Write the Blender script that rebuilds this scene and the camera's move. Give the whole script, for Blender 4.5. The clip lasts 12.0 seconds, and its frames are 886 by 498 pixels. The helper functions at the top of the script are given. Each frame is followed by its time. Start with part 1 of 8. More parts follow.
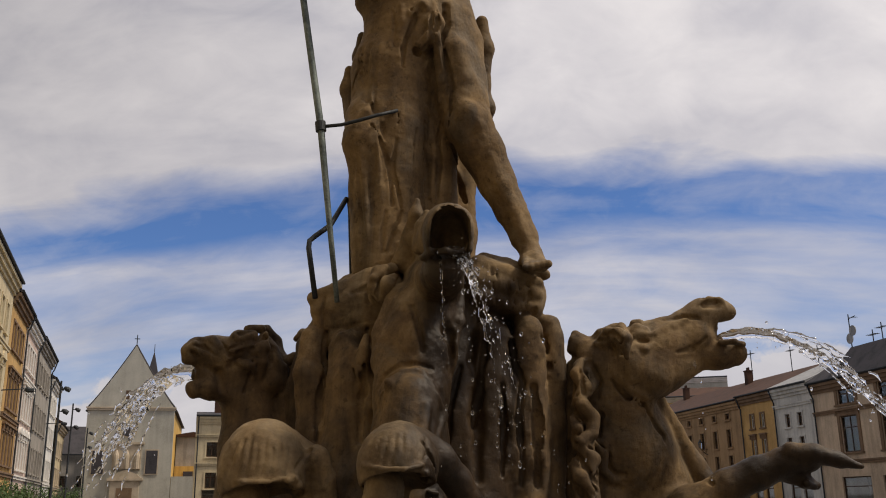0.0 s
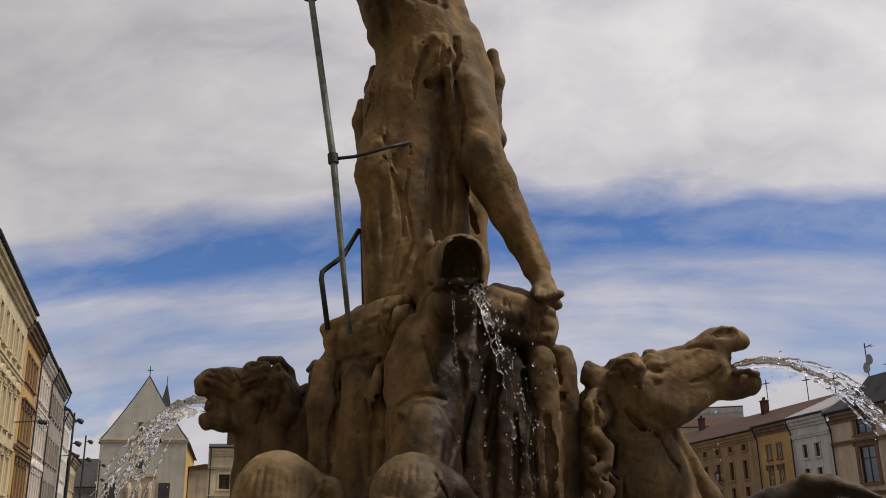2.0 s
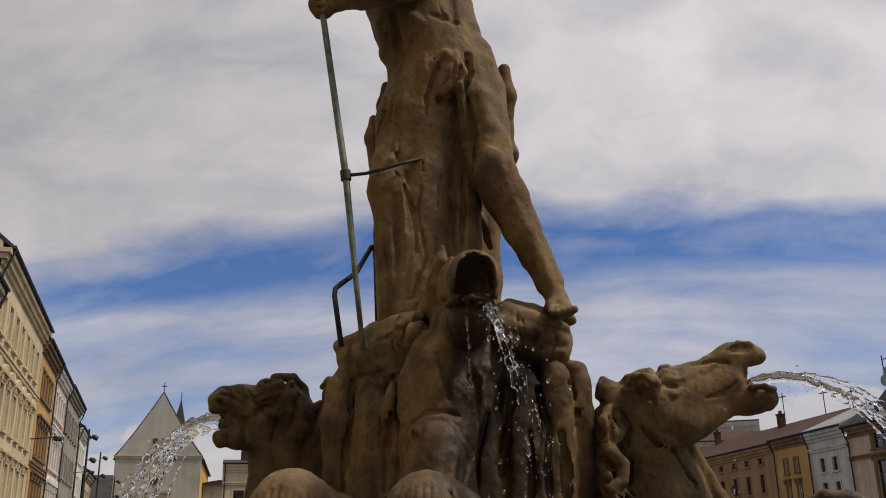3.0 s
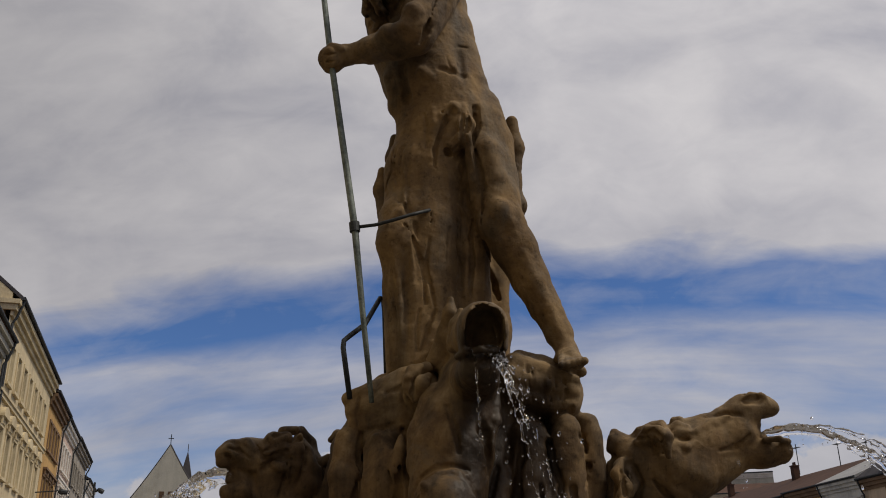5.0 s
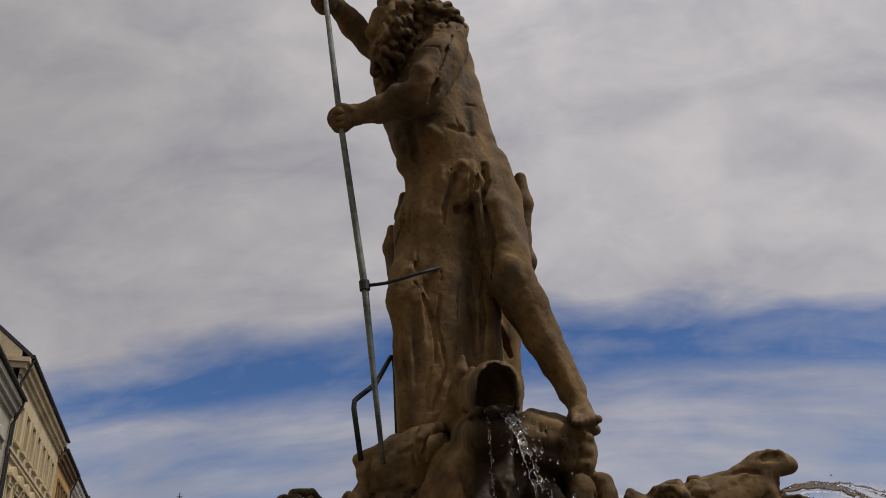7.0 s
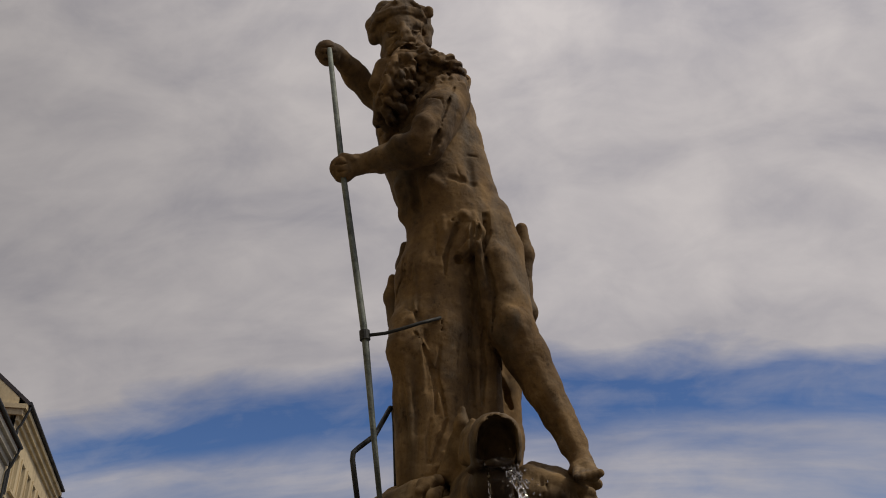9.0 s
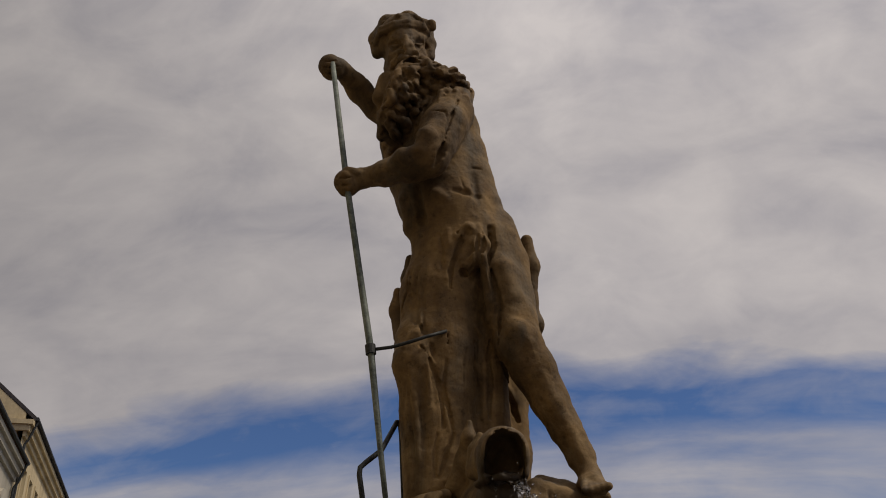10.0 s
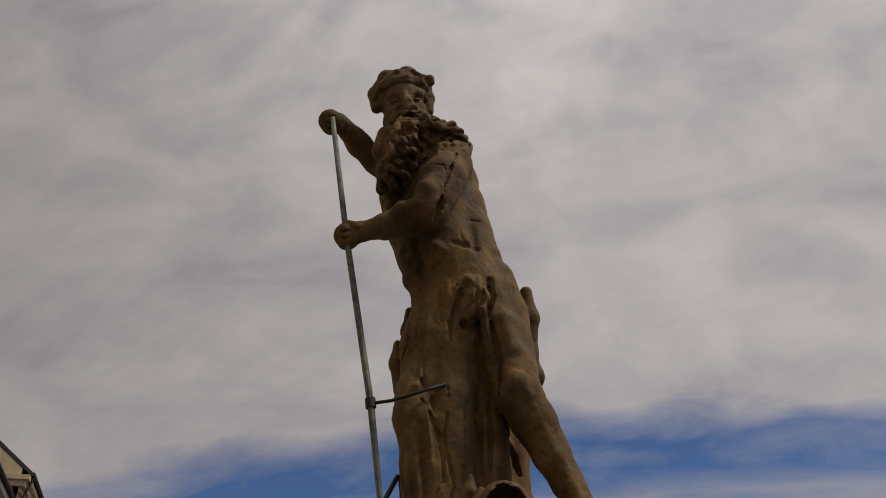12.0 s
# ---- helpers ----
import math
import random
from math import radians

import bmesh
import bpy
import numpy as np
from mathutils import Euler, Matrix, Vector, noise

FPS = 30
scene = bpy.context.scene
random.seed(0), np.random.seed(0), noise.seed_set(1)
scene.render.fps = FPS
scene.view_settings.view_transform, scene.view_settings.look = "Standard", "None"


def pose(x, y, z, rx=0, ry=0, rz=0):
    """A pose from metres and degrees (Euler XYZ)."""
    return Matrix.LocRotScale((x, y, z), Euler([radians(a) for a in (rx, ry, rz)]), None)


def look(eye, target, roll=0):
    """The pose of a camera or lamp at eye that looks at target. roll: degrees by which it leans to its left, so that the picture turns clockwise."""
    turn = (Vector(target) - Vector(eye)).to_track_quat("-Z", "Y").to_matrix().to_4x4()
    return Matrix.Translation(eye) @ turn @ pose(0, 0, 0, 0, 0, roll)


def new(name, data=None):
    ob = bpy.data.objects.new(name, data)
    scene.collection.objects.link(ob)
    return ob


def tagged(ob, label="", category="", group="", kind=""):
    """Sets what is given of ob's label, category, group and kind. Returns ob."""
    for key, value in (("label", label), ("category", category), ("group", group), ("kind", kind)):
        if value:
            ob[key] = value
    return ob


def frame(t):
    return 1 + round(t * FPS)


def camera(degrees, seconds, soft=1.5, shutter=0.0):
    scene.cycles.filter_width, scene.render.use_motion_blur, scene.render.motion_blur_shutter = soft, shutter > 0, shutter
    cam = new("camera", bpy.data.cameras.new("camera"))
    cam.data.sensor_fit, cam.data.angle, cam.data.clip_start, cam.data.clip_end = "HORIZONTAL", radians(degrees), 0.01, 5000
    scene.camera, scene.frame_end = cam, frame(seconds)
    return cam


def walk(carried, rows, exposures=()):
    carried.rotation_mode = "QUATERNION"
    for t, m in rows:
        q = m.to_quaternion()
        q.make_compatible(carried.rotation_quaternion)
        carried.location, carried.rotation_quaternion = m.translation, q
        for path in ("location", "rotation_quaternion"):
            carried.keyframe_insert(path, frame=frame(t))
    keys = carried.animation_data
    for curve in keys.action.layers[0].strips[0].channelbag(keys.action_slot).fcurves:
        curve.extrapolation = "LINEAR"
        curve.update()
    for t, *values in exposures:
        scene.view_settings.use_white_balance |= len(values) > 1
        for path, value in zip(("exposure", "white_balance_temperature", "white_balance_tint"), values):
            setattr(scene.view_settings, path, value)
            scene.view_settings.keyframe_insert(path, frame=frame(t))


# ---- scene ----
cam = camera(52.21, 12.0, 1.0)
ROWS = [
    (0.0, 0.0, 0.0, 1.65, 105.501, 0.771, 0.214),
    (0.5, -0.0008, -0.0087, 1.6456, 106.161, 0.769, 0.084),
    (1.0, -0.0007, -0.0129, 1.6448, 106.674, 0.711, 0.318),
    (1.5, 0.0001, -0.0136, 1.6466, 107.323, 0.697, 0.506),
    (2.0, 0.001, -0.0135, 1.6489, 107.418, 0.825, 1.036),
    (2.5, 0.0014, -0.0126, 1.6522, 108.217, 0.811, 1.386),
    (3.0, 0.0, -0.0099, 1.6584, 108.339, 0.943, 1.921),
    (5.0, -0.0034, -0.0084, 1.6665, 111.507, 0.959, 2.473),
    (5.5, -0.0069, -0.0105, 1.674, 112.298, 0.936, 2.135),
    (6.0, -0.0086, -0.013, 1.6802, 113.374, 0.925, 2.201),
    (6.5, -0.009, -0.0119, 1.6864, 113.875, 1.246, 3.105),
    (7.0, -0.0097, -0.0076, 1.6944, 114.858, 1.352, 3.241),
    (9.0, -0.0108, -0.004, 1.7037, 117.941, 0.969, 3.113),
    (9.5, -0.011, -0.0021, 1.7114, 118.574, 1.101, 3.793),
    (10.0, -0.0107, -0.0001, 1.7166, 118.663, 1.324, 3.671),
    (10.5, -0.0107, 0.0019, 1.7217, 119.575, 1.235, 3.621),
    (11.0, -0.0108, 0.0022, 1.727, 120.425, 1.194, 3.259),
    (11.5, -0.0101, -0.0045, 1.7273, 121.197, 1.29, 3.658),
    (12.0, -0.008, -0.0216, 1.7193, 121.837, 1.652, 3.837),
]
EXPOSURES = [(0.0, 0.19, 6700, 11), (3.0, 0.06, 6650, 11), (5.0, -0.17, 6550, 10), (7.0, -0.33, 6600, 11), (9.0, -0.37, 6850, 12), (12.0, -0.53, 7000, 12)]
walk(cam, [(t, pose(x, y, z, rx, ry, rz)) for t, x, y, z, rx, ry, rz in ROWS], EXPOSURES)


# ---- sky and sun ----
SUN_AZ, SUN_EL = radians(97), radians(55)  # azimuth from ahead (+y) towards the right (+x)


def node(tree, kind, x=0, **sets):
    n = tree.nodes.new(kind)
    for key, value in sets.items():
        if key in n.inputs:
            n.inputs[key].default_value = value
        else:
            setattr(n, key, value)
    return n


def calc(tree, op, a, b=0.0, clamp=False):
    n = tree.nodes.new("ShaderNodeMath")
    n.operation, n.use_clamp = op, clamp
    for i, v in enumerate((a, b)):
        if isinstance(v, (int, float)):
            n.inputs[i].default_value = v
        else:
            tree.links.new(v, n.inputs[i])
    return n.outputs[0]


def ramp(tree, fac, *stops):
    n = tree.nodes.new("ShaderNodeValToRGB")
    while len(n.color_ramp.elements) < len(stops):
        n.color_ramp.elements.new(0.5)
    for e, (at, col) in zip(n.color_ramp.elements, stops):
        e.position = at
        e.color = (*col, 1) if isinstance(col, tuple) else (col, col, col, 1)
    tree.links.new(fac, n.inputs[0])
    return n.outputs[0]


def mixed(tree, fac, a, b, mode="MIX"):
    n = tree.nodes.new("ShaderNodeMix")
    n.data_type, n.blend_type = "RGBA", mode
    for sock, v in ((n.inputs[0], fac), (n.inputs[6], a), (n.inputs[7], b)):
        if isinstance(v, tuple):
            sock.default_value = (*v, 1)
        elif isinstance(v, (int, float)):
            sock.default_value = v
        else:
            tree.links.new(v, sock)
    return n.outputs[2]


def grain(tree, vector, scale, detail=4.0, rough=0.55, warp=0.0):
    n = node(tree, "ShaderNodeTexNoise", Scale=scale, Detail=detail, Roughness=rough, Distortion=warp)
    tree.links.new(vector, n.inputs["Vector"])
    return n.outputs["Fac"]


def sky():
    world = bpy.data.worlds.new("sky")
    scene.world = world
    world.use_nodes = True
    t = world.node_tree
    t.nodes.clear()
    air = node(t, "ShaderNodeTexSky", sky_type="NISHITA", sun_disc=False, sun_elevation=SUN_EL, sun_rotation=SUN_AZ, dust_density=0.6, air_density=1.0, ozone_density=2.5)
    co = t.nodes.new("ShaderNodeTexCoord")
    sep = t.nodes.new("ShaderNodeSeparateXYZ")
    t.links.new(co.outputs["Generated"], sep.inputs[0])
    x, y, z = sep.outputs
    az = calc(t, "MULTIPLY", calc(t, "ARCTAN2", x, y), 57.296)
    el = calc(t, "MULTIPLY", calc(t, "ARCSINE", z), 57.296)
    # the cloud layers bow towards the horizon to either side
    bow = calc(t, "MULTIPLY", calc(t, "POWER", calc(t, "ABSOLUTE", calc(t, "SUBTRACT", az, 5.0)), 2.0), 0.0042)
    level = calc(t, "ADD", el, calc(t, "MINIMUM", bow, 8.0))

    def layer(sx, sz, scale, detail, rough, warp, shift):
        v = t.nodes.new("ShaderNodeCombineXYZ")
        t.links.new(calc(t, "MULTIPLY", az, sx), v.inputs[0])
        t.links.new(calc(t, "MULTIPLY", level, sz), v.inputs[1])
        v.inputs[2].default_value = shift
        return grain(t, v.outputs[0], scale, detail, rough, warp)

    streak = layer(0.030, 0.30, 1.0, 7, 0.55, 0.4, 1.3)
    fine = layer(0.12, 0.45, 1.0, 6, 0.6, 0.5, 4.1)
    billow = layer(0.07, 0.13, 1.0, 6, 0.5, 0.7, 7.7)
    lumps = layer(0.17, 0.30, 1.0, 8, 0.58, 0.5, 11.3)
    wob = calc(t, "MULTIPLY", calc(t, "SUBTRACT", billow, 0.5), 6.0)
    wob = calc(t, "ADD", wob, calc(t, "MULTIPLY", calc(t, "SUBTRACT", fine, 0.5), 2.4))
    high = calc(t, "DIVIDE", calc(t, "SUBTRACT", calc(t, "ADD", level, wob), 18.9), 2.5, True)
    low = calc(t, "DIVIDE", calc(t, "SUBTRACT", calc(t, "ADD", 17.6, calc(t, "MULTIPLY", wob, 0.4)), level), 1.6, True)
    bands = ramp(t, calc(t, "ADD", calc(t, "MULTIPLY", streak, 0.65), calc(t, "MULTIPLY", fine, 0.35)), (0.37, 0.20), (0.63, 0.84))
    puff = calc(t, "ADD", 10.0, calc(t, "MULTIPLY", calc(t, "SUBTRACT", layer(0.22, 0.3, 1.0, 6, 0.55, 0.3, 2.2), 0.5), 7.5))
    haze = calc(t, "DIVIDE", calc(t, "SUBTRACT", puff, level), 0.9, True)
    low = calc(t, "MULTIPLY", low, calc(t, "MAXIMUM", bands, haze))
    cover = calc(t, "MAXIMUM", high, low)
    wisp = ramp(t, calc(t, "ADD", calc(t, "MULTIPLY", lumps, 0.5), calc(t, "MULTIPLY", streak, 0.5)), (0.44, 0.0), (0.66, 0.42))
    cover = calc(t, "MAXIMUM", cover, wisp)
    cover = calc(t, "MULTIPLY", cover, 0.97)
    soft = layer(0.062, 0.135, 1.0, 7, 0.52, 0.7, 7.7)
    shade = ramp(t, calc(t, "ADD", calc(t, "MULTIPLY", soft, 0.68), calc(t, "MULTIPLY", lumps, 0.32)), (0.34, (0.44, 0.436, 0.48)), (0.49, (0.575, 0.56, 0.583)), (0.62, (0.68, 0.658, 0.668)))
    # the cloud sheet is brighter towards the sun's side
    lean = calc(t, "ADD", 1.0, calc(t, "MULTIPLY", calc(t, "MULTIPLY", calc(t, "MAXIMUM", calc(t, "MINIMUM", az, 4.0), -60.0), calc(t, "MINIMUM", el, 25.0)), 0.00034))
    shade = mixed(t, 1.0, shade, lean, "MULTIPLY")
    # the sheet is thicker and greyer along its lower edge
    edge = calc(t, "DIVIDE", calc(t, "SUBTRACT", 24.0, level), 5.0, True)
    edge = calc(t, "MULTIPLY", edge, calc(t, "DIVIDE", az, 14.0, True))
    shade = mixed(t, calc(t, "MULTIPLY", edge, 0.5), shade, (0.43, 0.43, 0.475))
    # thin cloud glows round the sun, high over the square
    glow = calc(t, "MULTIPLY", calc(t, "DIVIDE", calc(t, "SUBTRACT", el, 34.0), 40.0, True), 0.6)
    shade = mixed(t, 1.0, shade, calc(t, "ADD", 1.0, glow), "MULTIPLY")
    blue = mixed(t, 1.0, air.outputs[0], (0.046, 0.062, 0.090), "MULTIPLY")
    col = mixed(t, cover, blue, shade)
    bg = node(t, "ShaderNodeBackground", Strength=1.0)
    t.links.new(col, bg.inputs[0])
    out = t.nodes.new("ShaderNodeOutputWorld")
    t.links.new(bg.outputs[0], out.inputs[0])


sky()
sun = new("sun", bpy.data.lights.new("sun", "SUN"))
sun.data.energy, sun.data.angle, sun.data.color = 2.5, radians(10), (1.0, 0.89, 0.73)
sun.matrix_world = look((60 * math.sin(SUN_AZ), 60 * math.cos(SUN_AZ), 60 * math.tan(SUN_EL)), (0, 0, 0))


# ---- materials ----
def material(name, base, dark, scale=3.0, rough=0.85, bump=0.3, fine=40.0, metallic=0.0, streaks=0.0, random=0.0, light=None):
    """A matt surface: two scales of colour, grain, faint streaks and relief."""
    m = bpy.data.materials.new(name)
    m.use_nodes = True
    t = m.node_tree
    bsdf = t.nodes["Principled BSDF"]
    geo = t.nodes.new("ShaderNodeNewGeometry")
    pos = geo.outputs["Position"]
    big, small = grain(t, pos, scale, 5, 0.6, 0.4), grain(t, pos, fine, 4, 0.65)
    blend = calc(t, "ADD", calc(t, "MULTIPLY", big, 0.65), calc(t, "MULTIPLY", small, 0.35))
    col = ramp(t, blend, (0.36, dark), (0.52, base), (0.68, light or tuple(min(1, c * 1.15) for c in base)))
    if streaks:
        mp = node(t, "ShaderNodeMapping", Scale=(1, 1, 0.08))
        t.links.new(pos, mp.inputs[0])
        s = ramp(t, grain(t, mp.outputs[0], scale * 4, 4, 0.6), (0.45, 1.0), (0.62, 1 - streaks))
        col = mixed(t, 1.0, col, s, "MULTIPLY")
    if random:
        info = t.nodes.new("ShaderNodeObjectInfo")
        r = ramp(t, info.outputs["Random"], (0.0, 1 - random), (1.0, 1.0))
        col = mixed(t, 1.0, col, r, "MULTIPLY")
    t.links.new(col, bsdf.inputs["Base Color"])
    bsdf.inputs["Roughness"].default_value, bsdf.inputs["Metallic"].default_value = rough, metallic
    bsdf.inputs["Specular IOR Level"].default_value = 0.25
    if bump:
        b = node(t, "ShaderNodeBump", Strength=bump, Distance=0.02)
        t.links.new(blend, b.inputs["Height"])
        t.links.new(b.outputs[0], bsdf.inputs["Normal"])
    return m


def stone():
    """Old sandstone: ochre, darkened by soot and water, with pits and pale spots of wear; hoof light and some shade are
    painted in.
    """
    m = bpy.data.materials.new("sandstone")
    m.use_nodes = True
    t = m.node_tree
    bsdf = t.nodes["Principled BSDF"]
    pos = t.nodes.new("ShaderNodeNewGeometry").outputs["Position"]
    big, mid, small = grain(t, pos, 1.5, 5, 0.6, 0.5), grain(t, pos, 7, 7, 0.68, 0.3), grain(t, pos, 60, 4, 0.7)
    mp = node(t, "ShaderNodeMapping", Scale=(1, 1, 0.12))
    t.links.new(pos, mp.inputs[0])
    run = grain(t, mp.outputs[0], 6, 7, 0.62, 0.4)
    col = ramp(t, calc(t, "ADD", calc(t, "MULTIPLY", big, 0.6), calc(t, "MULTIPLY", mid, 0.4)), (0.37, (0.055, 0.035, 0.019)), (0.46, (0.105, 0.067, 0.033)), (0.55, (0.175, 0.113, 0.051)), (0.66, (0.27, 0.185, 0.092)))
    soot = ramp(t, run, (0.42, 1.12), (0.52, 0.82), (0.63, 0.38))
    col = mixed(t, 0.9, col, soot, "MULTIPLY")
    grey = ramp(t, grain(t, pos, 3.0, 7, 0.66, 0.6), (0.52, 0.0), (0.70, 0.5))
    col = mixed(t, grey, col, (0.125, 0.108, 0.085))
    pits = ramp(t, small, (0.30, 0.62), (0.42, 1.0), (0.72, 1.14))
    col = mixed(t, 0.7, col, pits, "MULTIPLY")
    # dark weathered specks and pale chips
    speck = ramp(t, grain(t, pos, 24, 6, 0.7, 0.2), (0.33, 0.42), (0.43, 1.0), (0.62, 1.0), (0.72, 1.5))
    col = mixed(t, 0.75, col, speck, "MULTIPLY")
    sep = t.nodes.new("ShaderNodeSeparateXYZ")
    t.links.new(pos, sep.inputs[0])
    # above the reach of the splashes the stone is dry and bleached grey
    reach = calc(t, "ADD", calc(t, "SUBTRACT", sep.outputs[2], 2.52), calc(t, "MULTIPLY", calc(t, "SUBTRACT", mid, 0.5), 0.9))
    dry_and_lit = ramp(t, calc(t, "ADD", calc(t, "MULTIPLY", reach, 2.0), 0.5), (0.2, 0.0), (0.8, 0.5))
    fade = calc(t, "DIVIDE", calc(t, "SUBTRACT", 3.1, sep.outputs[2]), 0.5, True)
    dry_and_lit = calc(t, "MULTIPLY", dry_and_lit, calc(t, "ADD", 0.05, calc(t, "MULTIPLY", fade, 0.95)))
    pale = ramp(t, mid, (0.36, (0.115, 0.08, 0.043)), (0.5, (0.215, 0.155, 0.085)), (0.64, (0.32, 0.245, 0.145)))
    # light on the hooves that reach out in front, painted as pale patches
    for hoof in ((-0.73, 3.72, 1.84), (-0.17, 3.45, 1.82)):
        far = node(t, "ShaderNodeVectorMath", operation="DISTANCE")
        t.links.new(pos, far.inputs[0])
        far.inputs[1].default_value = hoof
        hoof_light = calc(t, "SUBTRACT", calc(t, "ADD", 0.36, calc(t, "MULTIPLY", calc(t, "SUBTRACT", mid, 0.5), 0.5)), far.outputs["Value"])
        dry_and_lit = calc(t, "MAXIMUM", dry_and_lit, ramp(t, hoof_light, (0.0, 0.0), (0.2, 0.4)))
    col = mixed(t, dry_and_lit, col, pale)
    # wet where the spout splashes; shade under the head is painted in too
    side = calc(t, "SUBTRACT", 0.30, calc(t, "ABSOLUTE", calc(t, "SUBTRACT", sep.outputs[0], 0.13)))
    side = calc(t, "MINIMUM", side, calc(t, "MULTIPLY", calc(t, "SUBTRACT", 2.76, sep.outputs[2]), 0.9))
    # the hoof under the outer jet is painted dark too, standing for its shade
    hoof_shade = calc(t, "MINIMUM", calc(t, "SUBTRACT", sep.outputs[0], 1.22), calc(t, "SUBTRACT", 1.93, sep.outputs[2]))
    side = calc(t, "MAXIMUM", side, hoof_shade)
    wet = ramp(t, calc(t, "ADD", calc(t, "MULTIPLY", side, 4.5), calc(t, "SUBTRACT", run, 0.5)), (0.0, 0.0), (0.45, 1.0))
    col = mixed(t, wet, col, mixed(t, 1.0, col, (0.21, 0.18, 0.14), "MULTIPLY"))
    t.links.new(col, bsdf.inputs["Base Color"])
    bsdf.inputs["Specular IOR Level"].default_value = 0.3
    dry = ramp(t, run, (0.4, 0.9), (0.65, 0.7))
    t.links.new(mixed(t, wet, dry, (0.5, 0.5, 0.5)), bsdf.inputs["Roughness"])
    h = calc(t, "ADD", calc(t, "MULTIPLY", mid, 0.3), calc(t, "ADD", calc(t, "MULTIPLY", small, 0.3), calc(t, "MULTIPLY", grain(t, pos, 190, 3, 0.7), 0.14)))
    b = node(t, "ShaderNodeBump", Strength=0.5, Distance=0.02)
    t.links.new(h, b.inputs["Height"])
    t.links.new(b.outputs[0], bsdf.inputs["Normal"])
    return m


def clear(name, tint, rough, ior):
    m = bpy.data.materials.new(name)
    m.use_nodes = True
    bsdf = m.node_tree.nodes["Principled BSDF"]
    bsdf.inputs["Base Color"].default_value = (*tint, 1)
    bsdf.inputs["Roughness"].default_value, bsdf.inputs["IOR"].default_value = rough, ior
    bsdf.inputs["Transmission Weight"].default_value = 1.0
    return m


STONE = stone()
WATER = clear("water", (1, 1, 1), 0.0, 1.33)
GLASS = clear("window_glass", (0.8, 0.85, 0.85), 0.03, 1.45)
VERDIGRIS = material("verdigris_metal", (0.16, 0.19, 0.18), (0.06, 0.075, 0.075), 12, 0.6, 0.2, 90, 0.35, light=(0.27, 0.31, 0.29))
IRON = material("dark_iron", (0.05, 0.055, 0.06), (0.02, 0.022, 0.025), 12, 0.6, 0.2, 80, 0.5)
CREAM = material("cream_plaster", (0.58, 0.49, 0.32), (0.45, 0.37, 0.24), 0.5, 0.9, 0.1, 8, streaks=0.12)
OCHRE = material("ochre_plaster", (0.52, 0.33, 0.13), (0.40, 0.24, 0.09), 0.5, 0.9, 0.1, 8, streaks=0.15)
PINK = material("pale_pink_plaster", (0.60, 0.47, 0.40), (0.48, 0.36, 0.30), 0.5, 0.9, 0.1, 8, streaks=0.15)
GREY = material("grey_plaster", (0.33, 0.30, 0.26), (0.24, 0.22, 0.19), 0.5, 0.9, 0.1, 8, streaks=0.2)
WHITE = material("white_plaster", (0.72, 0.71, 0.68), (0.58, 0.57, 0.54), 0.5, 0.9, 0.1, 8, streaks=0.12)
BROWN = material("brown_plaster", (0.36, 0.235, 0.125), (0.27, 0.175, 0.09), 0.5, 0.9, 0.1, 8, streaks=0.2)
YELLOW = material("yellow_plaster", (0.58, 0.36, 0.10), (0.47, 0.28, 0.08), 0.5, 0.9, 0.1, 8, streaks=0.15)
CHURCH = material("church_plaster", (0.43, 0.41, 0.35), (0.34, 0.325, 0.275), 0.3, 0.92, 0.1, 6, streaks=0.12)
TRIM = material("stone_trim", (0.48, 0.40, 0.30), (0.34, 0.28, 0.2), 0.8, 0.88, 0.15, 12)
DARKTRIM = material("brown_trim", (0.20, 0.13, 0.08), (0.13, 0.085, 0.05), 0.8, 0.88, 0.15, 12)
PALETRIM = material("pale_trim", (0.68, 0.65, 0.6), (0.52, 0.5, 0.46), 0.8, 0.88, 0.15, 12)
SLATE = material("dark_roofing", (0.055, 0.05, 0.055), (0.03, 0.03, 0.033), 1.0, 0.8, 0.3, 9)
TILES = material("red_brown_tiles", (0.075, 0.036, 0.022), (0.042, 0.022, 0.015), 1.0, 0.85, 0.4, 9, random=0.2)
BEIGE = material("beige_plaster", (0.60, 0.47, 0.34), (0.46, 0.36, 0.26), 0.5, 0.9, 0.1, 8, streaks=0.2)
PALEGREY = material("pale_grey_plaster", (0.58, 0.57, 0.53), (0.46, 0.45, 0.42), 0.5, 0.9, 0.1, 8, streaks=0.2)
COPPER = material("grey_sheet_roof", (0.30, 0.30, 0.30), (0.2, 0.2, 0.2), 1.0, 0.6, 0.1, 9)
WOOD = material("painted_window_wood", (0.6, 0.58, 0.52), (0.48, 0.46, 0.4), 3, 0.6, 0.1, 30)
DARKWOOD = material("dark_window_wood", (0.10, 0.06, 0.035), (0.06, 0.035, 0.02), 3, 0.6, 0.1, 30)
PAVING = material("paving", (0.12, 0.11, 0.10), (0.07, 0.065, 0.06), 0.6, 0.85, 0.4, 5)
LEAF = material("leaves", (0.05, 0.085, 0.022), (0.02, 0.035, 0.010), 2, 0.6, 0.1, 20)
BARK = material("bark", (0.10, 0.075, 0.05), (0.05, 0.04, 0.03), 4, 0.9, 0.5, 30)
INSIDE = material("dim_room_plaster", (0.25, 0.23, 0.2), (0.2, 0.18, 0.16), 0.7, 0.9, 0.0, 6)


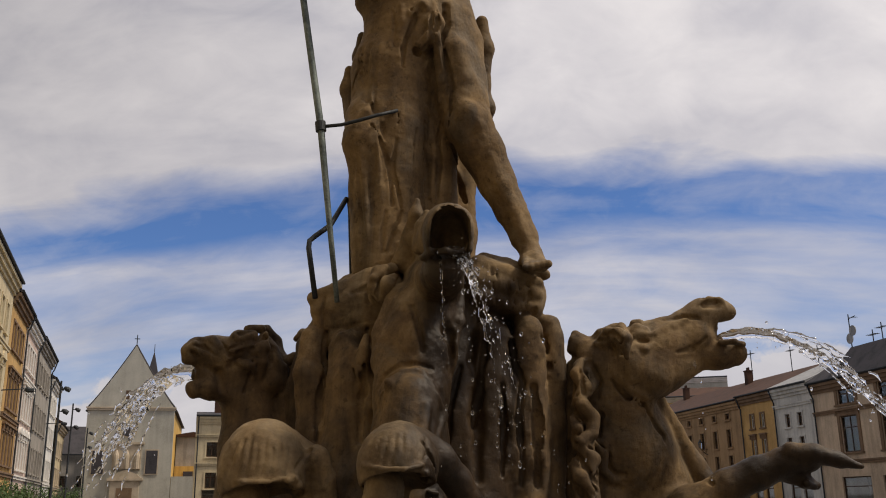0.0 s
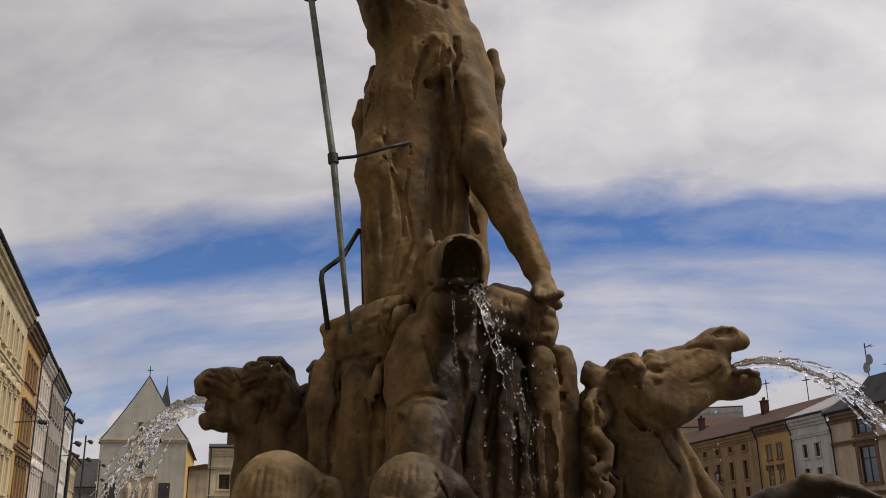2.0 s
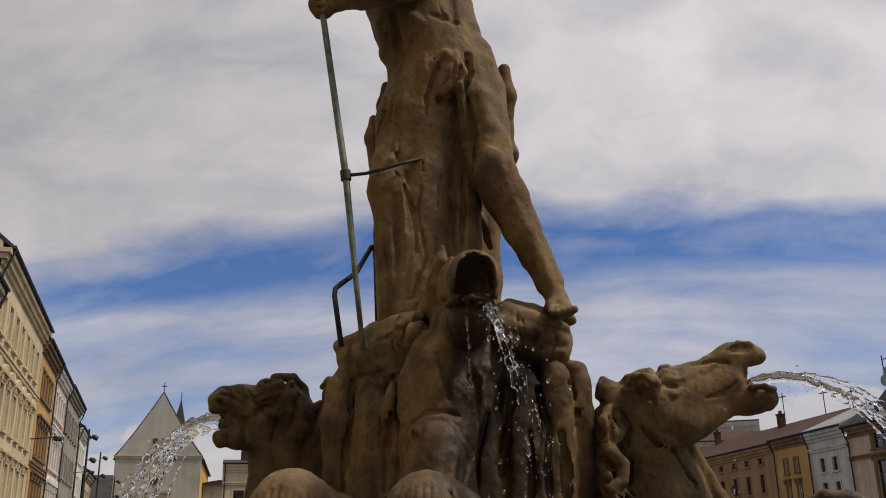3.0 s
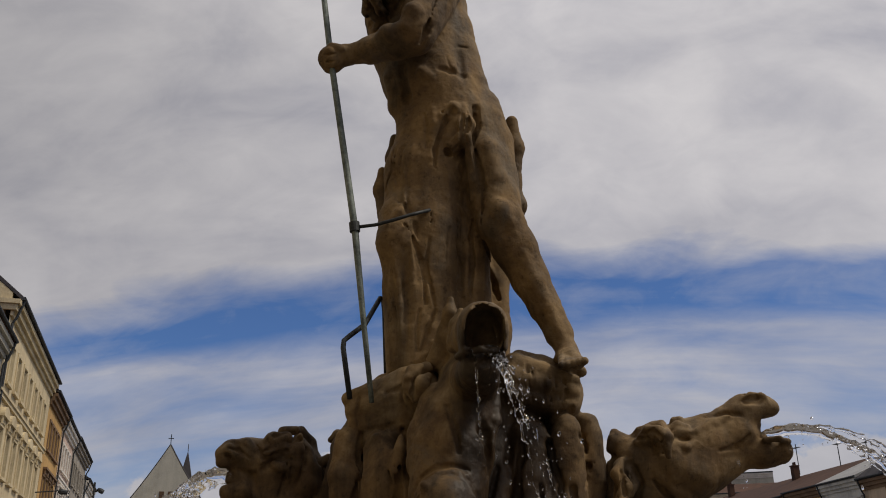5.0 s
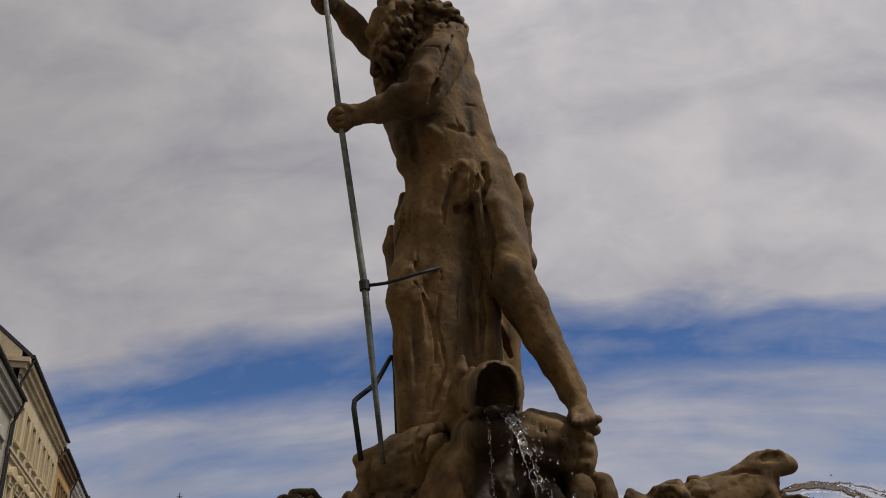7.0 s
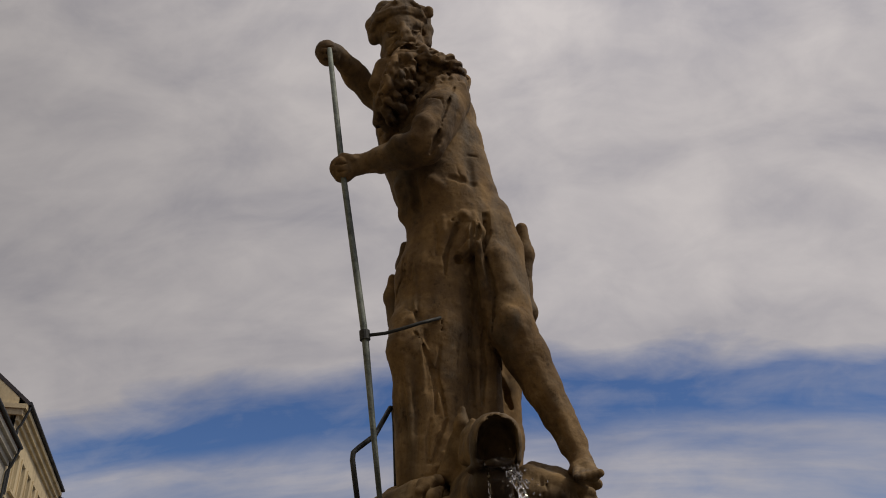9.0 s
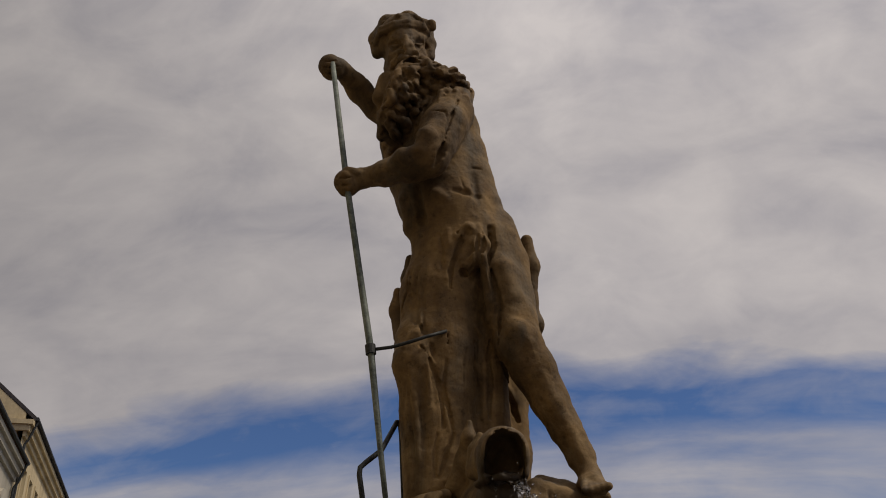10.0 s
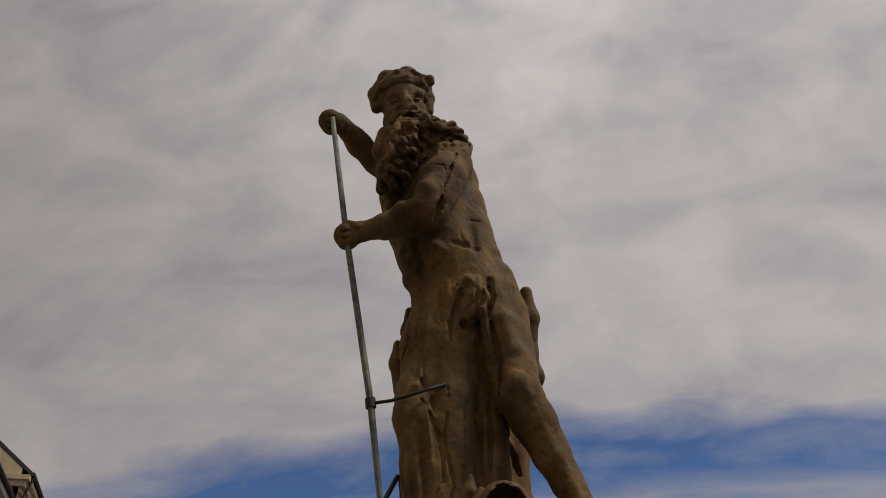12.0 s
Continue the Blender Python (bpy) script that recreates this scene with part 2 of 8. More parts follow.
# ---- mesh helpers ----
def part(name, bm, mat, parent=None, label="", smooth=False):
    me = bpy.data.meshes.new(name)
    bm.to_mesh(me)
    bm.free()
    for p in me.polygons:
        p.use_smooth = smooth
    for x in mat if isinstance(mat, (list, tuple)) else [mat]:
        me.materials.append(x)
    ob = new(name, me)
    ob.parent = parent
    return tagged(ob, label)


def again(ob, parent, loc):
    """One more piece on the same mesh."""
    c = new(ob.name.split(".")[0], ob.data)
    c.parent, c.location = parent, loc
    for key in ("label",):
        if key in ob:
            c[key] = ob[key]
    return c


def box(bm, x0, x1, y0, y1, z0, z1, slot=0):
    v = [bm.verts.new((x, y, z)) for x in (x0, x1) for y in (y0, y1) for z in (z0, z1)]
    for q in ((0, 1, 3, 2), (4, 6, 7, 5), (0, 4, 5, 1), (2, 3, 7, 6), (0, 2, 6, 4), (1, 5, 7, 3)):
        bm.faces.new([v[i] for i in q]).material_index = slot
    return bm


def prism(bm, outline, y0, y1, slot=0):
    """An outline of (x, z), run from y0 to y1."""
    a = [bm.verts.new((x, y0, z)) for x, z in outline]
    b = [bm.verts.new((x, y1, z)) for x, z in outline]
    n = len(a)
    faces = [bm.faces.new(a), bm.faces.new(b[::-1])]
    faces += [bm.faces.new((a[i], b[i], b[(i + 1) % n], a[(i + 1) % n])) for i in range(n)]
    for f in faces:
        f.material_index = slot
    bmesh.ops.recalc_face_normals(bm, faces=faces)
    return bm


def rod(bm, points, radius, sides=10):
    """A round bar through points; radius may be one number or one for each point."""
    rings = []
    pts = [Vector(p) for p in points]
    rad = radius if isinstance(radius, (list, tuple)) else [radius] * len(pts)
    for i, p in enumerate(pts):
        way = (pts[min(i + 1, len(pts) - 1)] - pts[max(i - 1, 0)]).normalized()
        side = (way.cross(Vector((0.31, 0.17, 0.93))) if i == 0 else side - way * side.dot(way)).normalized()
        up = way.cross(side)
        rings.append([bm.verts.new(p + rad[i] * (math.cos(a) * side + math.sin(a) * up)) for a in (2 * math.pi * k / sides for k in range(sides))])
    for r, s in zip(rings[:-1], rings[1:]):
        for k in range(sides):
            bm.faces.new((r[k], r[(k + 1) % sides], s[(k + 1) % sides], s[k]))
    bm.faces.new(rings[0][::-1])
    bm.faces.new(rings[-1])
    return bm


def empty(name, m):
    ob = new(name)
    ob.matrix_world = m
    return ob


# ---- ground ----
def ground():
    bm = bmesh.new()
    n = 24
    v = [[bm.verts.new((-900 + 1800 * i / n, -900 + 1800 * j / n, 0)) for j in range(n + 1)] for i in range(n + 1)]
    for i in range(n):
        for j in range(n):
            bm.faces.new((v[i][j], v[i + 1][j], v[i + 1][j + 1], v[i][j + 1]))
    tagged(part("ground", bm, PAVING), "grey stone paving of the town square", "ground", kind="structure")


ground()


# ---- houses ----
# A house's own axes: x along its front, y back from the street, z up.
def holed_front(bm, w, h, holes, depth):
    """A front wall with openings that go through it, at y = 0 .. depth."""
    xs = sorted({0, w, *(v for o in holes for v in (o[0], o[1]))})
    zs = sorted({0, h, *(v for o in holes for v in (o[2], o[3]))})
    solid = lambda x, z: not any(o[0] < x < o[1] and o[2] < z < o[3] for o in holes)
    for a, b in zip(xs[:-1], xs[1:]):
        for c, d in zip(zs[:-1], zs[1:]):
            if solid((a + b) / 2, (c + d) / 2):
                for y in (0, depth):
                    q = [bm.verts.new(p) for p in ((a, y, c), (b, y, c), (b, y, d), (a, y, d))]
                    bm.faces.new(q if y == 0 else q[::-1])
    for x0, x1, z0, z1 in holes:
        r = [(x0, z0), (x1, z0), (x1, z1), (x0, z1)]
        for (xa, za), (xb, zb) in zip(r, r[1:] + r[:1]):
            bm.faces.new([bm.verts.new(p) for p in ((xa, 0, za), (xa, depth, za), (xb, depth, zb), (xb, 0, zb))])


def window_parts(w, h, style, t=0.16):
    """Meshes of a window, with its middle of the sill at the origin: the surround, and what it carries."""
    s = bmesh.new()
    a, c = w / 2, w / 2 + t
    prism(s, [(-c, -0.02), (-a, -0.02), (-a, h), (a, h), (a, -0.02), (c, -0.02), (c, h + t), (-c, h + t)], -0.07, -0.002)
    more = [("sill", box(bmesh.new(), -c - 0.08, c + 0.08, -0.16, -0.002, -0.16, -0.022), "trim")]
    if style in ("hood", "arch"):
        more.append(("hood", box(bmesh.new(), -c - 0.12, c + 0.12, -0.26, -0.002, h + 0.42, h + 0.56), "trim"))
        more.append(("frieze", box(bmesh.new(), -c, c, -0.12, -0.002, h + t + 0.002, h + 0.418), "trim"))
        for sx in (-1, 1):
            more.append(("bracket", box(bmesh.new(), sx * c - 0.07, sx * c + 0.07, -0.2, -0.122, h + 0.05, h + 0.418), "trim"))
    if style == "arch":
        n = 8
        pts = [(-c - 0.1, h + 0.562)] + [((c + 0.1) * math.cos(math.pi * (1 - i / n)), h + 0.562 + 0.42 * math.sin(math.pi * i / n)) for i in range(1, n)] + [(c + 0.1, h + 0.562)]
        more.append(("pediment", prism(bmesh.new(), pts, -0.24, -0.002), "trim"))
    f = bmesh.new()
    b = 0.09
    for x0, x1, z0, z1 in ((-w / 2, -w / 2 + b, 0, h), (w / 2 - b, w / 2, 0, h), (-w / 2 + b, w / 2 - b, 0, b), (-w / 2 + b, w / 2 - b, h - b, h), (-0.045, 0.045, b, h - b), (-w / 2 + b, -0.045, h * 0.66, h * 0.66 + 0.07), (0.045, w / 2 - b, h * 0.66, h * 0.66 + 0.07)):
        box(f, x0, x1, 0.12, 0.2, z0, z1)
    p = bmesh.new()
    box(p, -w / 2 + 0.02, w / 2 - 0.02, 0.155, 0.165, 0.02, h - 0.02)
    more += [("frame", f, "frame"), ("pane", p, "pane")]
    return s, more


def house(m, width, eave, depth, wall_mat, label, floors, bays, roof_mat, roof_rise, trim_mat=TRIM, frame_mat=WOOD, win=(1.15, 2.0), margin=1.2, pipe=True, roof_over=0.5, bands=(), shop=True, gable_mat=None, group="", chimneys=(), hip=0.0, mansard=None, jamb=0.16):
    """floors: (sill height, window height, style) for each row of windows."""
    top = tagged(empty("house", m), label, "house", group)
    gap = (width - 2 * margin) / bays
    centres = [margin + gap * (i + 0.5) for i in range(bays)]
    holes = [(c - win[0] / 2, c + win[0] / 2, z, z + h) for z, h, style in floors for c in centres]
    if shop:
        holes += [(c - gap * 0.36, c + gap * 0.36, 0.35 if i != bays // 2 else 0.02, 3.0) for i, c in enumerate(centres)]
    bm = bmesh.new()
    holed_front(bm, width, eave, holes, 0.3)
    box(bm, 0, 0.3, 0.302, depth, 0, eave)
    box(bm, width - 0.3, width, 0.302, depth, 0, eave)
    box(bm, 0.302, width - 0.302, depth - 0.3, depth, 0, eave)
    part("wall", bm, wall_mat, top)
    bm = bmesh.new()
    z = [0.05] + [f[0] - 0.5 for f in floors] + [eave - 0.15]
    for a in z:
        box(bm, 0.32, width - 0.32, 0.32, depth - 0.32, a - 0.1, a)
    box(bm, 0.32, width - 0.32, 4.0, 4.1, 0, eave - 0.3)
    part("floor_slab", bm, INSIDE, top)
    # roof: two slopes with real thickness
    o = roof_over
    ridge = depth / 2
    bm = bmesh.new()
    th = 0.22
    rise = roof_rise
    sl = rise / (ridge + o)
    e0 = eave + 0.46
    a = [(-o, e0 - th), (ridge, e0 + rise - th), (depth + o, e0 - th), (depth + o, e0), (ridge, e0 + rise), (-o, e0)]
    if mansard:
        back, start = mansard
        a = [(-o, e0 - th), (depth + o, e0 - th), (depth + o, e0), (depth - back, e0 + rise), (ridge, e0 + rise + 0.3), (back, e0 + rise), (-o, e0)]
    vs = []
    if mansard:
        for x, lean in ((start, 0.9), (width, -0.9)):
            vs.append([bm.verts.new((x + (lean if zz > e0 + 0.1 else 0), y, zz)) for y, zz in a])
    for x, cutr in () if mansard else ((0 if hip else -0.02, hip), (width if hip else width + 0.02, -hip)):
        vs.append([bm.verts.new((x + (cutr if abs(y - ridge) < 0.01 else 0), y, zz)) for y, zz in a])
    n = len(a)
    bm.faces.new(vs[0])
    bm.faces.new(vs[1][::-1])
    for i in range(n):
        bm.faces.new((vs[0][i], vs[0][(i + 1) % n], vs[1][(i + 1) % n], vs[1][i]))
    bmesh.ops.recalc_face_normals(bm, faces=bm.faces)
    roof = part("roof", bm, roof_mat, top)
    if mansard:
        # a small pyramid roof over the corner bay
        bm = bmesh.new()
        foot = [bm.verts.new(p) for p in ((-0.2, -o, e0 - th), (start + 0.3, -o, e0 - th), (start + 0.3, 4.5, e0 - th), (-0.2, 4.5, e0 - th))]
        rim = [bm.verts.new(p.co + Vector((0, 0, th))) for p in foot]
        peak = [bm.verts.new(p) for p in ((start * 0.5 + 0.2, 1.6, e0 + 1.75), (start * 0.5 + 0.7, 1.6, e0 + 1.75))]
        bm.faces.new(foot)
        for i in range(4):
            bm.faces.new((foot[i], foot[(i + 1) % 4], rim[(i + 1) % 4], rim[i]))
        for q in ((rim[0], rim[1], peak[1], peak[0]), (rim[1], rim[2], peak[1]), (rim[2], rim[3], peak[0], peak[1]), (rim[3], rim[0], peak[0])):
            bm.faces.new(q)
        bmesh.ops.recalc_face_normals(bm, faces=bm.faces)
        part("corner_roof", bm, roof_mat, roof)
    if not hip and not mansard:
        for x0, x1 in ((0.0, 0.3), (width - 0.3, width)):
            bm = bmesh.new()
            v = [[bm.verts.new((x, y, zz)) for y, zz in ((0.02, eave + 0.002), (depth - 0.02, eave + 0.002), (depth - 0.02, e0 - th - 0.02 + sl * o), (ridge, e0 + rise - th - 0.02), (0.02, e0 - th - 0.02 + sl * o))] for x in (x0, x1)]
            bm.faces.new(v[0])
            bm.faces.new(v[1][::-1])
            for i in range(5):
                bm.faces.new((v[0][i], v[0][(i + 1) % 5], v[1][(i + 1) % 5], v[1][i]))
            bmesh.ops.recalc_face_normals(bm, faces=bm.faces)
            part("gable", bm, gable_mat or wall_mat, top)
    for cx, cy in chimneys:
        bm = bmesh.new()
        base = e0 + rise * (1 - abs(cy - ridge) / (ridge + o)) - 0.4
        box(bm, cx - 0.35, cx + 0.35, cy - 0.3, cy + 0.3, base, base + 1.7)
        box(bm, cx - 0.42, cx + 0.42, cy - 0.37, cy + 0.37, base + 1.702, base + 1.82)
        for dx in (-0.17, 0.17):
            rod(bm, [(cx + dx, cy, base + 1.82), (cx + dx, cy, base + 2.15)], 0.1, 8)
        part("chimney", bm, TILES, roof)
    # cornice in three steps, bands between the storeys
    bm = bmesh.new()
    for d, za, zb in ((0.14, eave - 0.55, eave - 0.302), (0.3, eave - 0.3, eave - 0.002), (0.46, eave, eave + 0.23)):
        box(bm, -0.01, width + 0.01, -d, -0.002, za, zb)
    if gable_mat:
        for d, za, zb in ((0.2, eave - 0.3, eave - 0.002), (0.34, eave, eave + 0.23)):
            box(bm, -d, -0.012, -d - 0.1, 0.7, za, zb)
    part("cornice", bm, trim_mat, top)
    for zb in bands:
        bm = bmesh.new()
        box(bm, 0, width, -0.13, -0.002, zb, zb + 0.2)
        box(bm, 0, width, -0.2, -0.002, zb + 0.202, zb + 0.32)
        part("storey_band", bm, trim_mat, top)
    made = {}
    for z, h, style in floors:
        for c in centres:
            if (h, style) not in made:
                s, more = window_parts(win[0], h, style, jamb)
                w = part("window", s, trim_mat, top)
                w.location = (c, 0, z)
                made[h, style] = (w, [part(n, bm, {"trim": trim_mat, "frame": frame_mat, "pane": GLASS}[k], w) for n, bm, k in more])
            else:
                first, more = made[h, style]
                w = again(first, top, (c, 0, z))
                for p in more:
                    again(p, w, (0, 0, 0))
    if shop:
        for i, c in enumerate(centres):
            bm = bmesh.new()
            g, z0 = gap * 0.36, 0.35 if i != bays // 2 else 0.02
            for x0, x1, za, zb in ((c - g, c - g + 0.1, z0, 3), (c + g - 0.1, c + g, z0, 3), (c - g + 0.1, c + g - 0.1, 2.9, 3), (c - g + 0.1, c + g - 0.1, z0, z0 + 0.12), (c - g + 0.1, c + g - 0.1, 2.2, 2.28)):
                box(bm, x0, x1, 0.12, 0.22, za, zb)
            sw = part("shop_window" if i != bays // 2 else "shop_door", bm, DARKWOOD, top)
            bm = bmesh.new()
            box(bm, c - g + 0.03, c + g - 0.03, 0.16, 0.17, z0 + 0.03, 2.97)
            part("pane", bm, GLASS, sw)
    # gutter and downpipe
    bm = bmesh.new()
    rod(bm, [(-0.02, -0.56, eave + 0.36), (width + 0.02, -0.56, eave + 0.36)], 0.09, 8)
    part("gutter", bm, IRON, roof)
    if pipe:
        bm = bmesh.new()
        x = width - 0.25 if pipe == "end" else 0.25
        rod(bm, [(x, -0.56, eave + 0.33), (x, -0.5, eave + 0.1), (x, -0.3, eave - 0.6), (x, -0.14, eave - 0.9), (x, -0.14, 0.1)], 0.065, 8)
        part("downpipe", bm, IRON, top)
    return top


def along(az, perp, s, side):
    """A pose on a row of houses: az the street's way, perp its distance to the side (-1 left, 1 right) of the eye, s metres along."""
    a = radians(az)
    d, n = Vector((math.sin(a), math.cos(a), 0)), Vector((math.cos(a), -math.sin(a), 0)) * side
    p = d * s + n * perp
    x = d if side < 0 else -d
    m = Matrix.Identity(4)
    for i in range(3):
        m[i][0], m[i][1], m[i][2], m[i][3] = x[i], n[i], (0, 0, 1)[i], p[i]
    return m


LEFT, RIGHT = (-18.8, 8.42), (-10.0, 45.0)
F3 = lambda *z: [(a, h, s) for a, h, s in z]
house(along(*LEFT, 26.0, -1), 21.5, 13.8, 11, CHURCH, "grey-white plastered town house with a deep moulded cornice", F3((4.8, 2.3, "hood"), (9.0, 2.3, "arch")), 7, TILES, 0.7, CHURCH, bands=(3.6,), group="row of town houses", pipe="end")
house(along(*LEFT, 47.6, -1), 19.3, 16.1, 11, CREAM, "cream plastered four-storey town house with hooded windows", F3((4.4, 2.2, "hood"), (8.2, 2.2, "arch"), (12.6, 1.9, "plain")), 7, SLATE, 5.0, CREAM, bands=(3.6, 11.6), group="row of town houses", pipe="start", gable_mat=CREAM)
house(along(*LEFT, 67.0, -1), 9.4, 15.6, 11, OCHRE, "ochre plastered town house with dark brown window surrounds", F3((4.4, 2.2, "hood"), (8.2, 2.2, "hood"), (12.2, 1.9, "plain")), 4, SLATE, 4.0, DARKTRIM, DARKWOOD, bands=(3.6, 7.4), group="row of town houses", pipe="end", chimneys=((2, 4),))
house(along(*LEFT, 76.5, -1), 9.8, 15.5, 11, PINK, "pale pink plastered town house with ornate surrounds", F3((4.4, 2.2, "arch"), (8.2, 2.2, "hood"), (12.2, 1.9, "plain")), 4, SLATE, 4.0, PALETRIM, WOOD, bands=(3.6, 11.2), group="row of town houses", pipe="end", chimneys=((5, 4),))
house(along(*LEFT, 86.4, -1), 15.0, 15.7, 11, GREY, "grey plastered town house with dark roof dormers", F3((4.4, 2.1, "plain"), (8.2, 2.1, "plain"), (12.2, 1.9, "plain")), 5, SLATE, 4.2, GREY, DARKWOOD, bands=(3.6,), group="row of town houses", pipe="end", chimneys=((4, 4), (11, 4)))
house(along(*LEFT, 101.5, -1), 11.0, 14.0, 11, WHITE, "white plastered town house with plain windows", F3((4.2, 1.9, "plain"), (7.6, 1.9, "plain"), (11.0, 1.7, "plain")), 4, SLATE, 3.6, PALETRIM, WOOD, bands=(3.5,), group="row of town houses")
house(along(*LEFT, 115.0, -1), 14.0, 10.6, 9, CREAM, "small cream town house at the end of the row", F3((4.0, 1.8, "plain"), (7.2, 1.7, "plain")), 4, TILES, 3.2, TRIM, WOOD, bands=(3.4,), group="row of town houses")

house(along(*RIGHT, 72.2, 1), 25.4, 10.5, 12, BEIGE, "corner town house with wide brown window bays, dark mansard roof", F3((4.9, 2.9, "hood"), (8.75, 1.2, "plain")), 4, SLATE, 2.5, DARKTRIM, DARKWOOD, win=(2.3, 2.0), margin=2.1, bands=(4.0, 8.1), group="houses across the square", mansard=(1.5, 3.2), jamb=0.36, chimneys=((9.5, 3.5),))
house(along(*RIGHT, 78.7, 1), 6.4, 10.8, 12, PALEGREY, "narrow white-grey town house with small square attic windows", F3((5.3, 1.3, "plain"), (7.55, 1.15, "plain")), 2, COPPER, 2.6, PALEGREY, DARKWOOD, win=(0.8, 1.6), bands=(4.4, 9.3), group="houses across the square", jamb=0.12)
house(along(*RIGHT, 85.1, 1), 6.3, 10.8, 12, OCHRE, "narrow ochre town house with brown window surrounds", F3((5.0, 1.8, "hood"), (7.9, 1.3, "plain")), 2, TILES, 2.6, DARKTRIM, WOOD, win=(0.7, 1.6), bands=(), group="houses across the square", jamb=0.14)
house(along(*RIGHT, 112.0, 1), 26.8, 10.6, 12, BROWN, "long brown-grey town house with small attic openings", F3((3.8, 1.8, "plain"), (6.4, 1.8, "plain"), (9.2, 0.6, "plain")), 8, TILES, 2.8, BROWN, DARKWOOD, win=(0.9, 1.6), bands=(), group="houses across the square", chimneys=((4, 5), (20, 5)))


# ---- church ----
def church(m):
    top = tagged(empty("church", m), "pale grey plastered church with a tall gable and thin turret", "church")
    w, e, apex, depth = 10.7, 13.6, 21.8, 30.0
    # gable with slightly concave flanks
    side = [(-w / 2 * (1 - t), e + (apex - e) * (0.86 * t + 0.14 * t * t)) for t in (i / 8 for i in range(9))]
    outline = [(-w / 2, 0), *side, *[(-x, z) for x, z in side[-2::-1]], (w / 2, 0)]
    bm = bmesh.new()
    prism(bm, outline, 0, 0.8)
    part("front_wall", bm, CHURCH, top)
    bm = bmesh.new()
    box(bm, -w / 2 + 0.1, w / 2 - 0.5, 0.802, depth, 0, e - 0.3)
    part("nave_wall", bm, CHURCH, top)
    bm = bmesh.new()
    box(bm, w / 2 - 0.498, w / 2 - 0.05, 0.802, depth, 0, e - 0.3)
    part("side_wall", bm, YELLOW, top, "sunlit yellow side wall")
    bm = bmesh.new()
    prism(bm, [(-w / 2 - 0.4, e - 0.3), (0, apex - 0.5), (w / 2 + 0.4, e - 0.3)], 0.802, depth)
    roof = part("roof", bm, SLATE, top)
    # coping along the gable
    bm = bmesh.new()
    edge = [(-w / 2 - 0.15, e), *[(x, z + 0.12) for x, z in side[1:]]]
    for sx in (-1, 1):
        for (xa, za), (xb, zb) in zip(edge[:-1], edge[1:]):
            rod(bm, [(sx * xa, 0.35, za), (sx * xb, 0.35, zb)], 0.12, 6)
    part("coping", bm, SLATE, top)
    bm = bmesh.new()
    box(bm, -w / 2 - 0.12, w / 2 + 0.12, -0.14, -0.002, e - 0.28, e)
    box(bm, -w / 2 - 0.2, w / 2 + 0.2, -0.24, -0.002, e + 0.002, e + 0.16)
    part("cornice", bm, TRIM, top)
    # turret on the ridge, and the cross on the gable
    bm = bmesh.new()
    box(bm, 0.75, 1.85, 14, 15.2, apex - 6, apex - 2.4)
    v = bm.verts.new((1.3, 14.6, apex + 1.6))
    q = [bm.verts.new(p) for p in ((0.45, 13.8, apex - 2.398), (2.15, 13.8, apex - 2.398), (2.15, 15.4, apex - 2.398), (0.45, 15.4, apex - 2.398))]
    for i in range(4):
        bm.faces.new((q[i], q[(i + 1) % 4], v))
    bm.faces.new(q[::-1])
    rod(bm, [(1.3, 14.6, apex + 1.5), (1.3, 14.6, apex + 2.6)], 0.05, 6)
    part("turret", bm, SLATE, roof)
    bm = bmesh.new()
    box(bm, -0.05, 0.05, 0.3, 0.4, apex, apex + 1.5)
    box(bm, -0.35, 0.35, 0.31, 0.39, apex + 0.9, apex + 1.0)
    part("gable_cross", bm, IRON, top)
    # two slits, round window, two tall windows
    for x in (-0.55, 0.55):
        bm = bmesh.new()
        box(bm, x - 0.3, x + 0.3, -0.06, -0.01, e + 1.2, e + 2.3)
        wd = part("window", bm, DARKWOOD, top)
    bm = bmesh.new()
    ring = [(math.cos(2 * math.pi * i / 20), math.sin(2 * math.pi * i / 20)) for i in range(20)]
    prism(bm, [(1.05 * c - 0.15, e - 3.0 + 0.75 * s) for c, s in ring], -0.1, -0.002)
    wd = part("window", bm, TRIM, top)
    bm = bmesh.new()
    prism(bm, [(0.85 * c - 0.15, e - 3.0 + 0.58 * s) for c, s in ring], -0.14, -0.102)
    part("pane", bm, SLATE, wd)
    for x in (-3.6, 2.9):
        bm = bmesh.new()
        box(bm, x - 0.85, x + 0.85, -0.1, -0.002, e - 8.4, e - 5.2)
        wd = part("window", bm, TRIM, top)
        bm = bmesh.new()
        box(bm, x - 0.7, x + 0.7, -0.14, -0.102, e - 8.25, e - 5.35)
        part("pane", bm, SLATE, wd)
    # portal with a canopy, carved relief and a brown door
    bm = bmesh.new()
    box(bm, -1.9, 1.6, -0.5, -0.002, 0, 4.5)
    box(bm, -2.3, 2.0, -0.75, -0.002, 4.502, 4.8)
    prism(bm, [(-2.2, 4.802), (1.9, 4.802), (1.2, 5.3), (-0.15, 5.9), (-1.5, 5.3)], -0.65, -0.002)
    box(bm, -1.9, 1.6, -0.3, -0.002, 5.902, 9.0)
    box(bm, -2.2, 1.9, -0.5, -0.002, 9.002, 9.3)
    for x in (-1.4, -0.15, 1.1):
        rod(bm, [(x, -0.4, 6.0), (x, -0.5, 6.6), (x, -0.45, 7.6), (x, -0.42, 8.3)], [0.38, 0.33, 0.36, 0.14], 8)
    part("portal", bm, TRIM, top)
    bm = bmesh.new()
    box(bm, -1.1, 0.8, -0.56, -0.502, 0, 3.6)
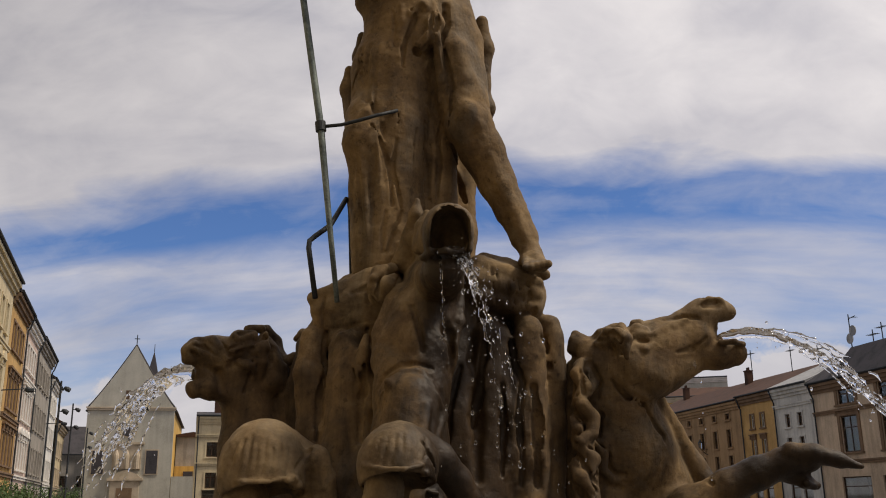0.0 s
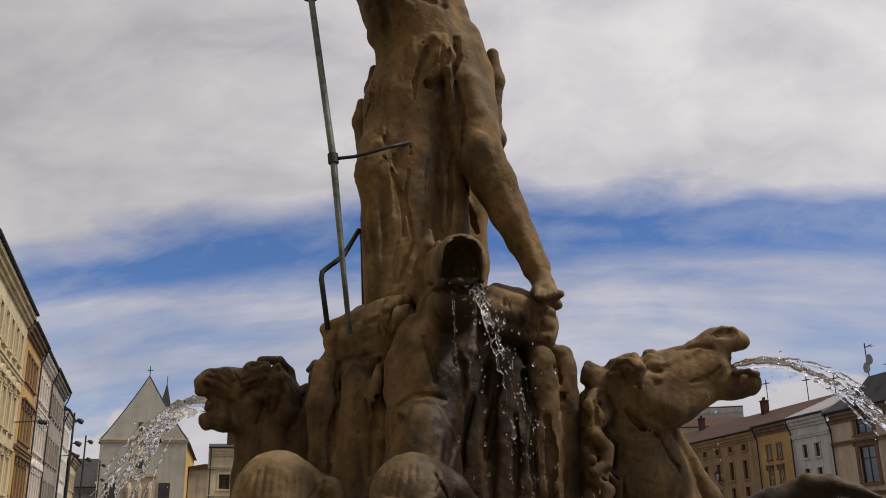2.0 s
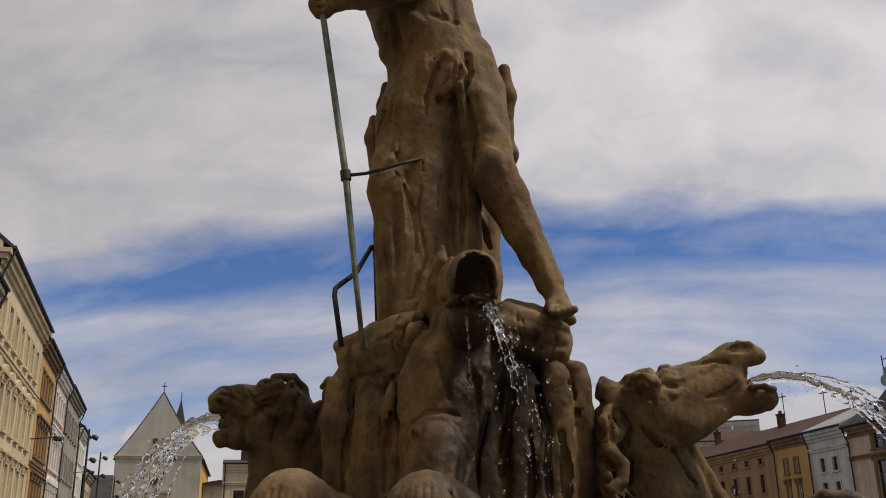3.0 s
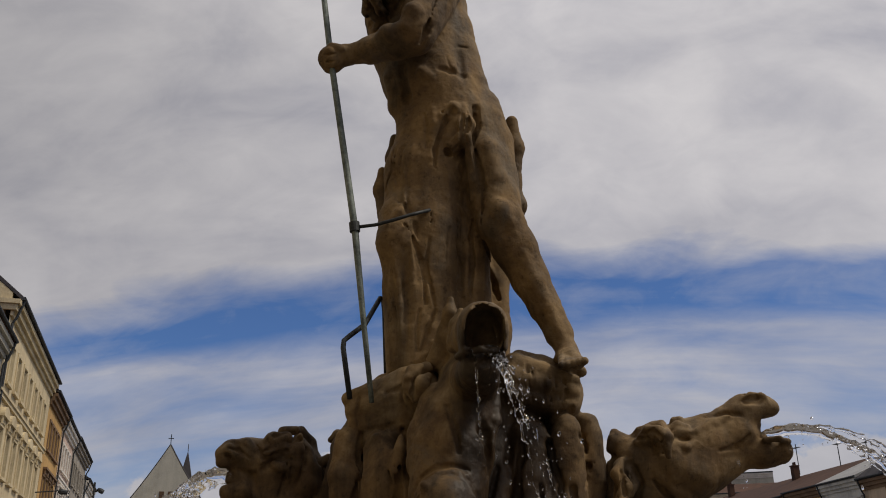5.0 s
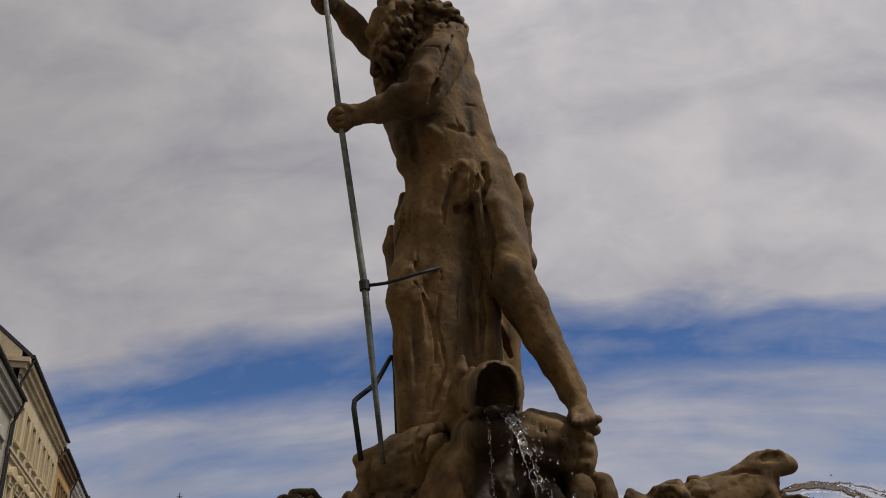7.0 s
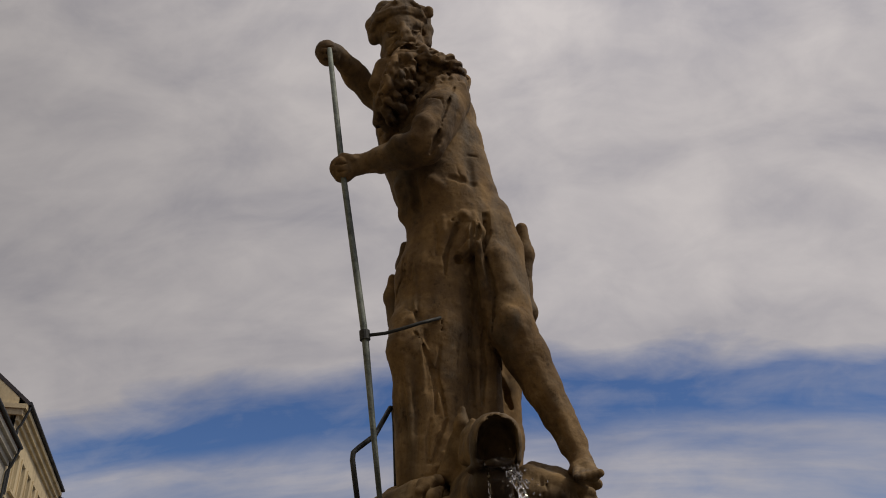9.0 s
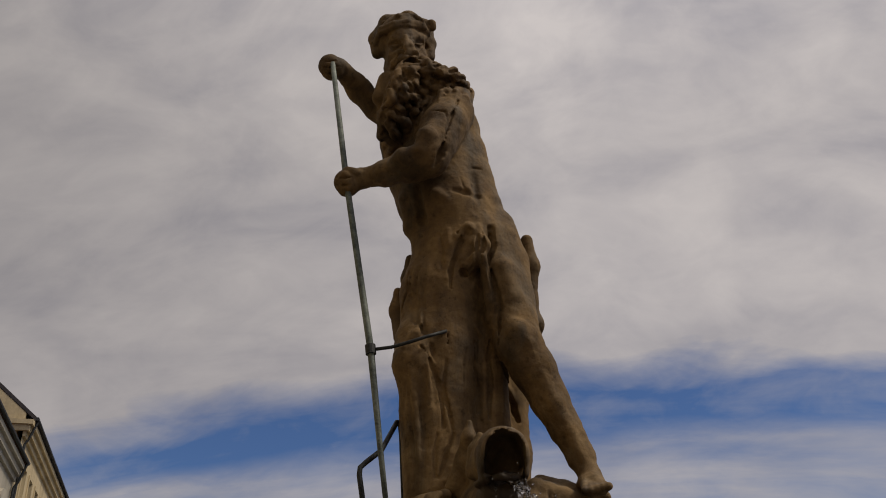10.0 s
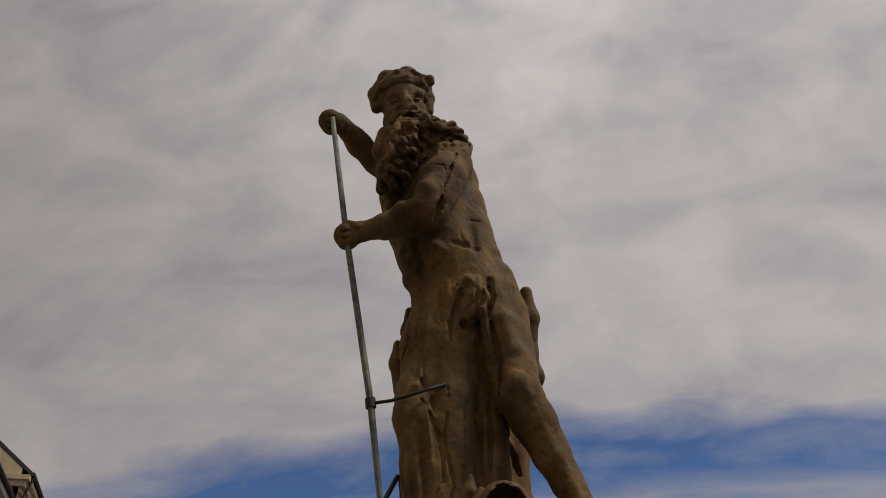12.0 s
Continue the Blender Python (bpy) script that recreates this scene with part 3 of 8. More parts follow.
    part("door", bm, DARKTRIM, top)
    return top


# plain walls, unseen and added to block low skylight behind and beside the eye
def plain_wall(name, m, width, height, mat):
    bm = bmesh.new()
    box(bm, 0, width, 0, 0.6, 0, height)
    ob = part(name, bm, mat, None, "unseen plain plastered wall closing the square against low skylight")
    ob.matrix_world = m
    tagged(ob, category="wall", kind="structure")


plain_wall("wall_west", along(*LEFT, -22.0, -1), 47.9, 15.0, CREAM)
plain_wall("wall_south", pose(45, -15, 0, 0, 0, 180), 78.0, 15.0, BEIGE)
plain_wall("wall_east", along(*RIGHT, 46.6, 1), 59.0, 13.0, BEIGE)

CHURCH_AT = (-18.95, 125.0)
a = radians(CHURCH_AT[0])
church(pose(CHURCH_AT[1] * math.sin(a), CHURCH_AT[1] * math.cos(a), 0, 0, 0, -CHURCH_AT[0] - 5.0))


def annex():
    """The low wing beside the church and the yellow-topped wall behind it."""
    m = pose(CHURCH_AT[1] * math.sin(a), CHURCH_AT[1] * math.cos(a), 0, 0, 0, -CHURCH_AT[0] - 5.0)
    top = tagged(empty("church_annex", m), "low plastered wing beside the church with a red tiled roof", "building")
    bm = bmesh.new()
    box(bm, 5.4, 8.9, 0.3, 6.0, 0, 5.0)
    part("front_wall", bm, CHURCH, top)
    bm = bmesh.new()
    box(bm, 5.4, 8.9, 9.0, 16.0, 0, 6.6)
    part("low_wall", bm, YELLOW, top)
    bm = bmesh.new()
    box(bm, 5.42, 9.6, 9.6, 16.0, 6.602, 10.6)
    part("upper_wall", bm, GREY, top)
    bm = bmesh.new()
    prism(bm, [(5.2, 10.602), (10.4, 10.602), (10.4, 10.9), (7.6, 11.3), (5.2, 10.9)], 9.2, 16.4)
    roof = part("roof", bm, TILES, top)
    bm = bmesh.new()
    box(bm, 8.6, 9.3, 11, 11.8, 11.0, 12.1)
    box(bm, 8.52, 9.38, 10.92, 11.88, 12.102, 12.25)
    part("chimney", bm, SLATE, roof)
    bm = bmesh.new()
    box(bm, 6.6, 7.9, 8.93, 8.998, 5.2, 5.9)
    part("window", bm, SLATE, top)


annex()


def at(az, dist):
    """Facing the eye, dist metres off."""
    r = radians(az)
    return pose(dist * math.sin(r), dist * math.cos(r), 0, 0, 0, -az)


house(at(-15.2, 100.0), 8.0, 10.2, 9, CREAM, "cream plastered house beside the church", F3((3.1, 1.6, "plain"), (6.3, 1.5, "plain")), 3, SLATE, 0.7, CREAM, DARKWOOD, win=(1.1, 1.6), margin=0.6, bands=(5.4, 8.3), pipe=True, chimneys=((2.2, 3),))
house(at(-24.2, 150.0), 12.0, 8.6, 9, GREY, "grey house with a steep dark roof closing the street", F3((4.2, 1.6, "plain"),), 4, SLATE, 4.4, GREY, DARKWOOD, win=(1.1, 1.6))
house(at(11.5, 150.0), 18.5, 16.6, 12, OCHRE, "far ochre town house with a red tiled roof", F3((4.2, 1.8, "plain"), (7.6, 1.8, "plain"), (10.8, 1.6, "plain")), 6, TILES, 1.9, TRIM, WOOD, hip=1.5)
house(at(13.8, 164.0), 10.0, 21.2, 9, CHURCH, "far pale house with a flat roof terrace", F3((4.2, 1.8, "plain"), (8.2, 1.8, "plain"), (12.4, 1.8, "plain"), (16.8, 1.8, "plain")), 4, COPPER, 0.5, PALETRIM, DARKWOOD, win=(1.3, 1.8), hip=0.5)


# ---- street furniture ----
def street_lamp(m, h):
    top = tagged(empty("street_lamp", m), "tall dark street lamp post with two spotlights", "street lamp", "street lamps")
    bm = bmesh.new()
    rod(bm, [(0, 0, 0), (0, 0, 0.9), (0, 0, 1.0), (0, 0, h)], [0.14, 0.14, 0.09, 0.06], 10)
    part("post", bm, IRON, top)
    for z in (h - 0.5, h - 1.9):
        bm = bmesh.new()
        rod(bm, [(0.062, 0, z), (0.25, 0, z)], 0.035, 6)
        rod(bm, [(0.2, 0.0, z + 0.1), (0.36, -0.03, z), (0.55, -0.06, z - 0.1)], [0.08, 0.16, 0.14], 10)
        part("spotlight", bm, IRON, top)


for az, dist, h in ((-22.95, 62.0, 9.2), (-22.2, 80.0, 9.6), (-21.3, 98.0, 9.0)):
    street_lamp(at(az, dist), h)


def bracket_lamp(m):
    top = tagged(empty("wall_lamp", m), "dark lamp on a bracket over the street", "wall lamp", "wall lamps")
    bm = bmesh.new()
    rod(bm, [(0, -0.002, 0), (0, -1.4, 0.12)], 0.04, 6)
    part("bracket", bm, IRON, top)
    bm = bmesh.new()
    rod(bm, [(0, -1.42, 0.1), (0, -1.6, 0.06), (0, -2.0, 0.02)], [0.12, 0.2, 0.14], 8)
    part("lamp_head", bm, IRON, top)


for s, z in ((66.0, 9.0), (101.0, 9.6)):
    bracket_lamp(along(*LEFT, s, -1) @ pose(0, 0, z))


def wall_lantern(m):
    top = tagged(empty("wall_lantern", m), "dark iron lantern on a scrolled bracket on the brown house", "wall lamp", "wall lamps")
    bm = bmesh.new()
    rod(bm, [(0, -0.002, -0.9), (0, -0.3, -0.75), (0, -0.75, -0.35), (0, -0.8, -0.25)], 0.035, 6)
    rod(bm, [(0, -0.002, -0.3), (0, -0.8, -0.25)], 0.03, 6)
    part("bracket", bm, IRON, top)
    bm = bmesh.new()
    rod(bm, [(0, -0.8, -0.24), (0, -0.8, -0.2), (0, -0.8, 0.35)], [0.06, 0.14, 0.22], 6)
    part("lamp_glass", bm, GLASS, top)
    bm = bmesh.new()
    rod(bm, [(0, -0.8, 0.352), (0, -0.8, 0.4), (0, -0.8, 0.62), (0, -0.8, 0.75)], [0.26, 0.24, 0.07, 0.03], 6)
    for k in range(6):
        w = math.pi * k / 3
        rod(bm, [(0.13 * math.cos(w), -0.8 + 0.13 * math.sin(w), -0.2), (0.22 * math.cos(w), -0.8 + 0.22 * math.sin(w), 0.352)], 0.018, 4)
    part("lamp_cap", bm, IRON, top)


wall_lantern(along(*RIGHT, 93.1, 1) @ pose(0, 0, 6.8))


def tree(m, h, r, seed):
    rng = random.Random(seed)
    top = tagged(empty("tree", m), "small dark green street tree with a dense crown", "tree", "street trees")
    bm = bmesh.new()
    rod(bm, [(0, 0, 0), (0.03, 0.02, h * 0.3), (0, 0, h * 0.55), (0.05, 0, h * 0.8)], [0.1, 0.08, 0.06, 0.02], 8)
    for i in range(7):
        a = rng.uniform(0, 6.28)
        z = h * rng.uniform(0.35, 0.6)
        rod(bm, [(0, 0, z), (0.5 * r * math.cos(a), 0.5 * r * math.sin(a), z + 0.3 * r), (0.85 * r * math.cos(a), 0.85 * r * math.sin(a), z + 0.6 * r)], [0.04, 0.025, 0.01], 5)
    part("trunk", bm, BARK, top)
    bm = bmesh.new()
    knots = [Vector((rng.gauss(0, 0.45) * r, rng.gauss(0, 0.45) * r, h * 0.68 + rng.gauss(0, 0.3) * r)) for _ in range(26)]
    for _ in range(1500):
        c = rng.choice(knots) + Vector((rng.gauss(0, 0.2), rng.gauss(0, 0.2), rng.gauss(0, 0.2))) * r
        u = Vector((rng.gauss(0, 1), rng.gauss(0, 1), rng.gauss(0, 1))).normalized()
        v = u.orthogonal().normalized()
        s = rng.uniform(0.06, 0.12)
        bm.faces.new([bm.verts.new(c + p) for p in (-u * s, v * s * 0.5, u * s, -v * s * 0.5)])
    part("crown", bm, LEAF, top)


for i, (az, dist, h, r) in enumerate(((-27.2, 40.0, 2.6, 1.1), (-25.6, 50.0, 2.7, 1.2), (-24.4, 62.0, 2.8, 1.2), (-23.3, 74.0, 2.9, 1.2), (-22.0, 92.0, 3.0, 1.3))):
    tree(at(az, dist), h, r, i)


def roof_mast(m, h, dishes):
    top = tagged(empty("antenna_mast", m), "thin rooftop antenna mast with dishes" if dishes else "thin rooftop television antenna", "antenna", "antennas")
    bm = bmesh.new()
    rod(bm, [(0, 0, 0), (0, 0, h)], 0.045, 6)
    part("mast", bm, IRON, top)
    bm = bmesh.new()
    if dishes:
        rod(bm, [(0, 0, h - 0.4), (0.9, 0, h - 0.3)], 0.03, 6)
    for i in range(5 if not dishes else 2):
        x = -0.5 + 0.25 * i if not dishes else 0.55 + 0.3 * i
        rod(bm, [(x, -0.3, h - 0.4), (x, 0.3, h - 0.4)], 0.02, 5)
    if not dishes:
        rod(bm, [(-0.6, 0, h - 0.4), (0.6, 0, h - 0.4)], 0.025, 5)
    part("aerial", bm, IRON, top)
    for x, z in ((0.6, h - 1.5), (0.1, h - 2.1))[:dishes]:
        bm = bmesh.new()
        rod(bm, [(x, 0.0, z), (x, -0.12, z), (x, -0.2, z)], [0.18, 0.42, 0.45], 16)
        part("dish", bm, COPPER, top)


for s, back, z, h, n in ((68.2, 1.7, 13.0, 3.3, 2), (84.0, 5.5, 13.6, 2.6, 0), (92.0, 5.5, 13.9, 3.2, 0), (80.0, 6, 13.5, 2.2, 0), (66.0, 2.2, 13.2, 1.4, 0), (64.8, 2.2, 13.2, 1.8, 0)):
    roof_mast(along(*RIGHT, s, 1) @ pose(0, back, z), h, n)


# ---- sculpting: a smooth solid field, meshed on a grid ----
class Clay:
    """A solid built of rounded strokes on a grid, then turned into one mesh."""

    def __init__(self, low, high, cell):
        self.low, self.cell = np.array(low, float), cell
        self.shape = tuple(int(math.ceil((h - l) / cell)) + 1 for l, h in zip(low, high))
        self.field = np.full(self.shape, 0.25, np.float32)
        self.axes = [self.low[i] + cell * np.arange(self.shape[i]) for i in range(3)]

    def window(self, low, high):
        """The block of cells between two corners, with its coordinates."""
        cuts = []
        for i in range(3):
            a = int(max(0, math.floor((low[i] - self.low[i]) / self.cell)))
            b = int(min(self.shape[i], math.ceil((high[i] - self.low[i]) / self.cell) + 1))
            if b <= a:
                return None
            cuts.append(slice(a, b))
        x, y, z = (self.axes[i][cuts[i]].astype(np.float32) for i in range(3))
        return tuple(cuts), x[:, None, None], y[None, :, None], z[None, None, :]

    def blend(self, cuts, d, k, cut):
        old = self.field[cuts]
        if cut:
            h = np.maximum(k - np.abs(old + d), 0) / k
            self.field[cuts] = np.maximum(old, -d) + h * h * k * 0.25
        else:
            h = np.maximum(k - np.abs(old - d), 0) / k
            self.field[cuts] = np.minimum(old, d) - h * h * k * 0.25

    def limb(self, a, b, ra, rb, k=0.05, cut=False):
        """A rounded stroke from a to b, with a radius at either end."""
        a, b = np.array(a, float), np.array(b, float)
        m = max(ra, rb) + k + 2 * self.cell
        box = self.window(np.minimum(a, b) - m, np.maximum(a, b) + m)
        if box is None:
            return self
        cuts, x, y, z = box
        ab = b - a
        n = max(float(ab @ ab), 1e-9)
        t = np.clip(((x - a[0]) * ab[0] + (y - a[1]) * ab[1] + (z - a[2]) * ab[2]) / n, 0, 1)
        d = np.sqrt((x - a[0] - t * ab[0]) ** 2 + (y - a[1] - t * ab[1]) ** 2 + (z - a[2] - t * ab[2]) ** 2) - (ra + (rb - ra) * t)
        self.blend(cuts, d, k, cut)
        return self

    def path(self, points, k=0.05, cut=False):
        """A stroke through points (x, y, z, radius)."""
        for p, q in zip(points[:-1], points[1:]):
            self.limb(p[:3], q[:3], p[3], q[3], k, cut)
        return self

    def egg(self, c, r, k=0.05, cut=False, turn=(0, 0, 0)):
        """An ellipsoid with half sizes r, turned by degrees."""
        c, m = np.array(c, float), max(r) + k + 2 * self.cell
        box = self.window(c - m, c + m)
        if box is None:
            return self
        cuts, x, y, z = box
        rot = np.array(Euler([radians(v) for v in turn]).to_matrix())
        x, y, z = x - c[0], y - c[1], z - c[2]
        u, v, w = (rot[0, i] * x + rot[1, i] * y + rot[2, i] * z for i in range(3))
        q = np.sqrt((u / r[0]) ** 2 + (v / r[1]) ** 2 + (w / r[2]) ** 2)
        g = np.sqrt((u / r[0] ** 2) ** 2 + (v / r[1] ** 2) ** 2 + (w / r[2] ** 2) ** 2)
        self.blend(cuts, q * (q - 1) / np.maximum(g, 1e-6), k, cut)
        return self

    def rough(self, size, depth, seed=0):
        """Uneven, tooled and weathered surface: smooth random relief."""
        rng = np.random.RandomState(seed)
        n = [int(s * self.cell / size) + 4 for s in self.shape]
        g = rng.uniform(-1, 1, n).astype(np.float32)
        for i in range(3):
            f = np.arange(self.shape[i]) * self.cell / size
            lo = f.astype(int)
            w = (f - lo).astype(np.float32)
            w = w * w * (3 - 2 * w)
            w = w.reshape([-1 if j == i else 1 for j in range(3)])
            g = np.take(g, lo, i) * (1 - w) + np.take(g, lo + 1, i) * w
        self.field += depth * g
        return self

    def mesh(self, name):
        """Surface nets: one vertex in each cell that the surface crosses."""
        f = np.pad(self.field, 1, constant_values=1.0)
        s = f < 0
        base = self.low - self.cell
        corner = [(i, j, k) for i in (0, 1) for j in (0, 1) for k in (0, 1)]
        cells = tuple(n - 1 for n in f.shape)
        view = lambda a, o: a[o[0]:o[0] + cells[0], o[1]:o[1] + cells[1], o[2]:o[2] + cells[2]]
        count = sum(view(s, o).astype(np.int8) for o in corner)
        ix = np.argwhere((count > 0) & (count < 8))
        number = np.full(cells, -1, np.int64)
        number[tuple(ix.T)] = np.arange(len(ix))
        place, hits = np.zeros((len(ix), 3)), np.zeros(len(ix))
        for a in corner:
            for axis in range(3):
                if a[axis]:
                    continue
                b = list(a)
                b[axis] = 1
                fa = f[tuple((ix + a).T)]
                fb = f[tuple((ix + b).T)]
                on = (fa < 0) != (fb < 0)
                t = np.where(on, fa / np.where(on, fa - fb, 1), 0)
                p = np.tile(np.array(a, float), (len(ix), 1))
                p[:, axis] += t
                place += p * on[:, None]
                hits += on
        place = (ix + place / hits[:, None]) * self.cell + base
        quads = []
        for axis in range(3):
            u, v = (axis + 1) % 3, (axis + 2) % 3
            sl = [slice(1, n - 1) for n in f.shape]
            sl[axis] = slice(0, f.shape[axis] - 1)
            nx = list(sl)
            nx[axis] = slice(1, f.shape[axis])
            a, b = s[tuple(sl)], s[tuple(nx)]
            e = np.argwhere(a != b)
            flip = a[tuple(e.T)]
            off = np.array([1, 1, 1])
            off[axis] = 0
            e = e + off
            du, dv = np.eye(3, dtype=int)[u], np.eye(3, dtype=int)[v]
            ring = [number[tuple((e - x).T)] for x in (du + dv, dv, 0 * du, du)]
            q = np.stack(ring, 1)
            q[~flip] = q[~flip][:, ::-1]
            quads.append(q)
        quads = np.concatenate(quads)
        quads = quads[(quads >= 0).all(1)]
        me = bpy.data.meshes.new(name)
        me.vertices.add(len(place))
        me.vertices.foreach_set("co", place.astype(np.float32).ravel())
        me.loops.add(quads.size)
        me.loops.foreach_set("vertex_index", quads.astype(np.int32).ravel())
        me.polygons.add(len(quads))
        me.polygons.foreach_set("loop_start", np.arange(0, quads.size, 4, dtype=np.int32))
        me.polygons.foreach_set("use_smooth", np.ones(len(quads), bool))
        me.update(calc_edges=True)
        return me


def bearded_figure():
    c = Clay((-1.05, 3.95, 2.5), (0.65, 4.95, 6.0), 0.0066)
    # torso and shoulders
    c.path([(-0.369, 4.5, 5.199, 0.261), (-0.317, 4.5, 4.917, 0.282), (-0.292, 4.5, 4.71, 0.27), (-0.249, 4.5, 4.528, 0.255), (-0.168, 4.5, 4.332, 0.267), (-0.115, 4.5, 4.162, 0.263), (-0.106, 4.5, 4.035, 0.241)], 0.03)
    c.path([(-0.182, 4.38, 5.064, 0.136), (-0.129, 4.5, 4.988, 0.117), (-0.11, 4.52, 4.752, 0.108), (-0.083, 4.52, 4.531, 0.113)], 0.06)
    c.path([(-0.545, 4.55, 5.183, 0.078), (-0.496, 4.5, 4.929, 0.069)], 0.06)
    # near arm
    c.path([(-0.169, 4.28, 4.97, 0.126), (-0.211, 4.2, 4.796, 0.123), (-0.272, 4.1, 4.563, 0.106)], 0.04)
    c.path([(-0.285, 4.1, 4.518, 0.102), (-0.383, 4.12, 4.508, 0.093), (-0.531, 4.18, 4.502, 0.072), (-0.663, 4.22, 4.502, 0.054)], 0.03)
    c.path([(-0.688, 4.22, 4.5, 0.057), (-0.751, 4.22, 4.478, 0.066)], 0.03)
    c.path([(-0.746, 4.175, 4.527, 0.025), (-0.687, 4.168, 4.504, 0.025)], 0.0084)
    c.path([(-0.798, 4.174, 4.496, 0.01), (-0.758, 4.159, 4.487, 0.025), (-0.714, 4.166, 4.474, 0.008)], 0.007)
    c.path([(-0.788, 4.174, 4.461, 0.01), (-0.752, 4.17, 4.456, 0.025), (-0.71, 4.184, 4.452, 0.008)], 0.007)
    c.path([(-0.779, 4.184, 4.434, 0.01), (-0.748, 4.187, 4.43, 0.025), (-0.706, 4.201, 4.429, 0.008)], 0.007)
    c.path([(-0.774, 4.215, 4.42, 0.022), (-0.749, 4.233, 4.422, 0.025)], 0.007)
    c.path([(-0.342, 4.013, 4.529, 0.022), (-0.422, 4.046, 4.505, 0.049), (-0.522, 4.106, 4.478, 0.016)], 0.035)
    c.path([(-0.152, 4.083, 4.804, 0.01), (-0.174, 4.066, 4.668, 0.022), (-0.218, 4.03, 4.511, 0.022), (-0.251, 4.047, 4.444, 0.01)], 0.021, True)
    c.path([(-0.153, 4.091, 4.81, 0.006), (-0.174, 4.083, 4.681, 0.014), (-0.219, 4.048, 4.523, 0.013), (-0.252, 4.055, 4.449, 0.006)], 0.0147, True)
    c.path([(-0.25, 4.054, 4.73, 0.019), (-0.29, 4.021, 4.614, 0.05), (-0.32, 4.001, 4.52, 0.019)], 0.035)
    # far arm
    c.path([(-0.524, 4.62, 5.168, 0.093), (-0.638, 4.55, 5.243, 0.075), (-0.741, 4.45, 5.319, 0.074), (-0.824, 4.3, 5.35, 0.049)], 0.04)
    c.path([(-0.846, 4.26, 5.345, 0.055), (-0.885, 4.26, 5.365, 0.059)], 0.02)
    c.path([(-0.919, 4.219, 5.373, 0.009), (-0.902, 4.229, 5.323, 0.024), (-0.875, 4.258, 5.301, 0.009)], 0.007)
    c.path([(-0.892, 4.209, 5.349, 0.009), (-0.878, 4.233, 5.311, 0.024), (-0.857, 4.254, 5.292, 0.009)], 0.007)
    c.path([(-0.868, 4.209, 5.334, 0.009), (-0.855, 4.24, 5.302, 0.024), (-0.84, 4.258, 5.29, 0.009)], 0.007)
    c.path([(-0.844, 4.216, 5.325, 0.009), (-0.833, 4.257, 5.302, 0.024), (-0.826, 4.276, 5.299, 0.009)], 0.007)
    # back furrow, ribs, waist and belly
    c.path([(-0.056, 4.335, 4.925, 0.009), (-0.041, 4.372, 4.648, 0.02), (-0.042, 4.254, 4.363, 0.008)], 0.042, True)
    c.path([(-0.056, 4.342, 4.93, 0.005), (-0.041, 4.388, 4.659, 0.012), (-0.042, 4.26, 4.367, 0.005)], 0.0294, True)
    c.path([(-0.158, 4.233, 4.405, 0.007), (-0.097, 4.247, 4.395, 0.015), (-0.029, 4.286, 4.378, 0.007)], 0.028, True)
    c.path([(-0.366, 4.276, 4.452, 0.01), (-0.348, 4.303, 4.282, 0.026), (-0.299, 4.304, 4.137, 0.01)], 0.035, True)
    c.path([(-0.367, 4.284, 4.457, 0.006), (-0.349, 4.323, 4.295, 0.016), (-0.3, 4.312, 4.141, 0.006)], 0.0245, True)
    c.path([(-0.254, 4.248, 4.391, 0.032), (-0.216, 4.241, 4.354, 0.029)], 0.021)
    c.path([(-0.456, 4.374, 4.443, 0.017), (-0.408, 4.409, 4.274, 0.037), (-0.381, 4.42, 4.169, 0.013)], 0.056)
    # neck and head
    c.path([(-0.403, 4.48, 5.252, 0.169), (-0.443, 4.46, 5.487, 0.143)], 0.05)
    c.egg((-0.46, 4.42, 5.663), (0.163, 0.174, 0.166), 0.03, False, (0, 0, 0))
    c.egg((-0.427, 4.34, 5.461), (0.123, 0.119, 0.112), 0.04, False, (0, 0, 0))
    c.path([(-0.626, 4.42, 5.573, 0.036), (-0.643, 4.45, 5.723, 0.04), (-0.567, 4.45, 5.852, 0.048), (-0.426, 4.45, 5.88, 0.048), (-0.316, 4.45, 5.798, 0.044), (-0.288, 4.45, 5.652, 0.036), (-0.288, 4.42, 5.51, 0.032)], 0.03)
    c.path([(-0.297, 4.38, 5.718, 0.025), (-0.274, 4.38, 5.755, 0.029), (-0.26, 4.38, 5.72, 0.018)], 0.012)
    c.path([(-0.638, 4.393, 5.625, 0.015), (-0.577, 4.302, 5.651, 0.033), (-0.493, 4.253, 5.646, 0.032), (-0.408, 4.26, 5.655, 0.032), (-0.334, 4.305, 5.672, 0.033), (-0.291, 4.4, 5.689, 0.013)], 0.0084)
    c.path([(-0.583, 4.4, 5.817, 0.009), (-0.472, 4.26, 5.725, 0.02), (-0.377, 4.316, 5.77, 0.021), (-0.318, 4.277, 5.692, 0.009)], 0.0084)
    c.path([(-0.554, 4.293, 5.604, 0.008), (-0.462, 4.265, 5.608, 0.017), (-0.359, 4.293, 5.616, 0.008)], 0.0105, True)
    c.path([(-0.555, 4.3, 5.61, 0.005), (-0.464, 4.278, 5.621, 0.01), (-0.359, 4.3, 5.622, 0.005)], 0.0073, True)
    c.path([(-0.525, 4.29, 5.571, 0.013), (-0.474, 4.274, 5.567, 0.028), (-0.427, 4.234, 5.509, 0.011)], 0.0084)
    c.path([(-0.374, 4.259, 5.531, 0.011), (-0.343, 4.317, 5.595, 0.028), (-0.311, 4.364, 5.621, 0.011)], 0.0084)
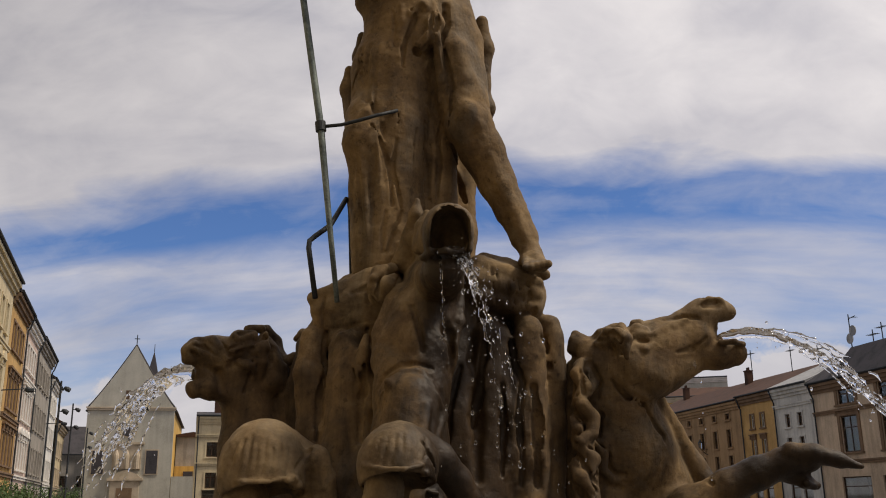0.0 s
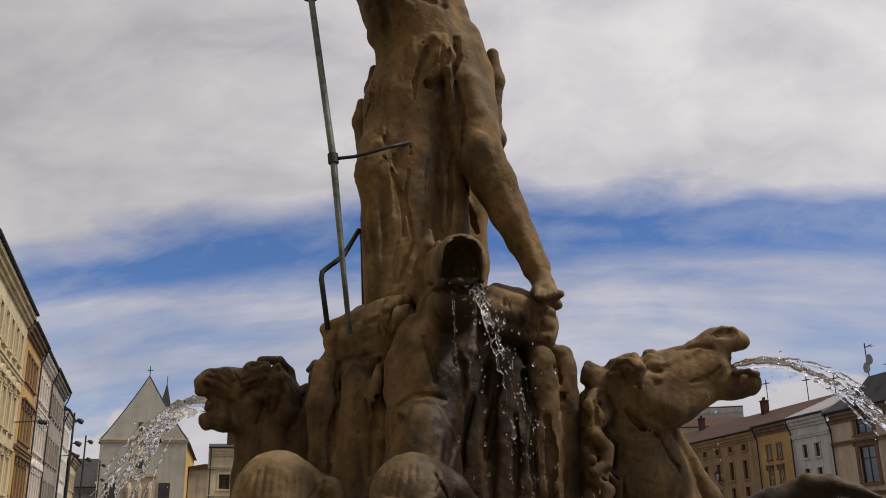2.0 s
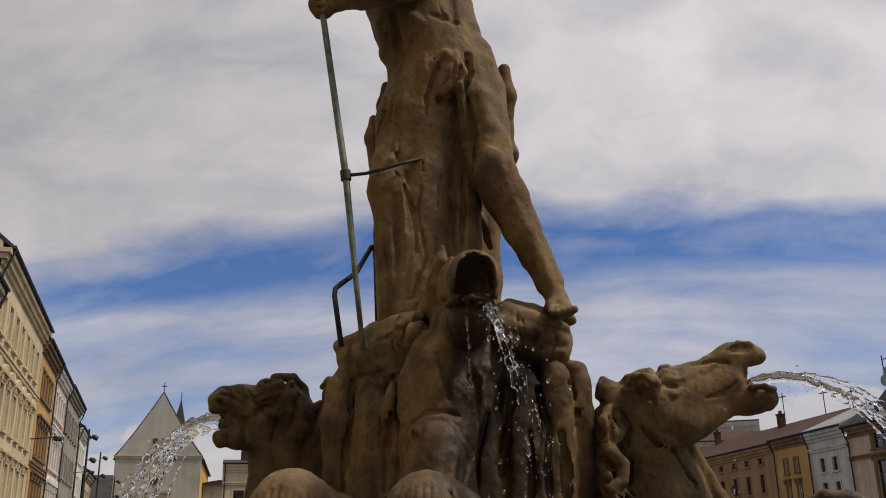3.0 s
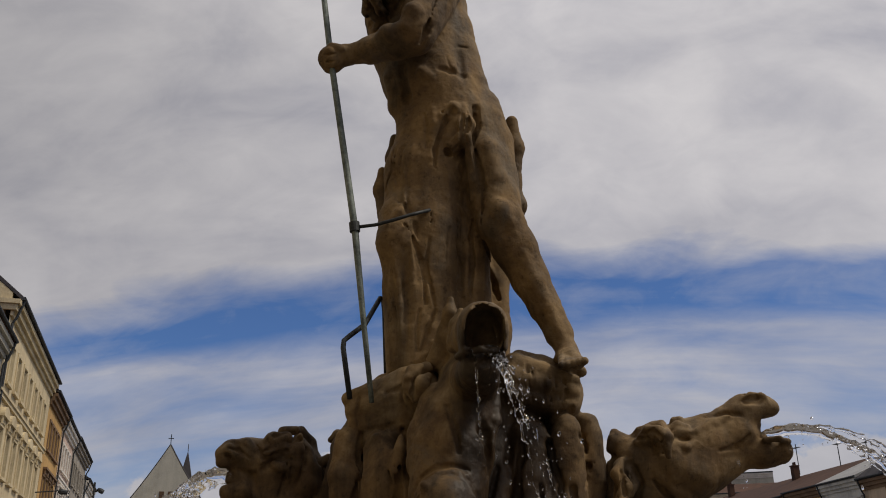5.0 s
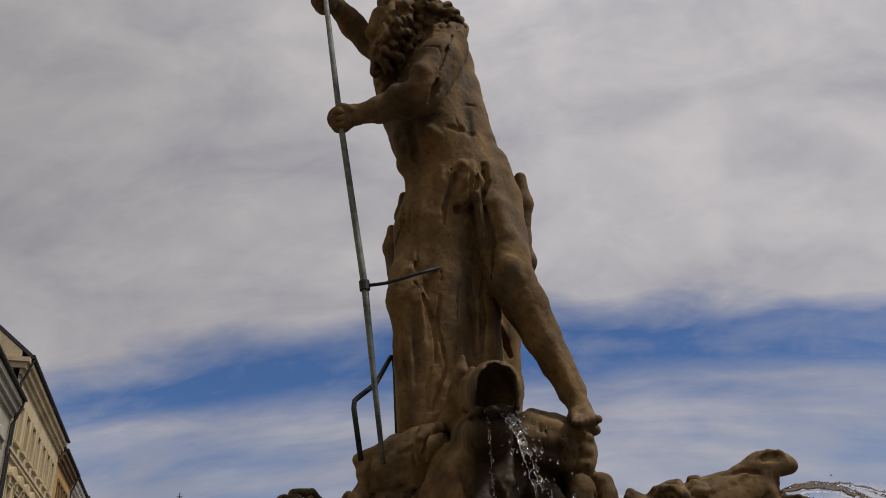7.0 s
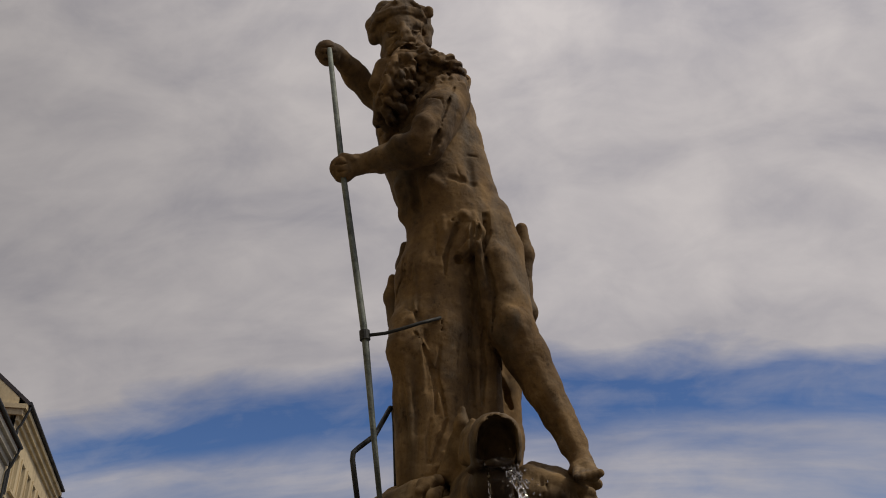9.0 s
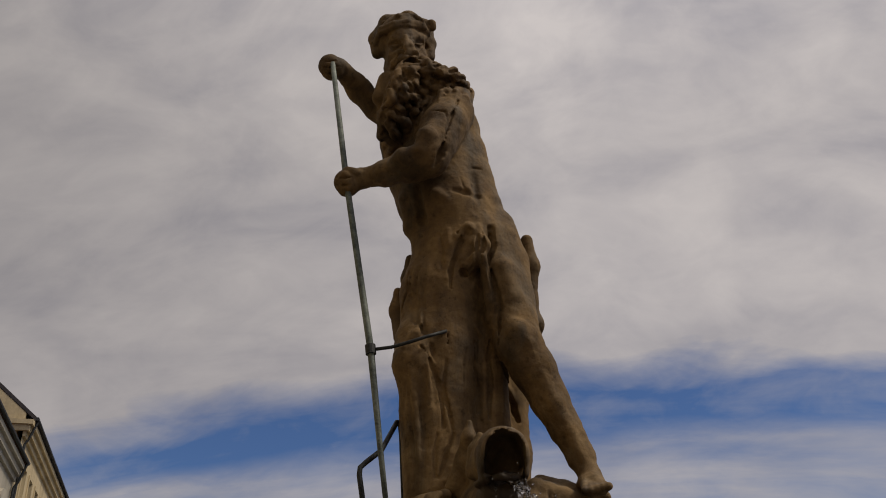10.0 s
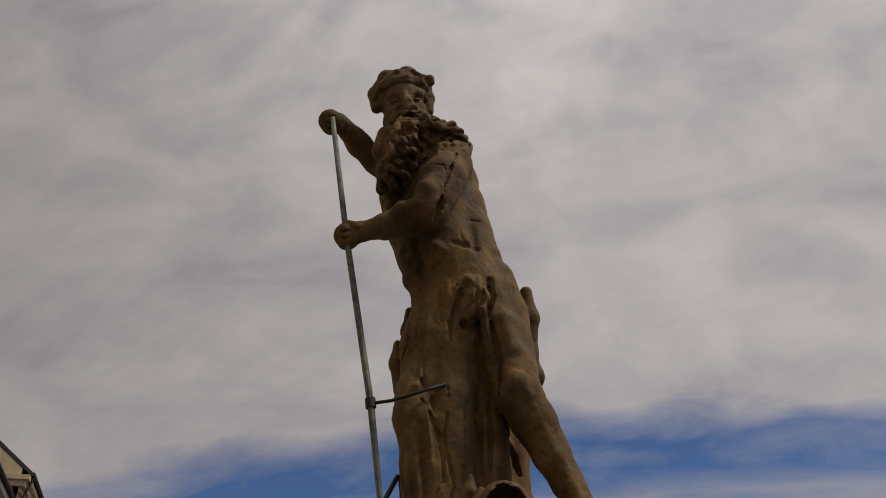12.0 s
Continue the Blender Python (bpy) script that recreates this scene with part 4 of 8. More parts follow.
    c.path([(-0.511, 4.265, 5.488, 0.015), (-0.479, 4.257, 5.47, 0.037), (-0.444, 4.229, 5.444, 0.015)], 0.007, True)
    c.path([(-0.512, 4.277, 5.499, 0.009), (-0.482, 4.287, 5.497, 0.023), (-0.446, 4.241, 5.454, 0.009)], 0.0049, True)
    c.path([(-0.352, 4.245, 5.459, 0.025), (-0.321, 4.393, 5.59, 0.026)], 0.0084, True)
    c.path([(-0.49, 4.293, 5.521, 0.016), (-0.463, 4.275, 5.503, 0.016)], 0.0056)
    c.path([(-0.351, 4.367, 5.58, 0.016), (-0.333, 4.409, 5.615, 0.017)], 0.0056)
    c.path([(-0.406, 4.272, 5.564, 0.009), (-0.394, 4.21, 5.427, 0.024), (-0.389, 4.224, 5.386, 0.035), (-0.387, 4.243, 5.389, 0.016)], 0.0084)
    c.path([(-0.414, 4.205, 5.371, 0.02), (-0.36, 4.205, 5.371, 0.02)], 0.007)
    # beard and hair
    c.path([(-0.389, 4.22, 5.26, 0.074), (-0.272, 4.24, 5.224, 0.074), (-0.154, 4.3, 5.213, 0.068), (-0.083, 4.4, 5.21, 0.045)], 0.04)
    c.path([(-0.424, 4.2, 5.203, 0.074), (-0.456, 4.18, 5.041, 0.079), (-0.513, 4.22, 4.912, 0.072), (-0.552, 4.28, 4.837, 0.049)], 0.04)
    c.path([(-0.551, 4.35, 5.291, 0.056), (-0.591, 4.35, 5.163, 0.052)], 0.04)
    c.path([(-0.427, 4.129, 5.192, 0.011), (-0.428, 4.119, 5.15, 0.011), (-0.429, 4.101, 5.079, 0.011), (-0.469, 4.094, 5.048, 0.011), (-0.495, 4.101, 5.042, 0.011)], 0.006, True)
    c.path([(-0.495, 4.172, 5.199, 0.011), (-0.484, 4.136, 5.153, 0.011), (-0.499, 4.154, 5.171, 0.011)], 0.006, True)
    c.path([(-0.458, 4.138, 5.205, 0.013), (-0.459, 4.121, 5.154, 0.026), (-0.455, 4.104, 5.103, 0.024), (-0.483, 4.114, 5.101, 0.021), (-0.516, 4.172, 5.136, 0.008)], 0.0035)
    c.path([(-0.392, 4.136, 5.206, 0.013), (-0.369, 4.151, 5.184, 0.013), (-0.34, 4.207, 5.164, 0.013), (-0.37, 4.147, 5.051, 0.013), (-0.397, 4.126, 5.007, 0.013)], 0.006, True)
    c.path([(-0.439, 4.084, 5.101, 0.013), (-0.418, 4.112, 5.092, 0.013), (-0.405, 4.112, 5.09, 0.013), (-0.416, 4.112, 5.093, 0.013), (-0.441, 4.112, 5.07, 0.013)], 0.006, True)
    c.path([(-0.418, 4.131, 5.171, 0.016), (-0.394, 4.14, 5.144, 0.032), (-0.372, 4.157, 5.125, 0.029), (-0.393, 4.121, 5.066, 0.025), (-0.417, 4.102, 5.025, 0.01)], 0.0035)
    c.path([(-0.357, 4.154, 5.202, 0.011), (-0.34, 4.172, 5.189, 0.011), (-0.315, 4.2, 5.158, 0.011)], 0.006, True)
    c.path([(-0.399, 4.115, 5.123, 0.011), (-0.378, 4.101, 5.082, 0.011), (-0.368, 4.119, 5.096, 0.011), (-0.378, 4.101, 5.084, 0.011), (-0.397, 4.094, 5.053, 0.011)], 0.006, True)
    c.path([(-0.377, 4.12, 5.15, 0.013), (-0.36, 4.139, 5.138, 0.026), (-0.342, 4.167, 5.133, 0.024), (-0.36, 4.135, 5.084, 0.021), (-0.378, 4.116, 5.044, 0.008)], 0.0035)
    c.path([(-0.325, 4.154, 5.233, 0.013), (-0.295, 4.154, 5.215, 0.013), (-0.246, 4.172, 5.19, 0.013), (-0.255, 4.21, 5.147, 0.013), (-0.268, 4.242, 5.132, 0.013)], 0.006, True)
    c.path([(-0.351, 4.119, 5.123, 0.013), (-0.322, 4.154, 5.132, 0.013), (-0.312, 4.2, 5.175, 0.013), (-0.32, 4.154, 5.13, 0.013), (-0.335, 4.224, 5.149, 0.013)], 0.006, True)
    c.path([(-0.341, 4.166, 5.203, 0.015), (-0.31, 4.175, 5.191, 0.031), (-0.279, 4.178, 5.176, 0.028), (-0.289, 4.202, 5.155, 0.025), (-0.301, 4.233, 5.139, 0.01)], 0.0035)
    c.path([(-0.29, 4.154, 5.252, 0.013), (-0.261, 4.165, 5.257, 0.013), (-0.187, 4.2, 5.207, 0.013), (-0.181, 4.217, 5.18, 0.013)], 0.006, True)
    c.path([(-0.295, 4.154, 5.16, 0.013), (-0.257, 4.165, 5.163, 0.013), (-0.248, 4.189, 5.2, 0.013), (-0.257, 4.165, 5.167, 0.013), (-0.253, 4.217, 5.165, 0.013)], 0.006, True)
    c.path([(-0.293, 4.156, 5.207, 0.016), (-0.259, 4.168, 5.212, 0.032), (-0.226, 4.175, 5.224, 0.029), (-0.222, 4.185, 5.189, 0.025), (-0.217, 4.211, 5.168, 0.01)], 0.0035)
    c.path([(-0.246, 4.136, 5.204, 0.012), (-0.223, 4.147, 5.212, 0.012), (-0.154, 4.217, 5.212, 0.012), (-0.147, 4.224, 5.182, 0.012)], 0.006, True)
    c.path([(-0.249, 4.207, 5.179, 0.012), (-0.21, 4.196, 5.17, 0.012), (-0.204, 4.175, 5.174, 0.012), (-0.217, 4.179, 5.167, 0.012), (-0.21, 4.217, 5.157, 0.012)], 0.006, True)
    c.path([(-0.247, 4.163, 5.184, 0.014), (-0.216, 4.168, 5.188, 0.029), (-0.19, 4.202, 5.233, 0.026), (-0.187, 4.22, 5.207, 0.023), (-0.179, 4.225, 5.173, 0.009)], 0.0035)
    c.path([(-0.206, 4.147, 5.197, 0.013), (-0.175, 4.172, 5.223, 0.013), (-0.099, 4.242, 5.207, 0.014), (-0.093, 4.263, 5.184, 0.014)], 0.006, True)
    c.path([(-0.197, 4.221, 5.165, 0.013), (-0.16, 4.224, 5.175, 0.013), (-0.157, 4.228, 5.199, 0.014), (-0.172, 4.224, 5.185, 0.013), (-0.166, 4.242, 5.152, 0.013)], 0.006, True)
    c.path([(-0.201, 4.166, 5.167, 0.016), (-0.168, 4.21, 5.209, 0.032), (-0.136, 4.227, 5.236, 0.029), (-0.135, 4.231, 5.194, 0.026), (-0.129, 4.25, 5.166, 0.01)], 0.0035)
    c.path([(-0.155, 4.182, 5.194, 0.012), (-0.121, 4.207, 5.213, 0.012), (-0.057, 4.358, 5.199, 0.013)], 0.006, True)
    c.path([(-0.158, 4.253, 5.165, 0.013), (-0.128, 4.246, 5.158, 0.012), (-0.117, 4.249, 5.167, 0.013), (-0.122, 4.253, 5.158, 0.013), (-0.124, 4.27, 5.137, 0.013)], 0.006, True)
    c.path([(-0.157, 4.222, 5.184, 0.015), (-0.125, 4.22, 5.181, 0.03), (-0.093, 4.262, 5.208, 0.027), (-0.088, 4.28, 5.181, 0.024), (-0.091, 4.303, 5.159, 0.009)], 0.0035)
    c.path([(-0.114, 4.2, 5.157, 0.011), (-0.085, 4.239, 5.183, 0.011), (-0.043, 4.39, 5.182, 0.011)], 0.006, True)
    c.path([(-0.123, 4.281, 5.149, 0.011), (-0.098, 4.288, 5.15, 0.011), (-0.09, 4.288, 5.156, 0.011), (-0.098, 4.291, 5.149, 0.011)], 0.006, True)
    c.path([(-0.119, 4.268, 5.176, 0.013), (-0.091, 4.266, 5.169, 0.026), (-0.066, 4.343, 5.22, 0.023), (-0.07, 4.332, 5.176, 0.021), (-0.073, 4.359, 5.163, 0.008)], 0.0035)
    c.path([(-0.081, 4.325, 5.167, 0.016), (-0.053, 4.386, 5.188, 0.034), (-0.047, 4.254, 4.979, 0.01)], 0.0035)
    c.path([(-0.265, 4.182, 5.181, 0.012), (-0.234, 4.186, 5.167, 0.012), (-0.194, 4.235, 5.161, 0.012), (-0.21, 4.235, 5.095, 0.012), (-0.225, 4.172, 5.012, 0.011)], 0.006, True)
    c.path([(-0.288, 4.214, 5.132, 0.012), (-0.265, 4.249, 5.148, 0.012), (-0.256, 4.242, 5.146, 0.012), (-0.266, 4.249, 5.149, 0.012), (-0.281, 4.242, 5.115, 0.012)], 0.006, True)
    c.path([(-0.276, 4.184, 5.144, 0.014), (-0.251, 4.238, 5.174, 0.028), (-0.225, 4.234, 5.15, 0.025), (-0.238, 4.244, 5.124, 0.022), (-0.255, 4.243, 5.092, 0.009)], 0.0035)
    c.path([(-0.218, 4.207, 5.179, 0.011), (-0.195, 4.21, 5.174, 0.011), (-0.149, 4.214, 5.166, 0.011), (-0.144, 4.26, 5.143, 0.011), (-0.14, 4.224, 5.083, 0.011)], 0.006, True)
    c.path([(-0.231, 4.224, 5.121, 0.011), (-0.201, 4.253, 5.134, 0.011), (-0.192, 4.253, 5.147, 0.011), (-0.202, 4.253, 5.137, 0.011), (-0.196, 4.182, 5.043, 0.011)], 0.006, True)
    c.path([(-0.224, 4.208, 5.143, 0.013), (-0.199, 4.248, 5.168, 0.026), (-0.171, 4.255, 5.174, 0.023), (-0.173, 4.255, 5.139, 0.02), (-0.167, 4.172, 5.038, 0.008)], 0.0035)
    c.path([(-0.176, 4.235, 5.166, 0.011), (-0.145, 4.253, 5.175, 0.011), (-0.098, 4.256, 5.149, 0.011), (-0.096, 4.189, 5.033, 0.011), (-0.102, 4.172, 4.983, 0.011)], 0.006, True)
    c.path([(-0.18, 4.172, 5.04, 0.011), (-0.155, 4.172, 5.036, 0.011), (-0.154, 4.172, 5.032, 0.011), (-0.159, 4.154, 4.986, 0.011)], 0.006, True)
    c.path([(-0.178, 4.219, 5.115, 0.013), (-0.151, 4.255, 5.14, 0.027), (-0.125, 4.294, 5.159, 0.024), (-0.125, 4.184, 5.036, 0.021), (-0.13, 4.155, 4.978, 0.008)], 0.0035)
    c.path([(-0.131, 4.235, 5.135, 0.013), (-0.09, 4.27, 5.158, 0.013), (-0.041, 4.341, 5.169, 0.013), (-0.042, 4.277, 5.045, 0.013), (-0.058, 4.224, 4.96, 0.013)], 0.006, True)
    c.path([(-0.133, 4.154, 4.983, 0.013), (-0.108, 4.182, 4.996, 0.013), (-0.119, 4.154, 4.945, 0.013)], 0.006, True)
    c.path([(-0.131, 4.166, 5.036, 0.015), (-0.101, 4.298, 5.138, 0.031), (-0.073, 4.343, 5.152, 0.028), (-0.075, 4.202, 4.999, 0.024), (-0.088, 4.173, 4.94, 0.009)], 0.0035)
    c.path([(-0.302, 4.168, 5.158, 0.012), (-0.276, 4.172, 5.134, 0.012), (-0.247, 4.224, 5.113, 0.012), (-0.283, 4.235, 5.075, 0.012), (-0.3, 4.235, 5.051, 0.012)], 0.006, True)
    c.path([(-0.341, 4.168, 5.095, 0.012), (-0.323, 4.235, 5.127, 0.012), (-0.313, 4.235, 5.133, 0.012), (-0.328, 4.235, 5.138, 0.012), (-0.35, 4.235, 5.105, 0.012)], 0.006, True)
    c.path([(-0.324, 4.208, 5.159, 0.014), (-0.3, 4.206, 5.133, 0.028), (-0.281, 4.252, 5.141, 0.025), (-0.306, 4.237, 5.108, 0.023), (-0.325, 4.236, 5.078, 0.009)], 0.0035)
    c.path([(-0.332, 4.147, 5.106, 0.012), (-0.321, 4.2, 5.117, 0.012), (-0.3, 4.235, 5.082, 0.012), (-0.337, 4.224, 5.032, 0.012), (-0.353, 4.224, 5.009, 0.012)], 0.006, True)
    c.path([(-0.385, 4.115, 5.043, 0.012), (-0.372, 4.154, 5.038, 0.012), (-0.364, 4.224, 5.093, 0.012), (-0.373, 4.154, 5.041, 0.012), (-0.395, 4.136, 4.995, 0.012)], 0.006, True)
    c.path([(-0.357, 4.12, 5.065, 0.014), (-0.351, 4.234, 5.123, 0.028), (-0.333, 4.238, 5.094, 0.026), (-0.358, 4.227, 5.067, 0.023), (-0.375, 4.19, 5.01, 0.009)], 0.0035)
    c.path([(-0.369, 4.112, 5.072, 0.01), (-0.363, 4.122, 5.053, 0.01), (-0.35, 4.207, 5.07, 0.011), (-0.379, 4.172, 5, 0.01), (-0.399, 4.161, 4.972, 0.01)], 0.006, True)
    c.path([(-0.421, 4.094, 5.036, 0.01), (-0.412, 4.112, 5.013, 0.01), (-0.401, 4.133, 5.024, 0.01), (-0.409, 4.112, 5.011, 0.01), (-0.43, 4.112, 4.99, 0.01)], 0.006, True)
    c.path([(-0.396, 4.113, 5.062, 0.012), (-0.389, 4.139, 5.051, 0.025), (-0.378, 4.195, 5.068, 0.023), (-0.395, 4.149, 5.011, 0.02), (-0.414, 4.13, 4.976, 0.008)], 0.0035)
    c.path([(-0.409, 4.119, 5.094, 0.013), (-0.394, 4.112, 5.044, 0.013), (-0.387, 4.136, 4.993, 0.013), (-0.426, 4.147, 4.954, 0.013), (-0.452, 4.147, 4.928, 0.013)], 0.006, True)
    c.path([(-0.475, 4.105, 5.052, 0.013), (-0.463, 4.101, 5.011, 0.013), (-0.454, 4.101, 4.996, 0.013), (-0.469, 4.101, 4.991, 0.013), (-0.497, 4.119, 4.978, 0.013)], 0.006, True)
    c.path([(-0.443, 4.12, 5.08, 0.016), (-0.428, 4.104, 5.026, 0.032), (-0.421, 4.122, 4.997, 0.029), (-0.448, 4.128, 4.976, 0.025), (-0.474, 4.13, 4.951, 0.01)], 0.0035)
    c.path([(-0.446, 4.094, 5.09, 0.012), (-0.439, 4.077, 5.034, 0.012), (-0.443, 4.101, 4.987, 0.012), (-0.49, 4.129, 4.981, 0.012), (-0.516, 4.129, 4.964, 0.012)], 0.006, True)
    c.path([(-0.511, 4.112, 5.057, 0.012), (-0.503, 4.112, 5.044, 0.012), (-0.519, 4.119, 5.051, 0.012)], 0.006, True)
    c.path([(-0.48, 4.096, 5.088, 0.015), (-0.477, 4.115, 5.063, 0.03), (-0.474, 4.118, 5.025, 0.027), (-0.504, 4.114, 5.008, 0.024), (-0.534, 4.137, 5.009, 0.009)], 0.0035)
    c.path([(-0.444, 4.101, 5.012, 0.011), (-0.428, 4.098, 4.982, 0.011), (-0.409, 4.161, 4.981, 0.011), (-0.442, 4.165, 4.934, 0.011), (-0.469, 4.147, 4.905, 0.011)], 0.006, True)
    c.path([(-0.493, 4.122, 4.989, 0.011), (-0.475, 4.119, 4.956, 0.011), (-0.463, 4.119, 4.955, 0.011), (-0.47, 4.119, 4.961, 0.011), (-0.492, 4.129, 4.958, 0.011)], 0.006, True)
    c.path([(-0.468, 4.11, 4.999, 0.012), (-0.453, 4.121, 4.979, 0.025), (-0.434, 4.125, 4.956, 0.023), (-0.456, 4.142, 4.948, 0.02), (-0.481, 4.137, 4.931, 0.008)], 0.0035)
    c.path([(-0.4, 4.101, 5.006, 0.011), (-0.382, 4.14, 5.007, 0.011), (-0.366, 4.224, 5.017, 0.011), (-0.389, 4.217, 4.964, 0.011), (-0.404, 4.224, 4.941, 0.011)], 0.006, True)
    c.path([(-0.443, 4.101, 4.956, 0.011), (-0.426, 4.112, 4.94, 0.011), (-0.418, 4.119, 4.941, 0.011), (-0.43, 4.126, 4.939, 0.011), (-0.448, 4.151, 4.927, 0.011)], 0.006, True)
    c.path([(-0.423, 4.113, 4.99, 0.013), (-0.404, 4.129, 4.976, 0.026), (-0.394, 4.185, 4.989, 0.024), (-0.41, 4.177, 4.956, 0.021), (-0.426, 4.183, 4.931, 0.008)], 0.0035)
    c.path([(-0.361, 4.147, 5.042, 0.013), (-0.335, 4.217, 5.071, 0.013), (-0.299, 4.224, 5.018, 0.013), (-0.312, 4.207, 4.941, 0.013), (-0.322, 4.189, 4.89, 0.013)], 0.006, True)
    c.path([(-0.397, 4.129, 4.956, 0.013), (-0.377, 4.189, 4.982, 0.013), (-0.37, 4.235, 5.012, 0.013), (-0.378, 4.2, 4.971, 0.013), (-0.393, 4.235, 4.96, 0.013)], 0.006, True)
    c.path([(-0.378, 4.12, 4.985, 0.015), (-0.356, 4.206, 5.029, 0.031), (-0.334, 4.227, 5.013, 0.028), (-0.346, 4.22, 4.969, 0.025), (-0.358, 4.218, 4.93, 0.01)], 0.0035)
    c.path([(-0.327, 4.207, 5.119, 0.011), (-0.296, 4.214, 5.106, 0.011), (-0.262, 4.224, 5.066, 0.011), (-0.269, 4.172, 4.962, 0.011), (-0.292, 4.189, 4.943, 0.011)], 0.006, True)
    c.path([(-0.345, 4.154, 5.006, 0.011), (-0.326, 4.189, 5.023, 0.011), (-0.322, 4.242, 5.062, 0.011), (-0.324, 4.2, 5.022, 0.011), (-0.339, 4.2, 5.002, 0.011)], 0.006, True)
    c.path([(-0.339, 4.212, 5.087, 0.013), (-0.313, 4.234, 5.09, 0.027), (-0.293, 4.255, 5.081, 0.024), (-0.3, 4.237, 5.032, 0.021), (-0.317, 4.208, 4.983, 0.008)], 0.0035)
    c.path([(-0.467, 4.101, 4.972, 0.013), (-0.455, 4.112, 4.946, 0.013), (-0.432, 4.172, 4.925, 0.013), (-0.481, 4.165, 4.87, 0.013), (-0.513, 4.165, 4.853, 0.013)], 0.006, True)
    c.path([(-0.537, 4.147, 4.971, 0.013), (-0.518, 4.136, 4.919, 0.013), (-0.501, 4.136, 4.918, 0.013), (-0.512, 4.136, 4.931, 0.013), (-0.543, 4.147, 4.923, 0.013)], 0.006, True)
    c.path([(-0.504, 4.138, 4.983, 0.016), (-0.487, 4.133, 4.939, 0.032), (-0.466, 4.153, 4.921, 0.029), (-0.496, 4.15, 4.899, 0.025), (-0.527, 4.148, 4.882, 0.01)], 0.0035)
    c.path([(-0.429, 4.136, 4.948, 0.012), (-0.418, 4.165, 4.936, 0.012), (-0.403, 4.224, 4.92, 0.012), (-0.441, 4.214, 4.868, 0.012), (-0.466, 4.214, 4.848, 0.012)], 0.006, True)
    c.path([(-0.485, 4.129, 4.906, 0.012), (-0.471, 4.147, 4.885, 0.012), (-0.46, 4.165, 4.894, 0.012), (-0.47, 4.147, 4.886, 0.012), (-0.496, 4.158, 4.875, 0.012)], 0.006, True)
    c.path([(-0.457, 4.131, 4.925, 0.014), (-0.444, 4.15, 4.906, 0.028), (-0.431, 4.192, 4.905, 0.025), (-0.456, 4.184, 4.88, 0.022), (-0.481, 4.183, 4.86, 0.009)], 0.0035)
    c.path([(-0.398, 4.165, 4.972, 0.011), (-0.381, 4.242, 5.011, 0.012), (-0.338, 4.217, 4.946, 0.011), (-0.363, 4.217, 4.886, 0.011), (-0.385, 4.224, 4.865, 0.011)], 0.006, True)
    c.path([(-0.429, 4.136, 4.887, 0.011), (-0.408, 4.182, 4.9, 0.011), (-0.402, 4.242, 4.953, 0.011), (-0.408, 4.189, 4.917, 0.011), (-0.426, 4.179, 4.885, 0.011)], 0.006, True)
    c.path([(-0.415, 4.173, 4.947, 0.013), (-0.397, 4.238, 4.975, 0.027), (-0.368, 4.209, 4.934, 0.024), (-0.388, 4.227, 4.919, 0.022), (-0.408, 4.225, 4.893, 0.009)], 0.0035)
    c.path([(-0.495, 4.119, 4.914, 0.012), (-0.476, 4.151, 4.903, 0.012), (-0.459, 4.186, 4.859, 0.012), (-0.506, 4.203, 4.832, 0.012), (-0.537, 4.217, 4.827, 0.012)], 0.006, True)
    c.path([(-0.55, 4.154, 4.89, 0.012), (-0.532, 4.161, 4.868, 0.012), (-0.521, 4.158, 4.866, 0.012), (-0.532, 4.154, 4.871, 0.012), (-0.562, 4.172, 4.869, 0.012)], 0.006, True)
    c.path([(-0.525, 4.155, 4.917, 0.014), (-0.503, 4.146, 4.878, 0.029), (-0.492, 4.185, 4.872, 0.026), (-0.519, 4.177, 4.85, 0.023), (-0.549, 4.19, 4.844, 0.009)], 0.0035)
    c.path([(-0.462, 4.136, 4.886, 0.013), (-0.437, 4.182, 4.892, 0.013), (-0.403, 4.224, 4.863, 0.013), (-0.434, 4.253, 4.813, 0.013), (-0.472, 4.277, 4.803, 0.013)], 0.006, True)
    c.path([(-0.507, 4.165, 4.837, 0.013), (-0.486, 4.207, 4.845, 0.013), (-0.474, 4.207, 4.843, 0.013), (-0.482, 4.207, 4.845, 0.013), (-0.506, 4.217, 4.836, 0.013)], 0.006, True)
    c.path([(-0.485, 4.149, 4.86, 0.016), (-0.462, 4.203, 4.875, 0.032), (-0.441, 4.238, 4.87, 0.029), (-0.46, 4.248, 4.842, 0.025), (-0.49, 4.254, 4.824, 0.01)], 0.0035)
    c.path([(-0.426, 4.175, 4.903, 0.013), (-0.399, 4.217, 4.902, 0.013), (-0.37, 4.224, 4.842, 0.013), (-0.396, 4.242, 4.791, 0.013), (-0.423, 4.253, 4.766, 0.013)], 0.006, True)
    c.path([(-0.473, 4.193, 4.849, 0.013), (-0.452, 4.214, 4.842, 0.013), (-0.443, 4.221, 4.84, 0.013), (-0.453, 4.224, 4.835, 0.013), (-0.476, 4.242, 4.822, 0.013)], 0.006, True)
    c.path([(-0.448, 4.173, 4.868, 0.016), (-0.425, 4.21, 4.868, 0.032), (-0.409, 4.245, 4.857, 0.029), (-0.427, 4.262, 4.834, 0.025), (-0.453, 4.278, 4.816, 0.01)], 0.0035)
    c.path([(-0.509, 4.14, 4.849, 0.012), (-0.483, 4.186, 4.853, 0.013), (-0.462, 4.242, 4.831, 0.013), (-0.493, 4.291, 4.804, 0.013), (-0.53, 4.316, 4.796, 0.013)], 0.006, True)
